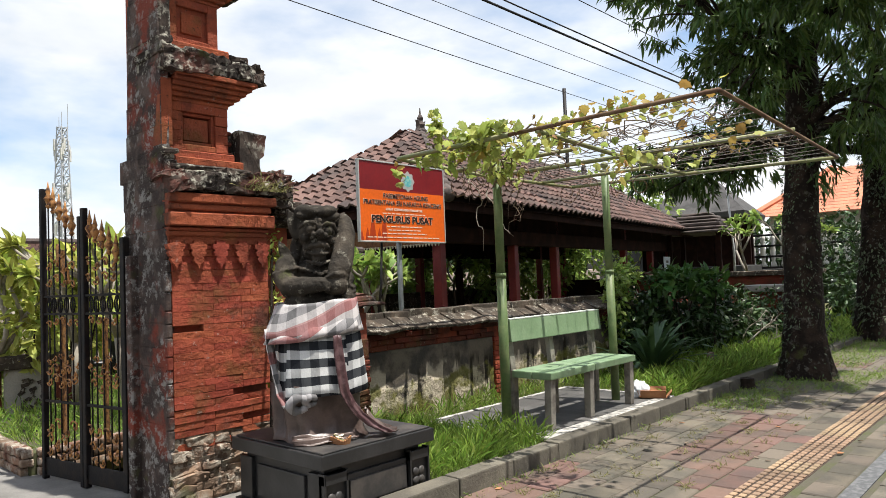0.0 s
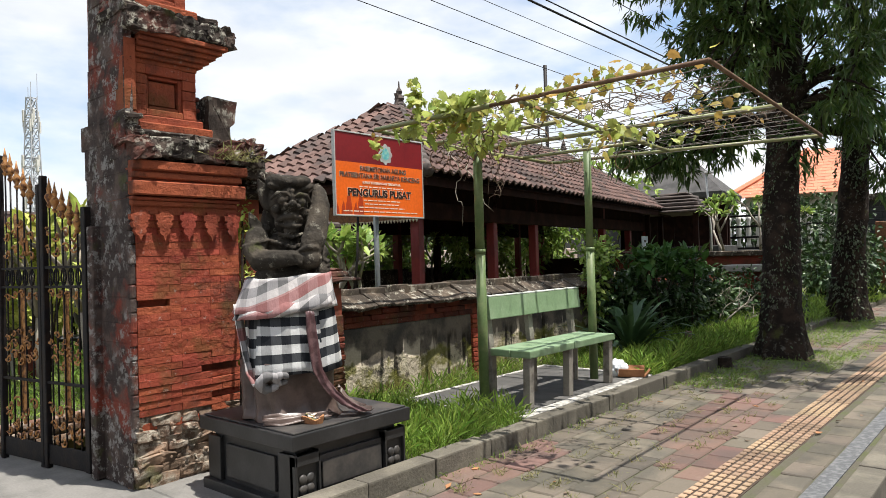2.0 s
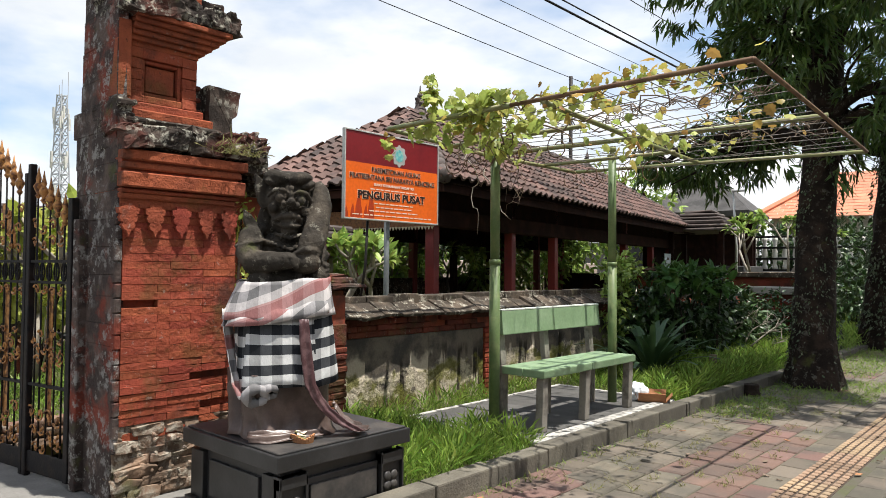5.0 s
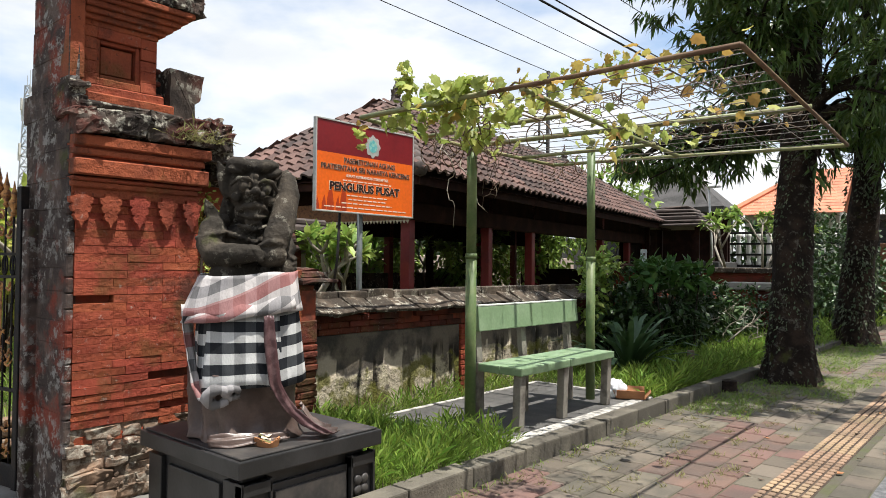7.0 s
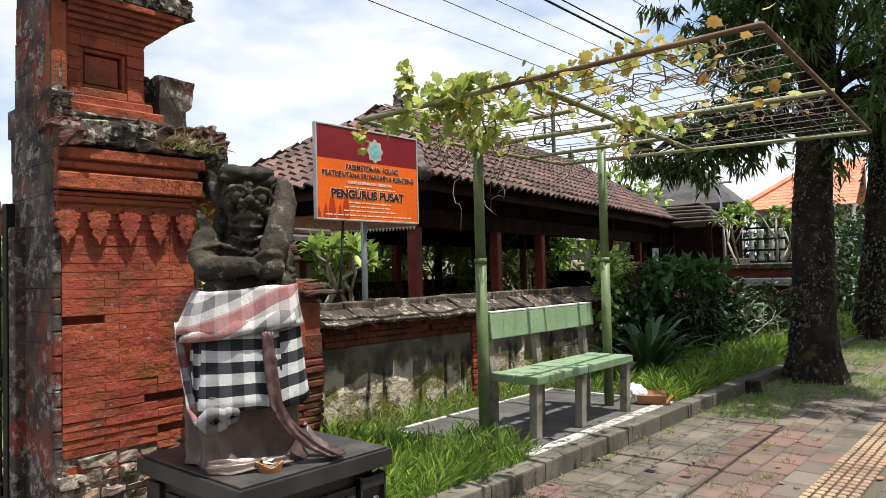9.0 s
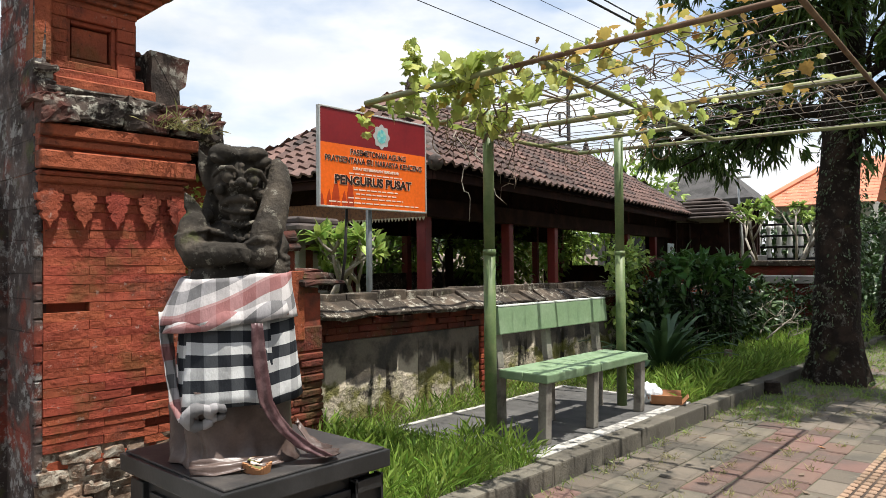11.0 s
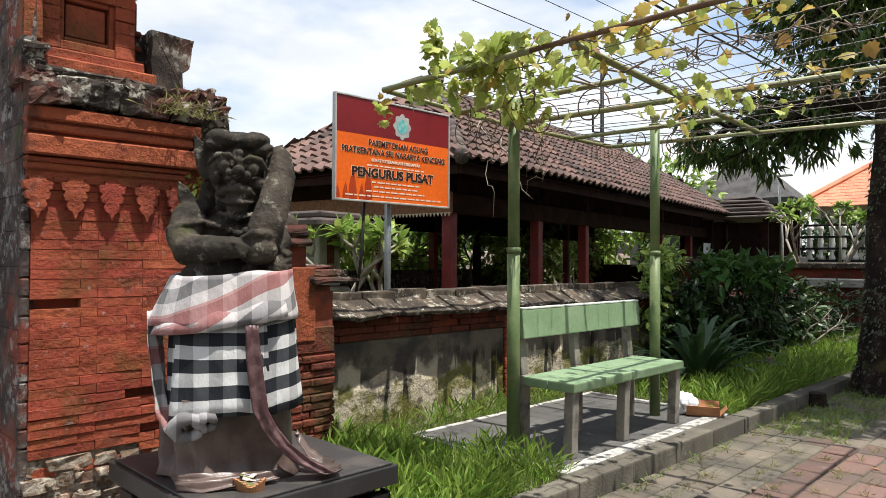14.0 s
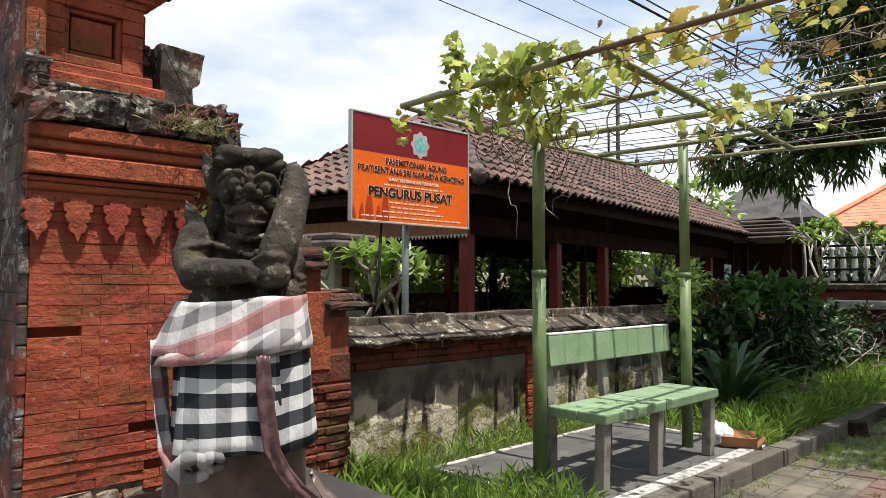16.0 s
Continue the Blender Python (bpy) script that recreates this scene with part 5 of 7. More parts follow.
bm = bmesh.new()
for k in range(64):
    slab(bm, [(0.5 + k * 0.06, 1.985), (0.55 + k * 0.06, 1.985), (0.525 + k * 0.06, 1.935)], 0, 0.455, 0.47)
part("dentil_trim", bm, CREAM, pav, "cream toothed trim", kind="stuff")
for k in range(44):
    u = 0.35 + k * 0.3
    bm = bmesh.new()
    box(bm, u - 0.025, u + 0.025, 0.08, 0.66, -0.04, 0.04, 0, 1, Matrix.Translation((0, 0, 2.50)) @ Matrix.Rotation(tilt0, 4, "X"))
    part("rafter", bm, REDWOOD_OLD, pav, "brown rafter end")
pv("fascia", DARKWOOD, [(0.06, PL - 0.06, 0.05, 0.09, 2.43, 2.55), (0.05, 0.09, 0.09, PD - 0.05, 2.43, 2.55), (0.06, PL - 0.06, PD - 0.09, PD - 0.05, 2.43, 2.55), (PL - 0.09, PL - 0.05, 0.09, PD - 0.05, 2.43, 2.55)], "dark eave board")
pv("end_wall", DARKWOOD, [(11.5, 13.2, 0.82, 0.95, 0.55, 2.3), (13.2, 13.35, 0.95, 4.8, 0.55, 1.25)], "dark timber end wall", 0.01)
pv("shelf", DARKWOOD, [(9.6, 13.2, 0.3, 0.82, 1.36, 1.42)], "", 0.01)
pv("back_rail", COPING, [(0.8, 9.0, PD - 0.75, PD - 0.65, 0.55, 1.15)], "low pale back wall", 0.01)
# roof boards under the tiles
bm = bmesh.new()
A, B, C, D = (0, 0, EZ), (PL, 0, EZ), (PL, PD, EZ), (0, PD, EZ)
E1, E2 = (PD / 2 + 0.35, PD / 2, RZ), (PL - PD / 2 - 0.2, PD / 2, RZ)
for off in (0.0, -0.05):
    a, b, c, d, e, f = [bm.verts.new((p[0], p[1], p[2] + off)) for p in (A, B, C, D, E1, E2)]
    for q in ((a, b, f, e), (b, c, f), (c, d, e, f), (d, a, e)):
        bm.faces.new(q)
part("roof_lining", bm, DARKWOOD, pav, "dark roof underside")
# tiles
bm = bmesh.new()
prof = [(-0.125, 0.022), (-0.075, 0.058), (-0.02, 0.038), (0.04, -0.002), (0.09, 0.0), (0.125, 0.022)]
rows_ = []
for yy, zz_ in ((-0.02, 0.045), (-0.02, 0.008), (0.29, 0.0)):
    rows_.append([bm.verts.new((x, yy, h + zz_)) for x, h in prof])
for q, w in zip((rows_[1], rows_[0]), (rows_[0], rows_[2])):
    for k in range(5):
        bm.faces.new((q[k], q[k + 1], w[k + 1], w[k]))
TV = np.array([v.co[:] for v in bm.verts])
bm.verts.index_update()
TF = [[v.index for v in f.verts] for f in bm.faces]
TILE_ME = solid("roof_tile", bm, TILE_P)
slope = math.hypot(PD / 2, RZ - EZ)
tilt = math.atan2(RZ - EZ, PD / 2)
rng = random.Random(11)


def roof_plane(origin, along, length, hip):
    """Poses of the tiles of one roof side: rows from the eave up, cut by the hips."""
    out = []
    ax = Vector(along)
    inn = Vector((-ax.y, ax.x, 0))
    up = inn * math.cos(tilt) + Vector((0, 0, math.sin(tilt)))
    nor = ax.cross(up)
    r = 0
    while r * 0.245 < slope - 0.1:
        s = r * 0.245
        cut = s * math.cos(tilt) * hip
        k = 0
        while k * 0.232 < length:
            x = (k + 0.5) * 0.232
            if cut + 0.06 < x < length - cut - 0.06:
                p = Vector(origin) + ax * x + up * s + nor * (0.012 + rng.uniform(-0.004, 0.006))
                m = Matrix((ax, up, nor)).transposed().to_4x4()
                m.translation = p
                out.append(m @ pose(0, 0, 0, rng.uniform(-1.2, 1.2), 0, rng.uniform(-1.8, 1.8)))
            k += 1
        r += 1
    return out


front = roof_plane(A, (1, 0, 0), PL, 1)
left = roof_plane(D, (0, -1, 0), PD, 1)
back_ = roof_plane(C, (-1, 0, 0), PL, 1) + roof_plane(B, (0, 1, 0), PD, 1)
ROOF_NEAR = [m for m in front if m.translation.x < 2.9] + left
ROOF_NEAR, rest = ROOF_NEAR[:300], ROOF_NEAR[300:]
rest = rest + [m for m in front if m.translation.x >= 2.9] + back_
tv, tf = scatter(TV, TF, [np.array(m) for m in rest])
bulk("roof_tiles", tv, tf, TILE, pav, "rows of brown clay tiles")
for e0, e1 in ((A, E1), (D, E1), (B, E2), (C, E2), (E1, E2)):
    bm = bmesh.new()
    p0, p1 = Vector(e0) + Vector((0, 0, 0.02)), Vector(e1) + Vector((0, 0, 0.03))
    cnt = int((p1 - p0).length / 0.33)
    for k in range(cnt):
        a, b = p0.lerp(p1, k / cnt), p0.lerp(p1, (k + 1.12) / cnt)
        tube(bm, [a, b], [0.105 + rng.uniform(-0.006, 0.008), 0.09], 8)
    part("ridge_tiles", bm, RIDGE, pav, "rounded dark ridge tiles", True)
for p in (E1, E2):
    bm = bmesh.new()
    lathe(bm, [(0.11, -0.1), (0.13, 0.04), (0.07, 0.1), (0.10, 0.16), (0.05, 0.24), (0.065, 0.3), (0.02, 0.38), (0.01, 0.5)], (p[0], p[1], p[2] + 0.05), 10)
    slab(bm, [(p[0] - 0.16, p[2]), (p[0] + 0.16, p[2]), (p[0] + 0.08, p[2] + 0.2), (p[0] + 0.12, p[2] + 0.3), (p[0], p[2] + 0.26), (p[0] - 0.12, p[2] + 0.3), (p[0] - 0.08, p[2] + 0.2)], 1, p[1] - 0.04, p[1] + 0.04)
    part("finial", bm, RIDGE, pav, "dark pointed finial")
notice = thing("notice_board", (0, 0, 0), 0, "small pale notice standing in the pavilion", "notice")
notice.matrix_world = pose(*PO, 0, 0, PR) @ pose(12.15, 0.45, 1.42)
bm = bmesh.new()
slab(bm, [(-0.28, 0.0), (0.24, 0.0), (0.32, 0.42), (-0.32, 0.42)], 1, -0.02, 0.0)
part("sheet", bm, PAPER, notice)
bm = bmesh.new()
box(bm, -0.1, 0.1, -0.024, -0.0205, 0.24, 0.31)
part("print", bm, INK, notice, "dark unreadable print")

# ---- green pole behind the pavilion ----
bm = bmesh.new()
tube(bm, [(-13.2, 20.9, 0.05), (-13.2, 20.9, 8.1)], 0.065, 10)
tube(bm, [(-13.2, 20.9, 5.6), (-13.45, 20.75, 5.65), (-13.45, 20.75, 6.4)], 0.04, 8)
lone("utility_pole", bm, IRON, "dark metal pole behind the pavilion roof", "pole", smooth=True)

# ---- overhead cables ----


def cable(name, p0, p1, sag, r, label):
    b = bmesh.new()
    p0, p1 = Vector(p0), Vector(p1)
    tube(b, [p0.lerp(p1, k / 40) - Vector((0, 0, sag * 4 * (k / 40) * (1 - k / 40))) for k in range(41)], r, 6)
    lone(name, b, CABLE, label, "cable", group="overhead cables", smooth=True)


L_ = "black overhead cable strung along the street"
cable("cable", (-6.8, -22, 6.75), (-6.8, 44, 6.55), 0.75, 0.021, L_)
cable("cable", (-6.8, -22, 6.75), (-6.8, 44, 6.55), 0.60, 0.013, L_)
cable("cable", (-8.2, -22, 6.6), (-9.9, 44, 6.7), 0.7, 0.008, L_)
cable("cable", (-7.8, -22, 6.7), (-8.6, 44, 6.7), 0.7, 0.007, L_)
cable("cable", (-8.0, -22, 7.0), (-8.0, 44, 7.0), 0.7, 0.006, L_)
cable("cable", (-5.9, -22, 6.6), (-5.6, 44, 6.6), 0.7, 0.007, L_)

# ---- iron gate leaf, open against the pillar ----
gate = thing("iron_gate", (-5.12, 2.11, 0.0), 190.0, "open black iron gate leaf with rusted gilt ornaments", "gate")


def gt(name, mat, f, label="", smooth=True):
    b = bmesh.new()
    f(b)
    return part(name, b, mat, gate, label, smooth)


gt("hinge_post", SPLIT_FACE, lambda b: box(b, -0.13, -0.06, -0.06, 0.03, 0.0, 1.72, 0.006), "weathered hinge post", False)
gt("frame_post", IRON, lambda b: box(b, -0.035, 0.015, -0.025, 0.025, 0.03, 1.86, 0.004), "", False)
gt("frame_post", IRON, lambda b: box(b, 0.487, 0.53, -0.022, 0.022, 0.0, 2.12, 0.005), "", False)
gt("frame_post", IRON, lambda b: box(b, 0.535, 0.575, -0.022, 0.022, 0.0, 2.06, 0.005), "", False)
gt("frame_post", IRON, lambda b: box(b, 1.085, 1.125, -0.022, 0.022, 0.0, 2.33, 0.005), "", False)
gt("kick_plate", IRON, lambda b: box(b, 0.0, 1.1, -0.008, 0.008, 0.03, 0.17, 0.003), "", False)
for z in (1.31, 1.45, 0.62):
    gt("rail", IRON, lambda b: box(b, 0.0, 1.1, -0.012, 0.012, z - 0.009, z + 0.009), "", False)
xs_bar = [0.09, 0.18, 0.27, 0.36, 0.43] + [0.68, 0.77, 0.86, 0.95, 1.02]
for i, x in enumerate(xs_bar):
    top = 1.62 + 0.42 * (x / 0.5) ** 0.8 * 0.75 if x < 0.5 else 1.88 + 0.36 * ((x - 0.6) / 0.5)
    gt("bar", IRON, lambda b: tube(b, [(x, 0, 0.15), (x, 0, top)], 0.007, 6))
    gt("spear", GILT, lambda b: lathe(b, [(0.008, 0), (0.022, 0.02), (0.012, 0.035), (0.03, 0.07), (0.034, 0.085), (0.014, 0.115), (0.02, 0.135), (0.01, 0.17), (0.002, 0.22)], (x, 0, top - 0.02), 8), "rusted gilt spearhead")
    gt("ring", IRON, lambda b: tube(b, [(x + 0.03 * math.cos(a), 0, 1.38 + 0.06 * math.sin(a)) for a in [2 * math.pi * k / 14 for k in range(15)]], 0.006, 5, False))
rng = random.Random(2)


def curl(b, x, z, s, flip):
    pts = []
    for k in range(14):
        a = flip * (0.4 + 5.0 * k / 13)
        q = s * (1 - 0.7 * k / 13)
        pts.append((x + q * math.cos(a), rng.uniform(-0.004, 0.004), z + q * math.sin(a)))
    tube(b, pts, [0.009 - 0.0004 * k for k in range(14)], 5)
    ball(b, (x, 0, z), (s * 0.2, 0.010, s * 0.5), (0, 35 * flip, 0), 8, 5)


for zc, s, num in ((0.22, 0.045, 11), (0.31, 0.045, 10), (0.42, 0.055, 9), (0.78, 0.045, 11), (0.86, 0.045, 11), (0.94, 0.032, 12), (1.24, 0.04, 10), (1.56, 0.045, 9), (1.68, 0.045, 9), (1.80, 0.04, 6)):
    for i in range(num):
        x = 0.07 + (i + 0.5) * 1.0 / num
        if 0.47 < x < 0.59 or (zc > 1.5 and x < 0.1) or (zc > 1.7 and x < 0.3):
            continue
        gt("scrollwork", GILT, lambda b: curl(b, x, zc + rng.uniform(-0.03, 0.03), s, 1 if i % 2 else -1), "rusted gilt scroll")
for x in (0.27, 0.84):
    gt("gilt_plate", GILT, lambda b: box(b, x - 0.038, x + 0.038, -0.016, -0.010, 0.36, 1.28, 0.004), "rusted gilt upright plate", False)
for x, z in ((0.88, 1.75), (0.80, 1.66)):
    gt("gilt_leaf", GILT, lambda b: ball(b, (x, -0.012, z), (0.045, 0.012, 0.13), (0, 20, 0), 9, 7), "gilt leaf ornament")

# ---- garden seen through the gate ----
planter = thing("planter_wall", (-7.0, 2.2, 0), label="low planter wall of rough pale stones", category="planter")
bm = bmesh.new()
box(bm, -8.6, -6.42, 1.86, 3.4, -0.1, 0.17)
part("fill", bm, SOIL, planter, "", False, True)
rng = random.Random(5)
for r in range(3):
    x = -8.6
    while x < -6.45:
        l = rng.uniform(0.12, 0.26)
        bm = bmesh.new()
        box(bm, x, min(x + l, -6.40) - 0.012, 1.80, 1.90, r * 0.075 - 0.01, r * 0.075 + 0.06, 0.016, 2, None, 0.008)
        part("stone", bm, RUBBLE, planter, "", True, True)
        x += l
    y = 1.92
    while y < 2.9:
        l = rng.uniform(0.12, 0.26)
        bm = bmesh.new()
        box(bm, -6.46, -6.36, y, y + l - 0.012, r * 0.075 - 0.01, r * 0.075 + 0.06, 0.016, 2, None, 0.008)
        part("stone", bm, RUBBLE, planter, "", True, True)
        y += l
panel = thing("carved_stone_panel", (-9.2, 2.7, 0), -15, "pale carved stone screen panel under a stone lintel", "stone panel")
bm = bmesh.new()
box(bm, -0.03, 0.05, -0.28, 0.2, 0.0, 0.62, 0.01)
part("panel", bm, CONCRETE, panel)
bm = bmesh.new()
rg = random.Random(8)
for k in range(26):
    box(bm, 0.05, 0.062, -0.04, 0.04, -0.02, 0.02, 0.004, 1, Matrix.Translation((0, rg.uniform(-0.12, 0.14), rg.uniform(0.08, 0.5))) @ pose(0, 0, 0, rg.uniform(0, 90), 0, 0))
part("carving", bm, COPING, panel, "raised grey carving", kind="stuff")
bm = bmesh.new()
box(bm, -0.1, 0.12, -0.55, 0.45, 0.62, 0.78, 0.02)
part("lintel", bm, COPING, panel, "grey stone lintel")
for y0, y1 in ((-0.6, -0.3), (0.24, 0.46)):
    bm = bmesh.new()
    box(bm, -0.1, 0.08, y0, y1, 0.0, 0.62, 0.02)
    part("side_pier", bm, BRICK_DARK, panel, "dark side pier")

# long low hall with a tiled roof
hall = thing("long_hall", (-29, 9, 0.3), 0, "long low hall with a brown tiled roof across the yard", "building")
bm = bmesh.new()
box(bm, -2.0, 1.0, -22, 16, -0.4, 2.3, 0.02)
part("wall", bm, WHITE_WALL, hall, "pale wall")
bm = bmesh.new()
for y0 in range(-23, 17):
    for k in range(9):
        x = 2.2 - k * 0.4
        z = 2.35 + k * 0.105
        box(bm, x - 0.42, x, y0, y0 + 0.98, z - 0.12, z + 0.05)
part("roof", bm, TILE, hall, "brown tiled roof")
bm = bmesh.new()
tube(bm, [(-1.4, -23, 3.36), (-1.4, 17, 3.36)], 0.12, 8)
part("ridge", bm, RIDGE, hall, "dark ridge")
# pale wall and iron fence beyond the gate
PINK = mottled("pale pinkish render", (0.52, 0.41, 0.36), (0.42, 0.34, 0.30), 2, 0.85, 40, 0.15)
bm = bmesh.new()
box(bm, -14.0, -13.8, -2.0, 6.9, 0, 1.25, 0.02)
box(bm, -15.3, -15.1, 8.0, 26.0, 0, 1.7, 0.02)
lone("wall_yard", bm, PINK, "pale painted yard wall", "wall", "structure")

bm = bmesh.new()
box(bm, -20.6, -20.3, 9.4, 44, 0, 2.95, 0.03)
lone("wall_west", bm, DARK_WALL, "dark stone compound wall far behind the pavilion", "wall", "structure")
bm = bmesh.new()
box(bm, -20.3, -12.0, 36, 36.3, 0, 3.8, 0.03)
lone("wall_north", bm, DARK_WALL, "dark stone compound wall at the end of the yard", "wall", "structure")

# parked scooter
sc = thing("scooter", (-11.3, 4.05, 0.06), 70, "black parked motor scooter in the yard", "scooter")
for x in (-0.62, 0.62):
    bm = bmesh.new()
    tube(bm, [(x + 0.235 * math.cos(a), 0, 0.27 + 0.235 * math.sin(a)) for a in [2 * math.pi * k / 20 for k in range(21)]], 0.045, 8, False)
    wheel = part("wheel", bm, BLACK_PLASTIC, sc, "", True)
    bm = bmesh.new()
    lathe(bm, [(0.06, -0.03), (0.2, -0.02), (0.2, 0.02), (0.06, 0.03)], (0, 0, 0), 14)
    ob = part("rim", bm, STEEL, wheel, "grey wheel rim", True)
    ob.matrix_basis = pose(x, 0, 0.27, 90, 0, 0)
bm = bmesh.new()
ball(bm, (-0.35, 0, 0.62), (0.48, 0.16, 0.17), (0, 8, 0), 14, 8)
ball(bm, (0.45, 0, 0.62), (0.14, 0.2, 0.34), (0, -18, 0), 12, 8)
box(bm, -0.1, 0.42, -0.15, 0.15, 0.3, 0.38, 0.03)
part("body", bm, BLACK_PLASTIC, sc, "", True)
bm = bmesh.new()
ball(bm, (-0.3, 0, 0.78), (0.4, 0.14, 0.075), (0, 4, 0), 12, 8)
part("seat", bm, BLACK_PLASTIC, sc, "", True)
bm = bmesh.new()
tube(bm, [(0.42, -0.34, 1.02), (0.47, -0.1, 0.99), (0.47, 0.1, 0.99), (0.42, 0.34, 1.02)], 0.018, 7)
part("handlebar", bm, BLACK_PLASTIC, sc, "", True)
for s in (-1, 1):
    bm = bmesh.new()
    tube(bm, [(0.45, s * 0.22, 1.01), (0.43, s * 0.28, 1.18)], 0.006, 6)
    ball(bm, (0.43, s * 0.29, 1.21), (0.015, 0.06, 0.04), (0, 0, 0), 10, 6)
    part("mirror", bm, CHROME, sc, "bright rear-view mirror", True)
bm = bmesh.new()
ball(bm, (0.56, 0, 0.82), (0.05, 0.1, 0.06), (0, 0, 0), 10, 6)
part("headlight", bm, CHROME, sc, "clear headlight", True)

# ---- telecom tower far off ----
tower = thing("telecom_tower", (-142.3, 47.5, -0.1), 20, "grey lattice telecom tower far beyond the yard", "tower")
bm = bmesh.new()
for k in range(4):
    sx, sy = (1, 1, -1, -1)[k], (1, -1, 1, -1)[k]
    tube(bm, [(sx * 1.6, sy * 1.6, 0), (sx * 0.6, sy * 0.6, 34)], 0.13, 5)
part("leg", bm, STEEL, tower)
for j in range(18):
    z0, z1 = j * 1.88, (j + 1) * 1.88
    w0, w1 = 1.6 - 1.0 * z0 / 34, 1.6 - 1.0 * z1 / 34
    bm = bmesh.new()
    for a, b in (((1, 1), (1, -1)), ((1, -1), (-1, -1)), ((-1, -1), (-1, 1)), ((-1, 1), (1, 1))):
        tube(bm, [(a[0] * w0, a[1] * w0, z0), (b[0] * w1, b[1] * w1, z1)], 0.09, 4)
        tube(bm, [(b[0] * w0, b[1] * w0, z0), (a[0] * w1, a[1] * w1, z1)], 0.09, 4)
        tube(bm, [(a[0] * w1, a[1] * w1, z1), (b[0] * w1, b[1] * w1, z1)], 0.08, 4)
    part("brace", bm, STEEL, tower)
rg = random.Random(3)
for z in (14, 15.5, 21, 22, 28.5, 29.5, 30.5):
    for k in range(3):
        a = radians(120 * k + z * 11)
        r = 2.0 - z * 0.02
        bm = bmesh.new()
        box(bm, r * math.cos(a) - 0.18, r * math.cos(a) + 0.18, r * math.sin(a) - 0.18, r * math.sin(a) + 0.18, z - 1.1, z + 1.1, 0.03)
        tube(bm, [(0, 0, z), (r * math.cos(a), r * math.sin(a), z)], 0.06, 4)
        part("antenna", bm, WHITE_WALL, tower, "pale panel antenna")
for x, y, h in ((0.7, 0.7, 5.0), (-0.7, 0.5, 3.6), (0.1, -0.7, 2.2)):
    bm = bmesh.new()
    tube(bm, [(x, y, 33.5), (x, y, 33.5 + h)], 0.07, 4)
    part("whip_antenna", bm, STEEL, tower)

# ---- houses to the right behind the trees ----
tb = thing("thatched_pavilion", (-10.7, 26.3, 0), 8, "dark pavilion with a grey thatched roof", "pavilion")
bm = bmesh.new()
a = [bm.verts.new(p) for p in ((-1.9, -1.9, 3.5), (1.9, -1.9, 3.5), (1.9, 1.9, 3.5), (-1.9, 1.9, 3.5), (-0.4, 0, 5.0), (0.4, 0, 5.0), (-1.85, -1.85, 3.3), (1.85, -1.85, 3.3), (1.85, 1.85, 3.3), (-1.85, 1.85, 3.3))]
for q in ((0, 1, 5, 4), (1, 2, 5), (2, 3, 4, 5), (3, 0, 4), (6, 7, 1, 0), (7, 8, 2, 1), (8, 9, 3, 2), (9, 6, 0, 3), (9, 8, 7, 6)):
    bm.faces.new([a[i] for i in q])
part("roof", bm, ALANG, tb, "grey thatch roof")
for x in (-1.4, 1.4):
    for y in (-1.4, 1.4):
        bm = bmesh.new()
        box(bm, x - 0.09, x + 0.09, y - 0.09, y + 0.09, 0, 3.35, 0.01)
        part("post", bm, DARKWOOD, tb)
bm = bmesh.new()
box(bm, -1.7, 1.7, -1.7, 1.7, 0, 1.6, 0.03)
part("base", bm, DARK_WALL, tb, "black stone base")
for k in range(5):
    bm = bmesh.new()
    x = -1.3 + k * 0.65
    box(bm, x - 0.32, x + 0.32, 0.2, 0.3, 1.6, 3.3, 0.01)
    part("back_panel", bm, DARKWOOD, tb)

shrine = thing("small_shrine", (-8.5, 20.6, 0), 8, "small dark shrine with a layered ragged roof", "shrine")
bm = bmesh.new()
for k in range(6):
    s = 1.0 - 0.12 * k
    box(bm, -s, s, -s, s, 2.55 + 0.11 * k, 2.64 + 0.11 * k, 0.03, 1, None, 0.03)
part("roof", bm, RIDGE, shrine, "layered dark roof")
for x in (-0.7, 0.7):
    for y in (-0.7, 0.7):
        bm = bmesh.new()
        box(bm, x - 0.06, x + 0.06, y - 0.06, y + 0.06, 1.2, 2.6)
        part("post", bm, DARKWOOD, shrine)
bm = bmesh.new()
box(bm, -0.85, 0.85, -0.85, 0.85, 0, 1.25, 0.04)
part("base", bm, DARK_WALL, shrine, "dark stone base")

house = thing("orange_roof_house", (-9.5, 46.5, 0), 4, "house with a bright orange tiled hip roof", "house")
bm = bmesh.new()
box(bm, -4.3, 0.6, -3, 5, 0, 4.65, 0.02)
part("wall", bm, CONCRETE, house, "white wall")
bm = bmesh.new()
rg = random.Random(6)
for r in range(15):
    z, y = 4.45 + r * 0.20, -4.0 + r * 0.34
    x0, x1 = -5.1 + r * 0.24, 0.9
    x = x0
    while x < x1:
        q = min(x + 0.492, x1)
        lip = [bm.verts.new(p) for p in ((x, y, z - 0.05), (q, y, z - 0.05), (q, y, z), (x, y, z), (q, y + 0.36, z + 0.195), (x, y + 0.36, z + 0.195))]
        bm.faces.new(lip[:4])
        bm.faces.new((lip[3], lip[2], lip[4], lip[5]))
        x += 0.5
part("roof", bm, ORANGE_TILE, house, "orange tiled roof")
bm = bmesh.new()
slab(bm, [(-3.0, 4.5), (0.85, 4.5), (0.85, 7.3), (-1.6, 7.3)], 1, 1.1, 1.3)
tube(bm, [(-5.1, -4.0, 4.55), (-1.5, 1.1, 7.5)], 0.16, 6)
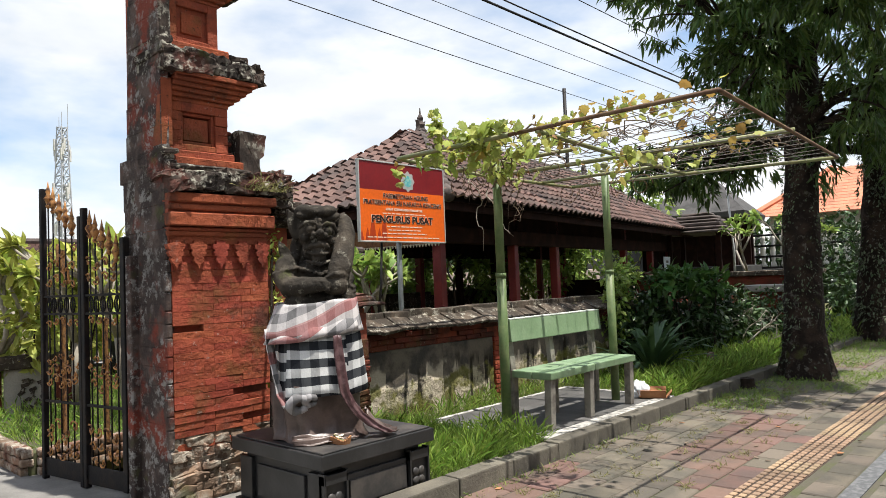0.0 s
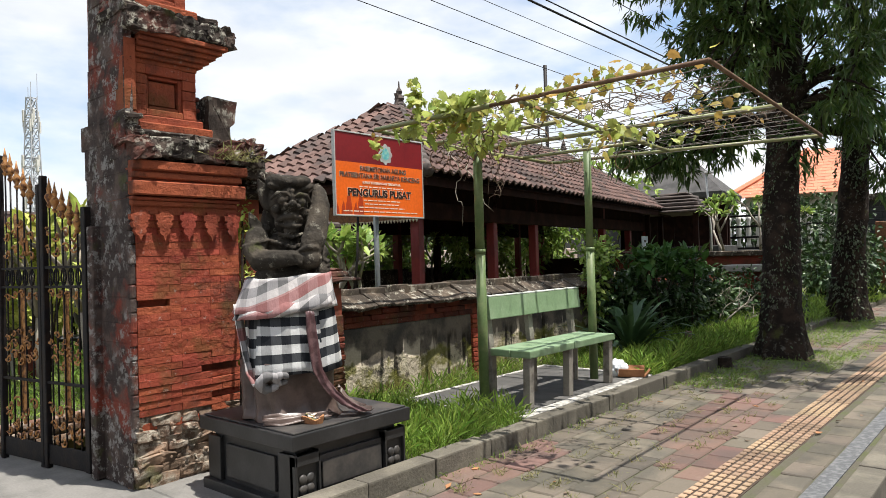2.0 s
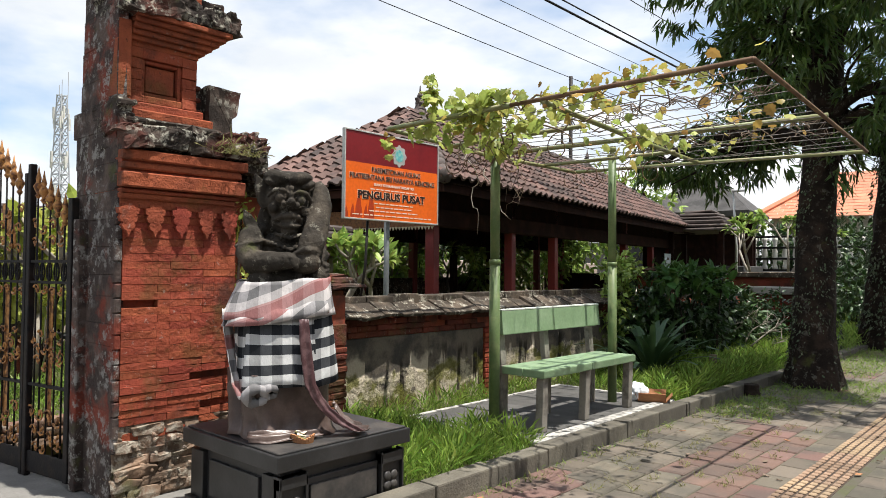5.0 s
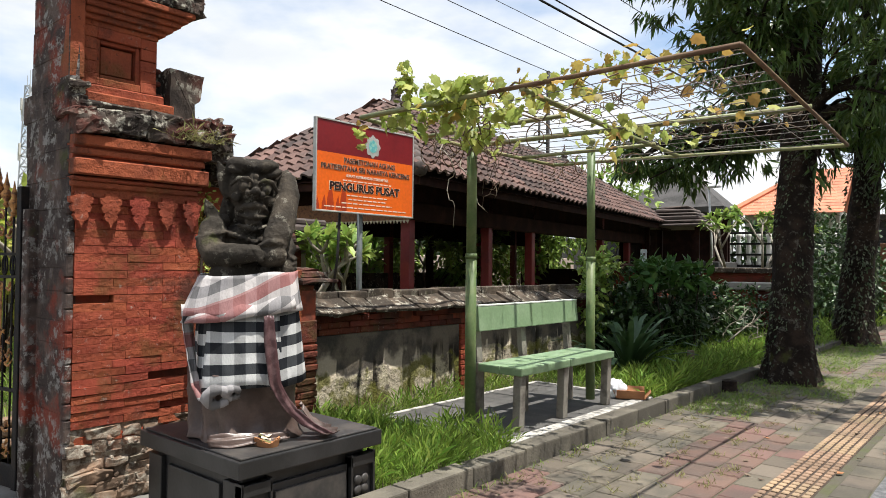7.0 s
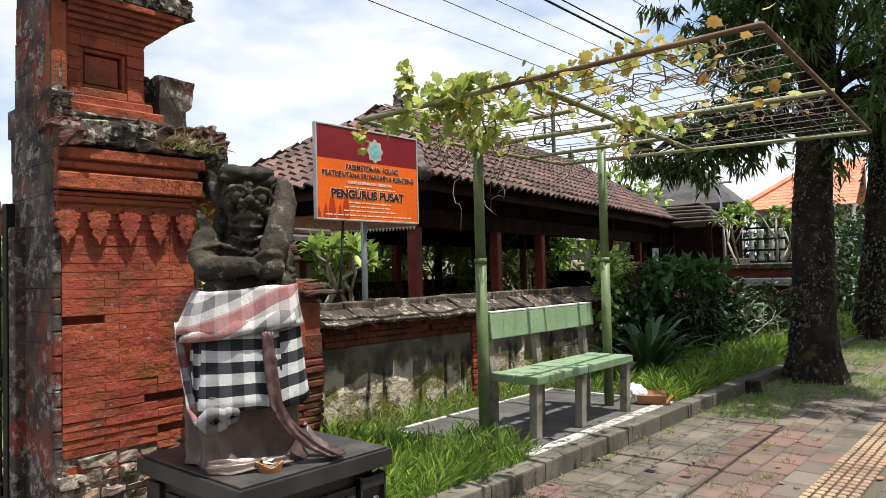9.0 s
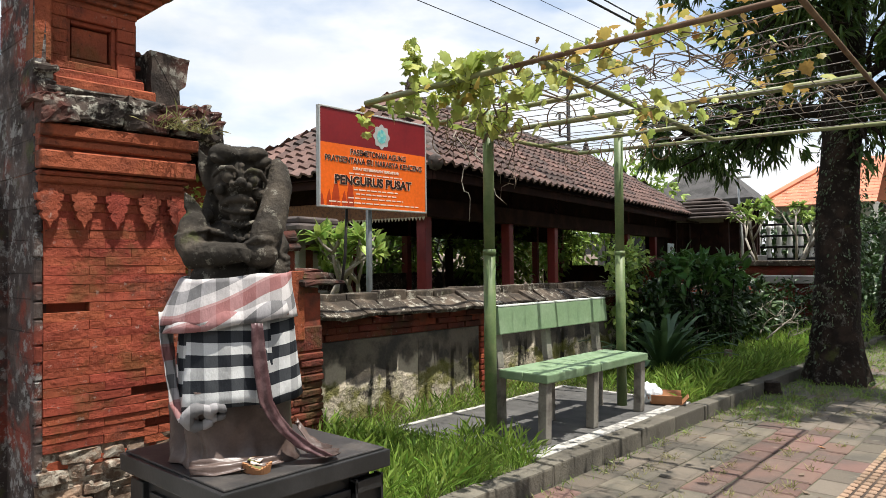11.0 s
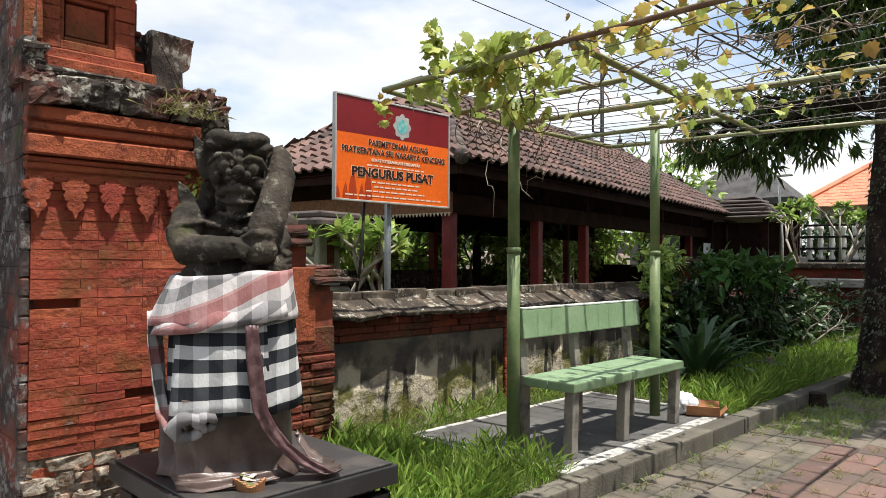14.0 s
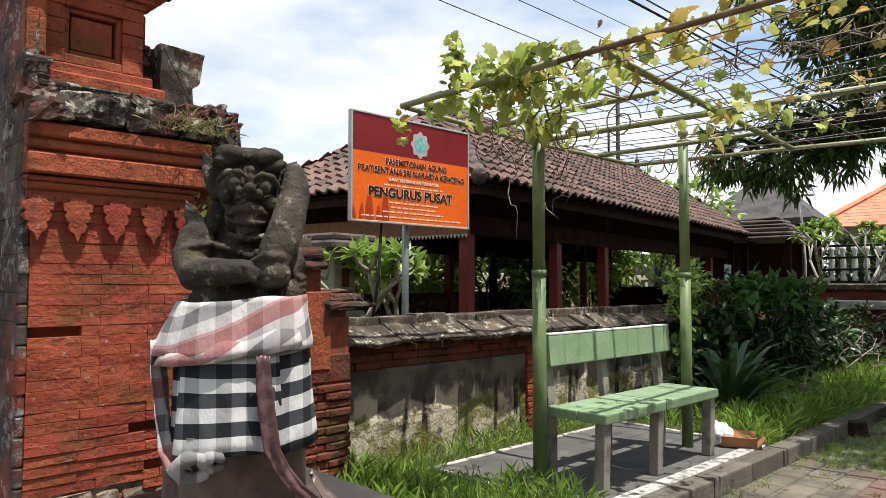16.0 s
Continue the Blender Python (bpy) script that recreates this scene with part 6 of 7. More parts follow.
part("roof_edge", bm, ORANGE_TILE, house, "orange hip ridge")
for x in (-3.0, -0.9):
    bm = bmesh.new()
    box(bm, x - 0.6, x + 0.6, -3.06, -2.98, 1.0, 2.6, 0.01)
    part("window", bm, BLACK_PLASTIC, house, "dark window")

bal = thing("balustrade", (-8.8, 28.7, 0), 8, "white balustrade with dark rails on a dark terrace", "balustrade")
for k in range(13):
    bm = bmesh.new()
    x = -1.6 + k * 0.36
    lathe(bm, [(0.1, 0), (0.1, 0.1), (0.06, 0.2), (0.11, 0.55), (0.06, 0.95), (0.1, 1.1), (0.1, 1.2)], (x, 0, 1.5), 8)
    part("baluster", bm, WHITE_WALL, bal, "", True)
for z in (1.42, 1.86, 2.28, 2.7):
    bm = bmesh.new()
    box(bm, -1.9, 3.2, -0.13, 0.13 if z < 1.5 else -0.10, z, z + 0.08, 0.01)
    part("rail", bm, IRON, bal)
bm = bmesh.new()
box(bm, -3, 5, -0.3, 1.2, 0, 1.42, 0.03)
part("terrace", bm, DARK_WALL, bal, "black stone terrace")

lp = thing("garden_lamp_post", (-7.55, 20.65, 0), 0, "white slim lamp post in the yard", "lamp post")
bm = bmesh.new()
tube(bm, [(0, 0, 0), (0.02, 0, 2.0), (-0.08, 0, 3.75)], [0.04, 0.036, 0.03], 8)
part("post", bm, ALU, lp, "", True)
bm = bmesh.new()
box(bm, -0.1, 0.28, -0.06, 0.06, 3.68, 3.74, 0.015)
part("lamp_head", bm, ALU, lp)

# stone walls in the yard behind the shrubs
wr = thing("wall_inner", (-5.5, 16, 0), label="dark brick yard wall with a pale stone ledge", category="wall", kind="structure")
for q, mt, lb in (((-9.0, -4.5, 17.0, 17.3, 0, 1.28), BRICK_DARK, "dark brick wall"), ((-9.2, -4.3, 16.9, 17.4, 1.28, 1.40), COPING, "stone ledge"), ((-5.0, -4.2, 14.5, 14.9, 0, 0.98), BRICK_DARK, "dark brick pier"), ((-5.1, -4.1, 14.4, 15.0, 0.98, 1.12), CONCRETE, "pale stone cap")):
    bm = bmesh.new()
    box(bm, *q, 0.015)
    part("block", bm, mt, wr, lb, False, True)
fw = thing("wall_far", (-2.9, 24.5, 0), label="black stone boundary wall down the street", category="wall", kind="structure")
bm = bmesh.new()
rg = random.Random(7)
for r in range(16):
    x = -4.7
    while x < -1.2:
        l = rg.uniform(0.3, 0.6)
        box(bm, x, min(x + l, -1.2) - 0.01, 24.3 + rg.uniform(-0.015, 0.015), 24.6, -0.1 + r * 0.18, -0.1 + r * 0.18 + 0.172, 0.008)
        x += l
part("stonework", bm, DARK_WALL, fw, "", False, True)
bm = bmesh.new()
for k in range(12):
    box(bm, -4.9 + k * 0.33, -4.6 + k * 0.33, 24.1, 24.8, 2.78 + 0.02 * (k % 2), 2.98, 0.02, 1, None, 0.02)
part("coping", bm, COPING, fw, "mossy coping", False, True)
bm = bmesh.new()
box(bm, -3.75, -2.9, 22.9, 22.98, 0, 2.1, 0.01)
lone("street_gate", bm, FRIEZE, "brown wooden gate in the far wall", "gate")

# ---- plants ----
NR = np.random.default_rng(7)
LANCE_V = [(0, 0, 0), (0.4, 0.105, 0.035), (0.4, -0.105, 0.035), (1, 0, -0.10), (0.42, 0, 0.0)]
LANCE_F = [(0, 2, 4), (0, 4, 1), (2, 3, 4), (4, 3, 1)]
BROAD_V = [(0, 0, 0), (0.28, 0.2, 0.05), (0.28, -0.2, 0.05), (0.68, 0.19, 0.02), (0.68, -0.19, 0.02), (1, 0, -0.12), (0.3, 0, 0), (0.7, 0, -0.03)]
BROAD_F = [(0, 2, 6), (0, 6, 1), (2, 4, 7), (2, 7, 6), (6, 7, 3), (6, 3, 1), (4, 5, 7), (7, 5, 3)]
BLADE_V = [(0, 0.012, 0), (0, -0.012, 0), (0.45, 0.010, 0.07), (0.45, -0.010, 0.07), (0.8, 0.0, 0.0), (1.0, 0.0, -0.14)]
BLADE_F = [(0, 1, 3), (0, 3, 2), (2, 3, 4), (2, 4, 5)]


def blob_points(blobs, n, shell=0.45):
    """Points in several ellipsoids, denser towards the skin."""
    vol = np.array([b[1][0] * b[1][1] * b[1][2] for b in blobs]) ** 0.7
    pick = NR.choice(len(blobs), n, p=vol / vol.sum())
    d = NR.normal(0, 1, (n, 3))
    d /= np.linalg.norm(d, axis=1, keepdims=True)
    r = NR.random(n) ** shell
    c = np.array([b[0] for b in blobs])[pick]
    s = np.array([b[1] for b in blobs])[pick]
    return c + d * s * r[:, None], d


def leaf_cloud(pts, out, per, length, droop, spread, jitter):
    """Tufts of leaves at pts that hang outwards and down."""
    n = len(pts)
    p = np.repeat(pts, per, 0) + NR.normal(0, jitter, (n * per, 3))
    d = np.repeat(out, per, 0) * 0.5 + NR.normal(0, spread, (n * per, 3))
    d[:, 2] -= droop
    s = NR.uniform(length[0], length[1], n * per)
    return frames(p, d, s, NR, 0.5)


def limb(b, p0, p1, r0, r1, bend, rg, n=7):
    p0, p1 = Vector(p0), Vector(p1)
    k = Vector((rg.uniform(-bend, bend), rg.uniform(-bend, bend), rg.uniform(0, bend)))
    pts = [p0.lerp(p1, i / n) + k * math.sin(math.pi * i / n) for i in range(n + 1)]
    tube(b, pts, [r0 + (r1 - r0) * i / n for i in range(n + 1)], 8)
    return pts


def street_tree(base, top, r, blobs, clumps, seed, ivy, label):
    rg = random.Random(seed)
    t = thing("street_tree", base, 0, label, "tree", "street trees")
    b = bmesh.new()
    loc = Vector(base)
    tp = Vector(top) - loc
    n, m = 26, 22
    rings = []
    for i in range(n + 1):
        f = i / n
        c = tp * f + Vector((0.04 * math.sin(4 * f + seed), 0.04 * math.sin(3 * f), 0)) * (f > 0)
        rr = r * (1.0 - 0.28 * f) + r * 0.42 * math.exp(-f * 13)
        ring = []
        for k in range(m):
            a = 2 * math.pi * k / m
            q = rr * (1 + 0.22 * math.exp(-f * 9) * math.cos(5 * a + seed) + 0.14 * noise.noise((math.cos(a) * 2, math.sin(a) * 2, f * 9 + seed)) + 0.12 * noise.noise((math.cos(a) * 5, math.sin(a) * 5, f * 22)))
            ring.append(b.verts.new((c.x + q * math.cos(a), c.y + q * math.sin(a), c.z - (0.08 if i == 0 else 0))))
        rings.append(ring)
    for q, w in zip(rings, rings[1:]):
        for k in range(m):
            b.faces.new((q[k], q[(k + 1) % m], w[(k + 1) % m], w[k]))
    b.faces.new(rings[-1])
    part("trunk", b, BARK, t, "dark rough trunk", True)
    for c, s in blobs:
        b = bmesh.new()
        e = Vector(c) - loc
        f0 = tp * (0.92 if c[2] > top[2] - 0.6 else 0.72)
        pts = limb(b, f0, e, r * 0.34, 0.03, 0.3, rg)
        for k in range(9):
            q = pts[rg.randint(3, 7)]
            w = e + Vector([rg.uniform(-0.9, 0.9) * s[j] for j in range(3)])
            limb(b, q, w, 0.03, 0.008, 0.15, rg, 4)
        part("limb", b, BARK, t, "", True)
    pts, out = blob_points(blobs, clumps, 0.5)
    mats = leaf_cloud(pts - np.array(base), out, 19, (0.14, 0.26), 0.5, 0.42, 0.045)
    v, f = scatter(LANCE_V, LANCE_F, mats)
    bulk("crown", v, f, LEAF_MANGO, t, "dense dark drooping leaves")
    if ivy:
        ca, ch = NR.random(70) * 2 * math.pi, NR.random(70) ** 0.9
        own = NR.integers(0, 70, ivy)
        a = ca[own] + NR.normal(0, 0.28, ivy)
        h = np.clip(ch[own] + NR.normal(0, 0.035, ivy), 0.01, 1.0)
        rr = r * (1.0 - 0.28 * h) + r * 0.42 * np.exp(-h * 13) + 0.025
        p = np.stack([tp.x * h + rr * np.cos(a), tp.y * h + rr * np.sin(a), tp.z * h], 1)
        d = np.stack([np.cos(a), np.sin(a), np.full(ivy, -1.2)], 1) + NR.normal(0, 0.5, (ivy, 3))
        v, f = scatter(BROAD_V, BROAD_F, frames(p, d, NR.uniform(0.025, 0.055 + 0.04 * (r > 0.27), ivy), NR, 0.6))
        bulk("ivy", v, f, IVY, t, "small climbing leaves on the bark")
    return t


street_tree((-2.78, 9.92, 0.0), (-2.62, 9.95, 4.3), 0.25, [
    ((-2.9, 9.7, 6.0), (2.3, 2.0, 1.7)), ((-4.1, 9.1, 5.5), (0.5, 0.6, 0.5)), ((-3.75, 10.2, 4.5), (0.5, 0.7, 0.45)),
    ((-5.0, 10.6, 3.1), (0.55, 0.7, 0.42)), ((-4.3, 10.8, 3.05), (0.6, 0.7, 0.5)), ((-3.7, 11.0, 3.2), (0.45, 0.7, 0.5)), ((-3.5, 10.4, 3.7), (0.4, 0.5, 0.6)), ((-1.75, 9.6, 3.6), (0.5, 0.6, 0.7)), ((-1.5, 9.2, 5.2), (1.4, 1.3, 1.2)), ((-2.9, 9.3, 4.3), (0.7, 0.6, 0.8)), ((-1.9, 10.6, 3.3), (0.35, 0.5, 0.5)), ((-2.4, 9.65, 2.75), (0.16, 0.2, 0.45)), ((-2.25, 10.0, 3.3), (0.3, 0.4, 0.5))], 1150, 3, 1300,
    "large mango tree with an ivy-spotted dark trunk by the kerb")
street_tree((-3.05, 15.3, 0.0), (-2.75, 15.3, 5.0), 0.29, [
    ((-3.0, 15.2, 7.0), (2.8, 2.2, 2.0)), ((-4.6, 15.0, 5.0), (1.2, 1.2, 0.9)), ((-5.4, 14.6, 4.1), (0.9, 0.9, 0.5)), ((-1.9, 14.6, 5.2), (1.2, 1.2, 1.1)), ((-1.6, 14.6, 3.7), (0.5, 0.6, 0.7)), ((-2.15, 14.8, 3.1), (0.4, 0.5, 0.9)), ((-3.3, 14.8, 4.2), (0.7, 0.6, 0.7))], 900, 5, 2200,
    "tall street tree with a trunk wrapped in ivy")


def shrub(name, blobs, n, per, mat, size, label, droop=0.25, tmpl=(BROAD_V, BROAD_F), spread=0.5, jitter=0.05, stems=10, base=None, category="shrub"):
    c0 = base or (blobs[0][0][0], blobs[0][0][1], 0.06)
    t = thing(name, c0, 0, label, category)
    rg = random.Random(n)
    for k in range(stems):
        b = bmesh.new()
        c, s = blobs[k % len(blobs)]
        q = Vector(c) + Vector([rg.uniform(-0.5, 0.5) * s[j] for j in range(3)]) - Vector(c0)
        limb(b, (rg.uniform(-0.2, 0.2) + (q.x * 0.6), q.y * 0.6 + rg.uniform(-0.2, 0.2), 0), q, 0.018, 0.006, 0.1, rg, 5)
        part("stem", b, BARK, t, "", True)
    pts, out = blob_points(blobs, n)
    pts[:, 2] = np.maximum(pts[:, 2], 0.12)
    v, f = scatter(*tmpl, leaf_cloud(pts - np.array(c0), out, per, size, droop, spread, jitter))
    bulk("foliage", v, f, mat, t, "dense leaves")
    return t


shrub("shrub", [((-4.7, 9.3, 0.75), (0.4, 0.7, 0.62)), ((-4.5, 10.4, 0.72), (0.5, 0.9, 0.7)), ((-4.45, 11.6, 0.65), (0.45, 0.8, 0.6))], 800, 5, LEAF_DARK, (0.08, 0.17), "dense dark green shrub growing over the wall", stems=24)
shrub("shrub", [((-4.35, 9.6, 1.32), (0.35, 0.5, 0.14)), ((-4.2, 10.3, 1.28), (0.3, 0.4, 0.14))], 80, 5, LEAF_BROAD, (0.12, 0.22), "broad-leaved bright green plant above the shrub", 0.05, stems=6, base=(-4.4, 9.9, 0.06))
shrub("shrub", [((-4.85, 8.8, 1.0), (0.15, 0.35, 0.55)), ((-4.9, 9.0, 1.4), (0.2, 0.4, 0.2))], 170, 4, LEAF_FRANGI, (0.07, 0.14), "light green climbing plant at the wall end", stems=6, base=(-4.85, 8.85, 0.06))
shrub("shrub", [((-4.3, 12.7, 0.55), (0.4, 0.7, 0.5)), ((-4.4, 13.9, 0.6), (0.4, 0.7, 0.5))], 260, 5, LEAF_DARK, (0.06, 0.13), "low tangled dark bush", stems=16)
shrub("shrub", [((-4.6, 21.5, 1.6), (1.2, 1.2, 1.4)), ((-4.2, 22.8, 1.0), (0.7, 0.6, 0.9))], 420, 5, LEAF_DARK, (0.1, 0.22), "dark leafy bush in front of the far wall", stems=12)
shrub("shrub", [((-3.9, 17.5, 0.9), (0.7, 1.4, 0.9)), ((-3.6, 19.5, 0.9), (0.8, 1.2, 0.9))], 300, 5, LEAF_DARK, (0.1, 0.22), "dark leafy bush by the street", stems=12)

shrub("shrub", [((-10.2, 33.0, 2.2), (1.8, 1.0, 1.5)), ((-7.6, 33.5, 2.3), (1.6, 1.0, 1.4)), ((-5.6, 33.5, 2.2), (1.2, 1.0, 1.4))], 520, 5, LEAF_DARK, (0.2, 0.42), "dark trees below the orange roof", stems=10, category="hedge")

# dry branches
dry = thing("dry_branches", (-3.95, 11.7, 0.06), 0, "bare grey fallen branches in the bed", "branch")
rg = random.Random(21)
for k in range(9):
    b = bmesh.new()
    p = Vector((rg.uniform(-0.5, 0.1), rg.uniform(-0.9, 0.9), rg.uniform(0.05, 0.5)))
    q = p + Vector((rg.uniform(0.1, 0.5), rg.uniform(-0.8, 0.9), rg.uniform(0.05, 0.35)))
    pts = limb(b, p, q, 0.014, 0.005, 0.1, rg, 6)
    for j in range(4):
        limb(b, pts[rg.randint(2, 5)], q + Vector((rg.uniform(-0.2, 0.2), rg.uniform(-0.3, 0.3), rg.uniform(-0.05, 0.25))), 0.006, 0.003, 0.05, rg, 4)
    part("branch", b, PALEBARK, dry, "", True)
bm = bmesh.new()
lathe(bm, [(0.05, 0), (0.048, 0.15), (0.045, 0.30)], (-3.72, 9.15, 0.07), 10)
lone("wooden_stake", bm, TWIG, "short wooden stake in the grass", "stake")
bm = bmesh.new()
lathe(bm, [(0.11, 0), (0.09, 0.06), (0.088, 0.12), (0.07, 0.125)], (-3.12, 8.72, 0), 12)
lone("tree_stump", bm, BARK, "small dark stump at the kerb", "stump")

# strap-leaved plant
strap = thing("spider_lily", (-4.05, 8.15, 0.07), 0, "dark strap-leaved lily clump beside the bench", "plant")
rg = random.Random(9)
for k in range(46):
    b = bmesh.new()
    a = rg.uniform(0, 2 * math.pi)
    l = rg.uniform(0.75, 1.1)
    e = rg.uniform(0.75, 1.4)
    pts = []
    x = z = 0.0
    for i in range(8):
        th = e - (i / 7) ** 1.6 * rg.uniform(0.9, 1.5)
        pts.append((x, z))
        x += l / 7 * math.cos(th)
        z += l / 7 * math.sin(th)
    prev = None
    for i, (x, z) in enumerate(pts):
        w = 0.034 * math.sin(math.pi * (0.16 + 0.84 * (1 - i / 7)) ) + 0.003
        row = [b.verts.new((x * math.cos(a) - s * w * math.sin(a), x * math.sin(a) + s * w * math.cos(a), z + abs(s) * 0.008)) for s in (-1, 0, 1)]
        if prev:
            b.faces.new((prev[0], prev[1], row[1], row[0]))
            b.faces.new((prev[1], prev[2], row[2], row[1]))
        prev = row
    part("strap_leaf", b, AGAVE, strap, "", True)


def frangipani(base, h, seed, n, label, mat=LEAF_FRANGI, size=(0.13, 0.25), spreadx=1.0):
    rg = random.Random(seed)
    t = thing("frangipani", base, 0, label, "small tree")
    tips = []

    def grow(p, d, l, r, k):
        q = p + d * l
        b = bmesh.new()
        tube(b, [p - d * r * 0.4, p.lerp(q, 0.5) + Vector((rg.uniform(-0.03, 0.03), rg.uniform(-0.03, 0.03), 0)), q], [r, r * 0.88, r * 0.76], 7)
        part("branch", b, PALEBARK, t, "", True)
        if k == 0:
            tips.append((q, d))
            return
        for j in range(rg.choice((2, 3))):
            a = rg.uniform(0, 2 * math.pi)
            grow(q, (d + Vector((math.cos(a) * spreadx, math.sin(a) * spreadx, rg.uniform(0.0, 0.5))) * 0.75).normalized(), l * rg.uniform(0.6, 0.8), r * 0.72, k - 1)
    grow(Vector((0, 0, 0)), Vector((rg.uniform(-0.2, 0.2), rg.uniform(-0.2, 0.2), 1)).normalized(), h * 0.38, 0.05, 3)
    ps, ds = np.array([x[0] for x in tips]), np.array([x[1] for x in tips])
    k = len(ps) * n
    d = np.repeat(ds, n, 0) * 0.5 + NR.normal(0, 0.7, (k, 3))
    p = np.repeat(ps, n, 0)
    v, f = scatter(BROAD_V, BROAD_F, frames(p, d, NR.uniform(size[0], size[1], k), NR, 0.3))
    bulk("leaves", v, f, mat, t, "rosettes of long leaves")
    return t


FL = "frangipani with pale forked stems and leaf rosettes"
for p, h, s, n in (((-7.3, 6.0, 0.06), 1.9, 1, 8), ((-7.9, 6.9, 0.06), 1.8, 2, 8), ((-12.5, 9.4, 0.06), 2.2, 3, 9), ((-12.3, 11.6, 0.06), 2.3, 14, 9), ((-12.7, 14.6, 0.06), 2.4, 4, 9), ((-11.8, 13.0, 0.06), 2.2, 5, 9), ((-13.0, 15.5, 0.06), 2.4, 6, 9), ((-6.4, 18.9, 0.06), 3.2, 7, 14), ((-5.8, 19.6, 0.06), 3.0, 8, 14), ((-5.4, 18.2, 0.06), 2.6, 21, 12), ((-7.6, 14.8, 0.06), 1.5, 9, 8)):
    frangipani(p, h, s, n + 5, FL)
for p, h, s, n in (((-8.6, 3.0, 0.16), 2.0, 10, 12), ((-9.9, 3.5, 0.06), 2.2, 11, 12), ((-9.3, 2.35, 0.06), 1.9, 12, 12), ((-10.8, 4.6, 0.06), 2.3, 13, 12), ((-7.7, 3.2, 0.16), 2.3, 15, 10), ((-11.5, 3.2, 0.06), 2.3, 16, 12), ((-12.5, 5.0, 0.06), 2.4, 17, 12)):
    frangipani(p, h, s, n, "yellow-green leafy shrub with bare grey stems behind the gate", LEAF_YELLOW, (0.14, 0.26))
shrub("shrub", [((-9.4, 2.75, 1.2), (0.7, 0.45, 0.65)), ((-10.6, 3.6, 1.2), (0.7, 0.6, 0.7)), ((-8.6, 3.1, 1.5), (0.5, 0.35, 0.4))], 330, 5, LEAF_YELLOW, (0.10, 0.22), "bushy yellow-green shrub behind the gate", stems=14, base=(-9.6, 3.0, 0.1))
shrub("shrub", [((-11.2, 5.0, 1.7), (0.8, 0.7, 0.6)), ((-12.6, 4.6, 1.3), (0.9, 0.8, 0.8))], 300, 5, LEAF_FRANGI, (0.12, 0.26), "green leafy shrub in the yard", stems=10, base=(-11.8, 4.9, 0.1))
shrub("shrub", [((-12.5, 12.0, 1.3), (0.9, 1.2, 1.0)), ((-11.6, 14.2, 1.2), (0.8, 1.0, 0.9)), ((-10.2, 6.6, 1.1), (0.8, 0.6, 0.7))], 420, 5, LEAF_FRANGI, (0.14, 0.3), "leafy green garden plants behind the pavilion", stems=14, base=(-12, 11.5, 0.1))
shrub("shrub", [((-17, 5.0, 1.2), (1.2, 2.2, 1.1)), ((-18, 8.0, 1.3), (1.2, 2.4, 1.2))], 520, 5, LEAF_YELLOW, (0.12, 0.25), "yellow-green hedge across the yard", stems=10)
shrub("shrub", [((-14.5, 22.5, 3.2), (2.6, 2.6, 2.4)), ((-11.8, 23.0, 3.4), (1.5, 1.5, 1.6))], 900, 5, LEAF_FRANGI, (0.18, 0.34), "green leafy tree behind the pavilion roof", stems=12, category="tree")
shrub("shrub", [((-9.3, 6.6, 0.5), (1.0, 0.8, 0.5)), ((-7.0, 5.2, 0.45), (0.6, 0.7, 0.5))], 260, 5, LEAF_DARK, (0.1, 0.2), "dark green garden shrub behind the wall", stems=10)
shrub("shrub", [((-16, 13, 1.3), (1.4, 3.2, 1.3)), ((-16.5, 19, 1.3), (1.5, 3.0, 1.3))], 700, 5, LEAF_DARK, (0.15, 0.3), "dark hedge beyond the pavilion", stems=10)

shrub("shrub", [((-9.0, 5.6, 0.95), (0.9, 0.5, 0.8)), ((-10.6, 5.9, 1.05), (0.9, 0.6, 0.9)), ((-7.9, 5.3, 0.8), (0.6, 0.5, 0.6))], 520, 5, LEAF_FRANGI, (0.12, 0.26), "green garden shrubs behind the low wall", stems=14, base=(-9.3, 5.6, 0.1))
shrub("shrub", [((-13.2, 10.4, 1.8), (1.1, 1.4, 1.4)), ((-13.8, 13.4, 1.9), (1.1, 1.5, 1.5)), ((-13.0, 8.2, 1.6), (1.0, 1.0, 1.2)), ((-12.9, 16.6, 1.9), (0.9, 1.4, 1.4)), ((-13.2, 19.8, 2.0), (0.9, 1.4, 1.5))], 1500, 5, LEAF_FRANGI, (0.14, 0.3), "sunlit leafy plants beyond the open pavilion", stems=14, base=(-13.3, 10.6, 0.1))

# stone shrine pillar in the garden behind the sign
gs = thing("garden_shrine", (-8.4, 6.5, 0.06), 10, "grey stone garden shrine with a small roof", "shrine")
bm = bmesh.new()
box(bm, -0.3, 0.3, -0.3, 0.3, 0, 1.0, 0.03)
box(bm, -0.2, 0.2, -0.2, 0.2, 1.0, 1.75, 0.02)
part("column", bm, CONCRETE, gs)
bm = bmesh.new()
box(bm, 0.2, 0.215, -0.06, 0.06, 1.3, 1.6)
part("niche", bm, BRICK_DARK, gs, "dark red niche")
bm = bmesh.new()
box(bm, -0.55, 0.55, -0.55, 0.55, 1.75, 1.86, 0.03)
box(bm, -0.4, 0.4, -0.4, 0.4, 1.86, 1.96, 0.03)
part("roof", bm, RIDGE, gs, "dark layered roof")


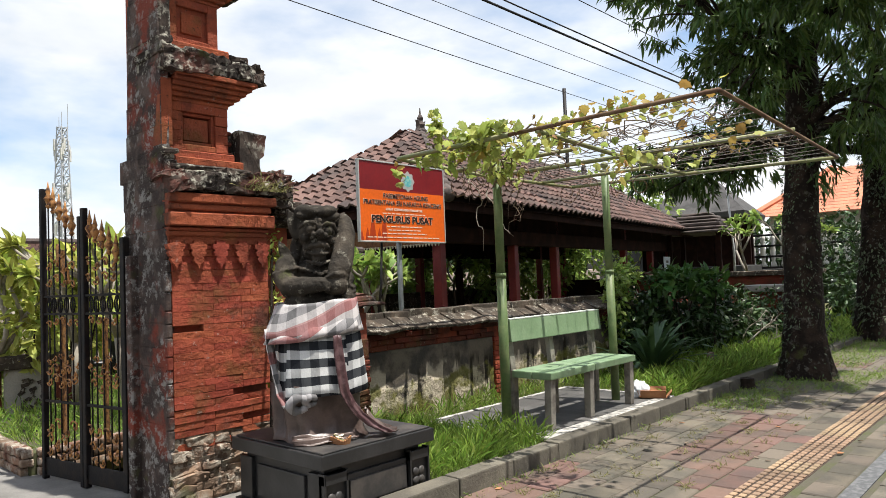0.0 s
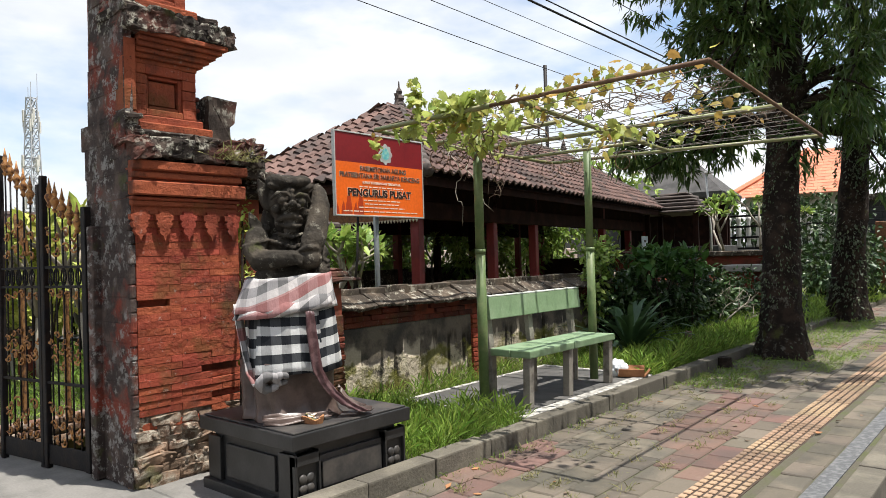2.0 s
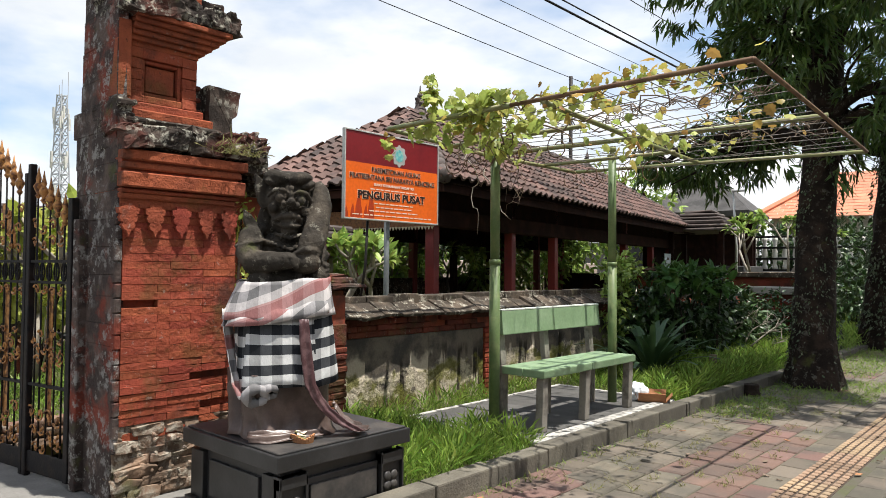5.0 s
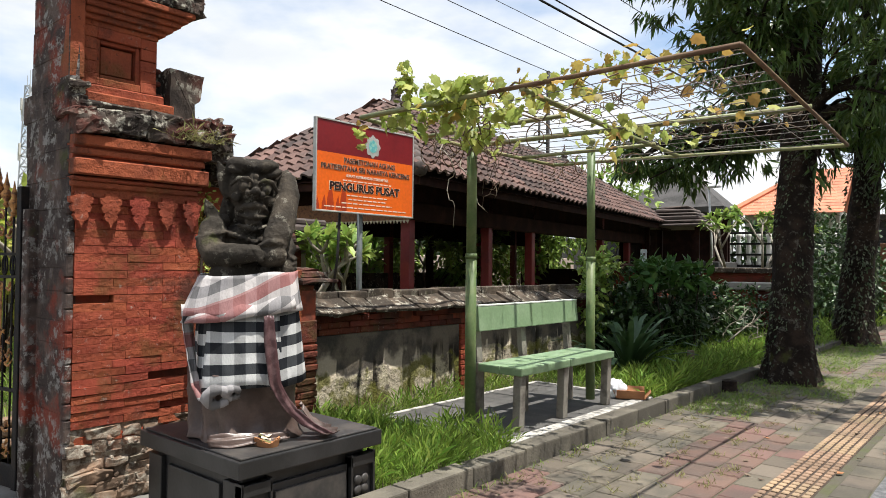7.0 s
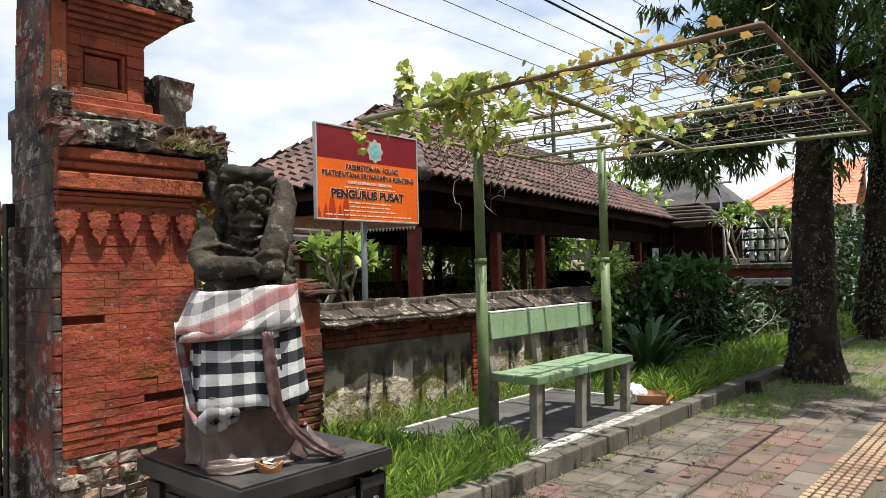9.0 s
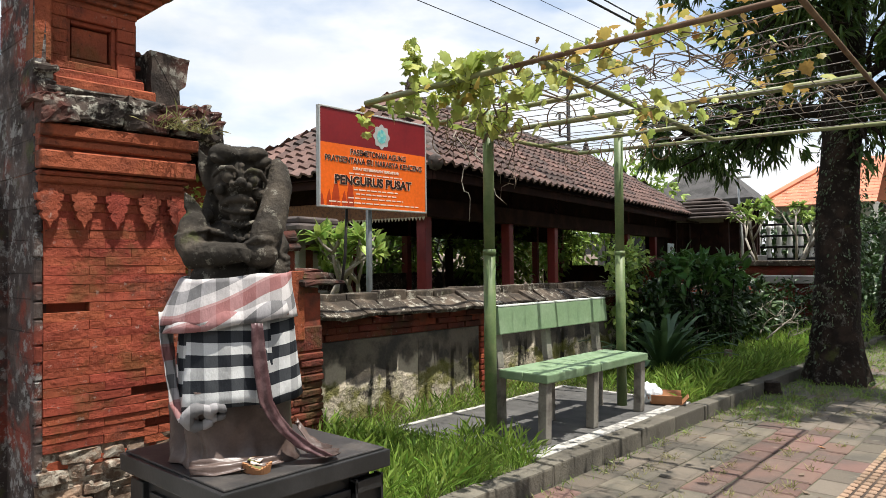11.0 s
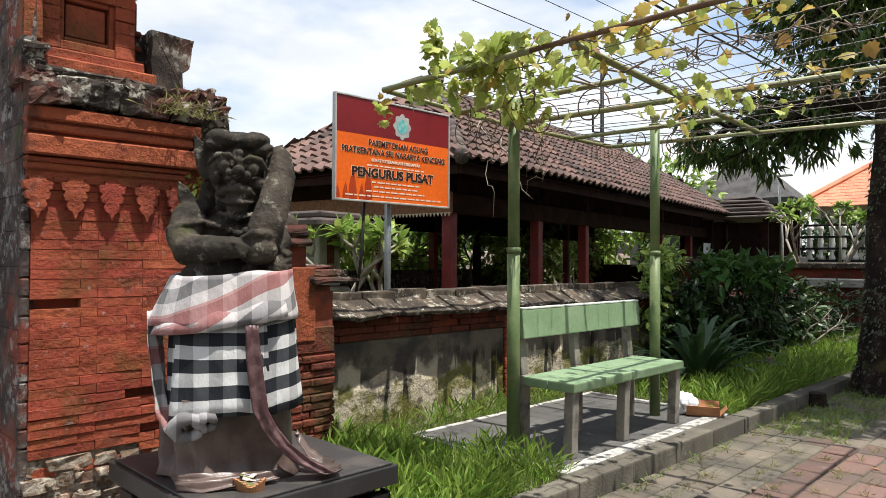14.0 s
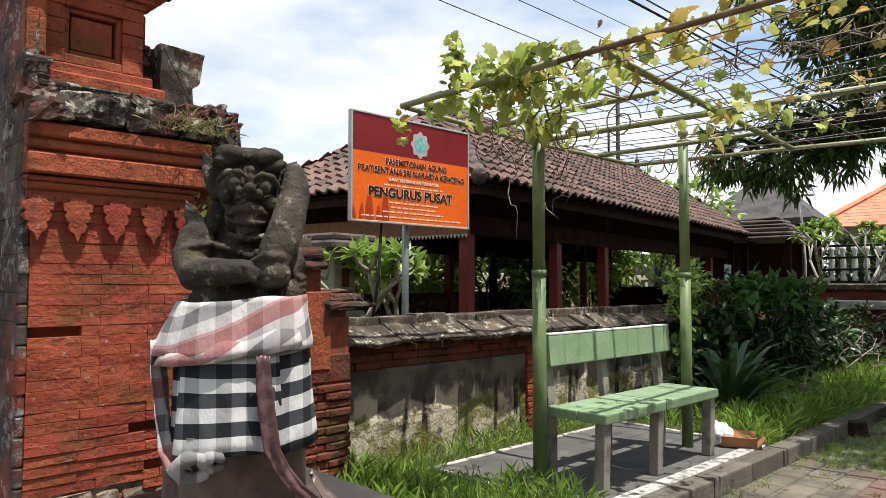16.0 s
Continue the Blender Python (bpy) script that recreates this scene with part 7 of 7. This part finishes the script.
def grass(name, areas, label, mat=GRASS, z=0.075, lean=0.5):
    P, S = [], []
    for x0, x1, y0, y1, n, lo, hi in areas:
        p = np.stack([NR.uniform(x0, x1, n), NR.uniform(y0, y1, n), np.full(n, z)], 1)
        P.append(p)
        S.append(NR.uniform(lo, hi, n) * (0.75 + 0.5 * np.sin(p[:, 0] * 9 + 1.3 * np.sin(p[:, 1] * 5)) ** 2))
    P, S = np.concatenate(P), np.concatenate(S)
    d = NR.normal(0, lean, (len(P), 3))
    d[:, 2] = 1.0
    m = frames(P, d, S, NR, 1.0)
    wide = 0.55 / np.maximum(S, 0.05) * 0.36
    m[:, :3, 1] *= wide[:, None] * 1.0
    v, f = scatter(BLADE_V, BLADE_F, m)
    return bulk(name, v, f, mat, None, label, "stuff", "grass")


grass("grass", [(-4.95, -3.34, 3.42, 4.25, 5200, 0.10, 0.25), (-4.95, -3.34, 4.25, 4.72, 2500, 0.06, 0.15), (-4.95, -4.73, 4.7, 7.2, 900, 0.06, 0.22), (-4.0, -3.36, 4.6, 4.85, 360, 0.12, 0.24), (-3.9, -3.36, 7.2, 9.4, 5200, 0.12, 0.28), (-4.95, -3.9, 7.2, 9.4, 2600, 0.08, 0.2), (-4.9, -3.3, 9.4, 13.5, 9000, 0.10, 0.3), (-4.9, -3.2, 13.5, 22, 7000, 0.12, 0.35), (-4.6, -4.3, 2.98, 3.5, 350, 0.06, 0.2)], "long bright green grass along the wall")
grass("grass", [(-3.14, -2.0, 8.9, 10.7, 2300, 0.03, 0.08), (-3.14, -2.5, 7.3, 8.7, 1100, 0.03, 0.09), (-3.2, -2.4, 11, 16, 2600, 0.04, 0.11), (-2.2, -1.9, 10, 16, 900, 0.03, 0.08), (-3.16, -3.05, 3.2, 7.4, 260, 0.02, 0.07)], "short grass and weeds on the pavement edge", z=-0.005, lean=0.9)
grass("grass", [(-8.5, -6.5, 1.95, 3.35, 3500, 0.08, 0.22), (-14, -8.6, 2.2, 6, 6000, 0.08, 0.25), (-9.5, -5.3, 4.2, 7, 3500, 0.1, 0.3)], "green grass in the yard behind the gate", z=0.1)
tp_ = []
rgt = random.Random(31)
for k in range(120):
    tp_.append((rgt.choice((-3.07, -2.87, -2.67, -2.47, -2.27, -2.07)) + rgt.uniform(-0.02, 0.02), rgt.uniform(2.5, 9)))
ar = [(x - 0.035, x + 0.035, y - 0.05, y + 0.05, 16, 0.02, 0.075) for x, y in tp_]
grass("joint_weeds", ar, "sparse pale weeds in the paver joints", DRYLEAF, -0.006, 1.1)

# fern tuft and roots on the pillar ledge
grass("ledge_fern", [(-4.58, -4.43, 2.70, 2.92, 110, 0.06, 0.16), (-4.47, -4.42, 2.86, 3.06, 60, 0.05, 0.13)], "pale green fern tuft on the stone ledge", DRYLEAF, 2.17, 1.5)
grass("wall_weeds", [(-4.78, -4.66, 3.05, 3.2, 60, 0.05, 0.12)], "small weeds on the pier", GRASS, 1.66, 1.2)

shrub("climber", [((-4.62, 3.03, 1.75), (0.05, 0.06, 0.22)), ((-4.60, 3.02, 1.25), (0.05, 0.05, 0.3)), ((-4.58, 3.05, 0.75), (0.05, 0.06, 0.3))], 70, 4, LEAF_YELLOW, (0.035, 0.075), "small yellow-green climber between pillar and pier", 0.2, stems=4, base=(-4.6, 3.04, 0.06), jitter=0.03, category="climbing plant")

# ---- vine on the pergola ----
vine = thing("grape_vine", (-3.86, 4.9, 0.12), 0, "yellow-green grape vine sprawling over the pergola", "vine")
bm = bmesh.new()
lobes = [(0.0, 0.0), (0.10, 0.16), (0.02, 0.30), (0.20, 0.36), (0.30, 0.52), (0.46, 0.36), (0.66, 0.40), (0.74, 0.20), (1.0, 0.0)]
rim = [bm.verts.new((x, y, -0.12 * (abs(y) * 2) ** 2 - 0.15 * x * x)) for x, y in lobes + [(x, -y) for x, y in lobes[-2:0:-1]]]
mid_ = bm.verts.new((0.38, 0, 0.03))
for k in range(len(rim)):
    bm.faces.new((mid_, rim[k], rim[(k + 1) % len(rim)]))
bmv = bm.copy()
VL = [solid("leaf", bm, VINE_LEAF, True), solid("leaf", bmv, VINE_DRY, True)]
rg = random.Random(77)
V0 = Vector((-3.86, 4.9, 0.12))


def stem_run(p0, p1, wig, r, n=16, mat=TWIG):
    b = bmesh.new()
    p0, p1 = Vector(p0), Vector(p1)
    ph = rg.uniform(0, 6)
    pts = [p0.lerp(p1, k / n) + Vector((wig * math.sin(ph + k * 1.1), wig * math.cos(ph * 2 + k * 0.9), wig * 0.7 * math.sin(ph + k * 1.7))) for k in range(n + 1)]
    tube(b, [p - V0 for p in pts], [r * (1 - 0.6 * k / n) for k in range(n + 1)], 5)
    part("stem", b, mat, vine, "", True)
    return pts


runs = []
for k in range(3):
    runs.append(stem_run((-3.82, 4.9, 2.3 + 0.04 * k), (-3.5 + 0.2 * k, 4.4, 2.6), 0.04, 0.009))
runs += [stem_run((-4.4, 4.35, 2.58), (-3.2, 4.3, 2.62), 0.06, 0.010), stem_run((-3.8, 4.8, 2.5), (-1.8, 4.9, 2.6), 0.08, 0.009, 22), stem_run((-3.3, 4.4, 2.6), (-1.7, 4.6, 2.62), 0.05, 0.008, 22), stem_run((-3.6, 4.8, 2.55), (-2.6, 5.8, 2.56), 0.06, 0.007)]
for k in range(26):
    a = (rg.uniform(-3.2, -1.9), rg.uniform(4.6, 6.6), 2.55)
    runs.append(stem_run(a, (min(a[0] + rg.uniform(-0.3, 0.8), -1.75), min(a[1] + rg.uniform(-0.3, 0.7), 7.1), 2.55 + rg.uniform(-0.04, 0.08)), 0.05, 0.005, 12))
for k in range(9):
    a = (rg.uniform(-4.4, -3.5), rg.uniform(4.3, 5.2), 2.45)
    runs.append(stem_run(a, (a[0] + rg.uniform(-0.2, 0.2), a[1] + rg.uniform(-0.1, 0.5), rg.uniform(2.0, 2.3)), 0.05, 0.004, 12))
stem_run((-4.2, 5.0, 2.45), (-4.15, 5.05, 1.75), 0.05, 0.006, 12, PALEBARK)
stem_run((-4.1, 5.05, 2.3), (-3.95, 5.2, 1.85), 0.03, 0.007, 10, PALEBARK)
stem_run((-3.7, 5.0, 2.2), (-3.75, 5.0, 1.85), 0.05, 0.004, 10)


def vine_leaf(p, s, dry):
    a = rg.uniform(0, 360)
    piece("leaf", VL[1 if dry else 0], vine, Matrix.Translation(Vector(p) - V0) @ pose(0, 0, 0, rg.uniform(-35, 35), rg.uniform(15, 80), a) @ Matrix.Diagonal((s, s, s, 1)))


zones = [((-3.6, 4.4, 2.60), (0.24, 0.18, 0.12), 62, 0.05), ((-3.72, 4.8, 2.44), (0.2, 0.2, 0.10), 34, 0.02), ((-4.0, 4.28, 2.78), (0.07, 0.06, 0.13), 18, 0.0), ((-4.1, 4.33, 2.52), (0.12, 0.06, 0.08), 12, 0.1), ((-3.2, 4.4, 2.52), (0.28, 0.2, 0.12), 28, 0.2),
         ((-2.7, 4.5, 2.58), (0.25, 0.25, 0.09), 18, 0.5), ((-2.2, 4.55, 2.62), (0.3, 0.22, 0.08), 16, 0.7), ((-2.9, 5.5, 2.45), (0.3, 0.35, 0.1), 16, 0.3), ((-3.85, 4.4, 2.52), (0.2, 0.12, 0.1), 14, 0.05), ((-2.0, 5.6, 2.56), (0.3, 0.5, 0.05), 5, 0.8), ((-4.42, 4.22, 2.36), (0.06, 0.06, 0.10), 5, 0.2), ((-3.5, 4.3, 2.66), (0.35, 0.12, 0.06), 30, 0.1), ((-2.5, 4.4, 2.65), (0.5, 0.14, 0.05), 16, 0.45)]
count = 0
for c, s, n, dryness in zones:
    for k in range(n):
        count += 1
        if count <= 300:
            vine_leaf([c[j] + rg.gauss(0, s[j] * 0.62) for j in range(3)], rg.uniform(0.06, 0.13) * (0.8 if dryness > 0.4 else 1.0), rg.random() < dryness)
LEAF_V = np.array([v.co[:] for v in VL[0].vertices])
LEAF_F = [list(p.vertices) for p in VL[0].polygons]
for dryness, nm, mt in ((False, "small_leaves", LEAF_VINE_B), (True, "small_dry_leaves", LEAF_VINE_D)):
    P = []
    for c, s, n, dr in zones:
        m_ = int(n * 1.5 * (dr if dryness else 1 - dr))
        P.append(np.array(c) + NR.normal(0, 0.6, (m_, 3)) * np.array(s))
    if dryness:
        P.append(np.stack([NR.uniform(-2.6, -1.75, 26), NR.uniform(4.5, 6.4, 26), NR.normal(2.55, 0.04, 26)], 1))
    else:
        P.append(np.stack([NR.uniform(-3.2, -2.4, 36), NR.uniform(4.8, 6.6, 36), NR.normal(2.5, 0.05, 36)], 1))
    P = np.concatenate(P) - np.array(V0)
    d = NR.normal(0, 1, P.shape)
    d[:, 2] -= 0.7
    v, f = scatter(LEAF_V, LEAF_F, frames(P, d, NR.uniform(0.035, 0.10, len(P)), NR, 0.8))
    bulk(nm, v, f, mt, vine, "small young leaves" if not dryness else "small yellowed leaves")

# ---- litter beside the bench ----
cb = thing("cardboard_box", (-3.48, 6.98, 0.126), 25, "open crushed brown cardboard box on the kerb", "box")
for q, m in (((-0.13, 0.13, -0.1, 0.1, 0, 0.006), pose(0, 0, 0)), ((-0.13, 0.13, -0.003, 0.003, 0, 0.09), pose(0, -0.1, 0, 20, 0, 0)), ((-0.13, 0.13, -0.003, 0.003, 0, 0.1), pose(0, 0.1, 0, -28, 0, 0)), ((-0.003, 0.003, -0.1, 0.1, 0, 0.08), pose(-0.13, 0, 0, 0, -24, 0)), ((-0.003, 0.003, -0.1, 0.1, 0, 0.09), pose(0.13, 0, 0, 0, 40, 0))):
    bm = bmesh.new()
    box(bm, *q, 0, 1, m)
    part("flap", bm, CARD, cb)
bm = bmesh.new()
bmesh.ops.create_icosphere(bm, subdivisions=4, radius=1.0)
for v in bm.verts:
    n0 = noise.noise(v.co * 2.3) * 0.28 + noise.noise(v.co * 6) * 0.12
    v.co = Vector((v.co.x * 0.10, v.co.y * 0.11, max(v.co.z * 0.11, -0.06))) * (1 + n0)
bag = lone("plastic_bag", bm, PLASTIC, "crumpled white plastic bag behind the bench", "bag", smooth=True)
bag.matrix_world = pose(-3.62, 6.93, 0.18)
for k in range(26):
    bm = bmesh.new()
    s = random.uniform(0.02, 0.045)
    slab(bm, [(-s, -s * 0.3), (0, -s * 0.5), (s, 0), (0, s * 0.5)], 2, 0, 0.004)
    ob = lone("fallen_leaf", bm, random.choice((CARD, TWIG)), "dry brown fallen leaf on the pavement", "leaf", group="fallen leaves")
    ob.matrix_world = pose(random.uniform(-3.1, -1.3), random.uniform(3, 9), 0.004, random.uniform(-15, 15), random.uniform(-15, 15), random.uniform(0, 360))

# ---- single pieces: bricks, coping, pavers, roof tiles ----


def brick_mesh(l, h, d, mat, bev=0.006, wob=0.002, name="brick"):
    b = bmesh.new()
    box(b, -d, 0, -l / 2, l / 2, -h / 2, h / 2, bev, 1, None, wob)
    return solid(name, b, mat)


rg = random.Random(12)
VAR = [(l, [brick_mesh(l, 0.0470, 0.06, BRICK, 0.0009 + 0.0007 * k, 0.0007) for k in range(3)]) for l in (0.30, 0.22, 0.13)]
row, z = 0, 0.36
PLOC = pillar.matrix_world.translation
while z < 1.775:
    y = PY + 0.035
    first = True
    while y < 2.945:
        l, meshes = VAR[row % 2 if first else rg.choice((0, 0, 0, 1))]
        first = False
        fit_ = 1.0
        last = y + l > 2.90
        if last:
            fit_, l = (2.95 - y) / l, 2.95 - y
        worn = rg.random()
        dx = rg.uniform(-0.0012, 0.0012)
        if worn < 0.012 or (z < 0.8 and worn < 0.07):
            y += l + 0.0008
            if last:
                break
            continue
        if worn < 0.05 or (z < 0.75 and worn < 0.2):
            dx -= rg.uniform(0.01, 0.03)
        dx -= max(0, 0.62 - z) * 0.10
        piece("brick", rg.choice(meshes), pillar, Matrix.Translation(Vector((PX + dx, y + l / 2, z + 0.024)) - PLOC) @ pose(0, 0, 0, rg.uniform(-0.3, 0.3) * (4 if z < 0.8 else 1), 0, rg.uniform(-0.3, 0.3) * (6 if z < 0.8 else 1)) @ Matrix.Diagonal((1.5, fit_, rg.uniform(0.92, 1.0) if z < 0.8 else 1.0, 1)))
        y += l + 0.0008
        if last:
            break
    z += 0.0475
    row += 1
VARP = [brick_mesh(0.165, 0.047, 0.05, BRICK_DARK, 0.008, 0.004) for _ in range(3)]
Q = pier.matrix_world.translation
for r in range(13):
    for k in range(3):
        y = 3.62 + k * 0.17 + (0.06 if r % 2 else 0)
        if y + 0.17 > 4.05:
            y = 4.04 - 0.165
        piece("brick", rg.choice(VARP), pier, Matrix.Translation(Vector((-4.665 + rg.uniform(-0.012, 0.006), y + 0.08, 0.15 + r * 0.051)) - Q) @ pose(0, 0, 0, 0, 0, rg.uniform(-1.5, 1.5)))
VARW = [brick_mesh(0.23, 0.05, 0.12, BRICK_DARK, 0.006, 0.004) for _ in range(3)]
W = low_wall.matrix_world.translation
for r, dx in enumerate((0.006, 0.018, 0.03)):
    y = 4.06 + 0.1 * (r % 2)
    while y < 9.3:
        if rg.random() > 0.05:
            piece("brick", rg.choice(VARW), low_wall, Matrix.Translation(Vector((WX + dx + rg.uniform(-0.006, 0.006), y + 0.115, 0.832 + r * 0.055)) - W) @ pose(0, 0, 0, 0, 0, rg.uniform(-1, 1)))
        y += 0.234
COPS = []
for k in range(4):
    b = bmesh.new()
    w = rg.uniform(0.23, 0.28)
    vs = box(b, -0.27, 0.0, -w / 2, w / 2, -0.016, 0.016, 0.008, 2, None, 0.006)
    for v in b.verts:
        if v.co.x > -0.03:
            v.co.x += 0.03 * noise.noise((v.co.y * 14, k, 0))
            v.co.z += 0.012 * noise.noise((v.co.y * 20, k * 3, 2))
    COPS.append(solid("coping_stone", b, COPING))
y = 4.10
while y < 9.3:
    piece("coping_stone", rg.choice(COPS), low_wall, Matrix.Translation(Vector((-4.815 + rg.uniform(-0.035, 0.015), y + 0.12, 0.990 + rg.uniform(-0.014, 0.010))) - W) @ pose(0, 0, 0, rg.uniform(-5, 5), 27 + rg.uniform(-5, 5), rg.uniform(-8, 8)))
    y += rg.uniform(0.235, 0.265)
RB = []
for k in range(3):
    b = bmesh.new()
    box(b, -0.15, 0.0, -0.165, 0.165, 0.0, 0.13, 0.012, 2, None, 0.006)
    RB.append(solid("ridge_block", b, COPING))
y = 4.22
while y < 9.2:
    piece("ridge_block", rg.choice(RB), low_wall, Matrix.Translation(Vector((-5.03 + rg.uniform(-0.008, 0.008), y + 0.165, 1.045 + rg.uniform(-0.01, 0.006))) - W) @ pose(0, 0, 0, rg.uniform(-1, 1), 0, rg.uniform(-1, 1)))
    y += 0.338

# roof tiles nearest the wall
for m in ROOF_NEAR:
    piece("roof_tile", TILE_ME, pav, m)

# pavers
PM = {}
for nm, mt in (("g", PAVER), ("r", PAVER_RED)):
    PM[nm] = []
    for k in range(2):
        b = bmesh.new()
        box(b, -0.0955, 0.0955, -0.1455, 0.1455, -0.05, 0.0, 0.008, 1, None, 0.0025)
        PM[nm].append(solid("paver", b, mt))


def red_at(x, y):
    if x > -1.8:
        return False
    return noise.noise((x * 1.1 + 7.0, y * 0.75, 2.0)) + 0.25 * noise.noise((x * 5, y * 5, 0)) > 0.2


PT = pavement.matrix_world.translation
tv_, tf_ = [], []
BM_ = bmesh.new()
box(BM_, -0.0965, 0.0965, -0.1465, 0.1465, -0.05, 0.0, 0.0)
BM_.verts.index_update()
CV, CF = np.array([v.co[:] for v in BM_.verts]), [[v.index for v in f.verts] for f in BM_.faces]
BM_.free()
far_m = {"g": [], "r": []}
cols = [-3.07 + 0.2 * i for i in range(7)] + [-1.345]
for ci, x in enumerate(cols):
    y = 2.3 + (0.15 if ci % 2 else 0)
    while y < 40:
        key = "r" if red_at(x, y) else "g"
        m = pose(x, y + 0.15, -0.001 + rg.uniform(-0.004, 0.002), rg.uniform(-0.5, 0.5), rg.uniform(-0.6, 0.6), rg.uniform(-0.5, 0.5))
        if y < 11.5:
            piece("paver", rg.choice(PM[key]), pavement, m)
        else:
            far_m[key].append(np.array(m))
        y += 0.3
for key, mt in (("g", PAVER), ("r", PAVER_RED)):
    v, f = scatter(CV, CF, far_m[key])
    bulk("far_pavers", v, f, mt, pavement, "distant pavers")
b = bmesh.new()
box(b, -0.146, 0.146, -0.164, 0.164, -0.05, -0.006, 0.003)
TB = solid("tactile_tile", b, TACTILE_DARK)
b = bmesh.new()
for i in range(5):
    for j in range(4):
        cx, cy = -0.146 + (i + 0.5) * 0.0584, -0.164 + (j + 0.5) * 0.082
        box(b, cx - 0.022, cx + 0.022, cy - 0.031, cy + 0.031, -0.007, 0.004, 0.006)
TS = solid("studs", b, TACTILE)
for k in range(60):
    m = pose(-1.650, 2.47 + k * 0.331, rg.uniform(-0.003, 0.002), rg.uniform(-0.4, 0.4), rg.uniform(-0.4, 0.4), rg.uniform(-0.5, 0.5))
    ob = piece("tactile_tile", TB, pavement, m)
    piece("studs", TS, ob, Matrix.Identity(4))
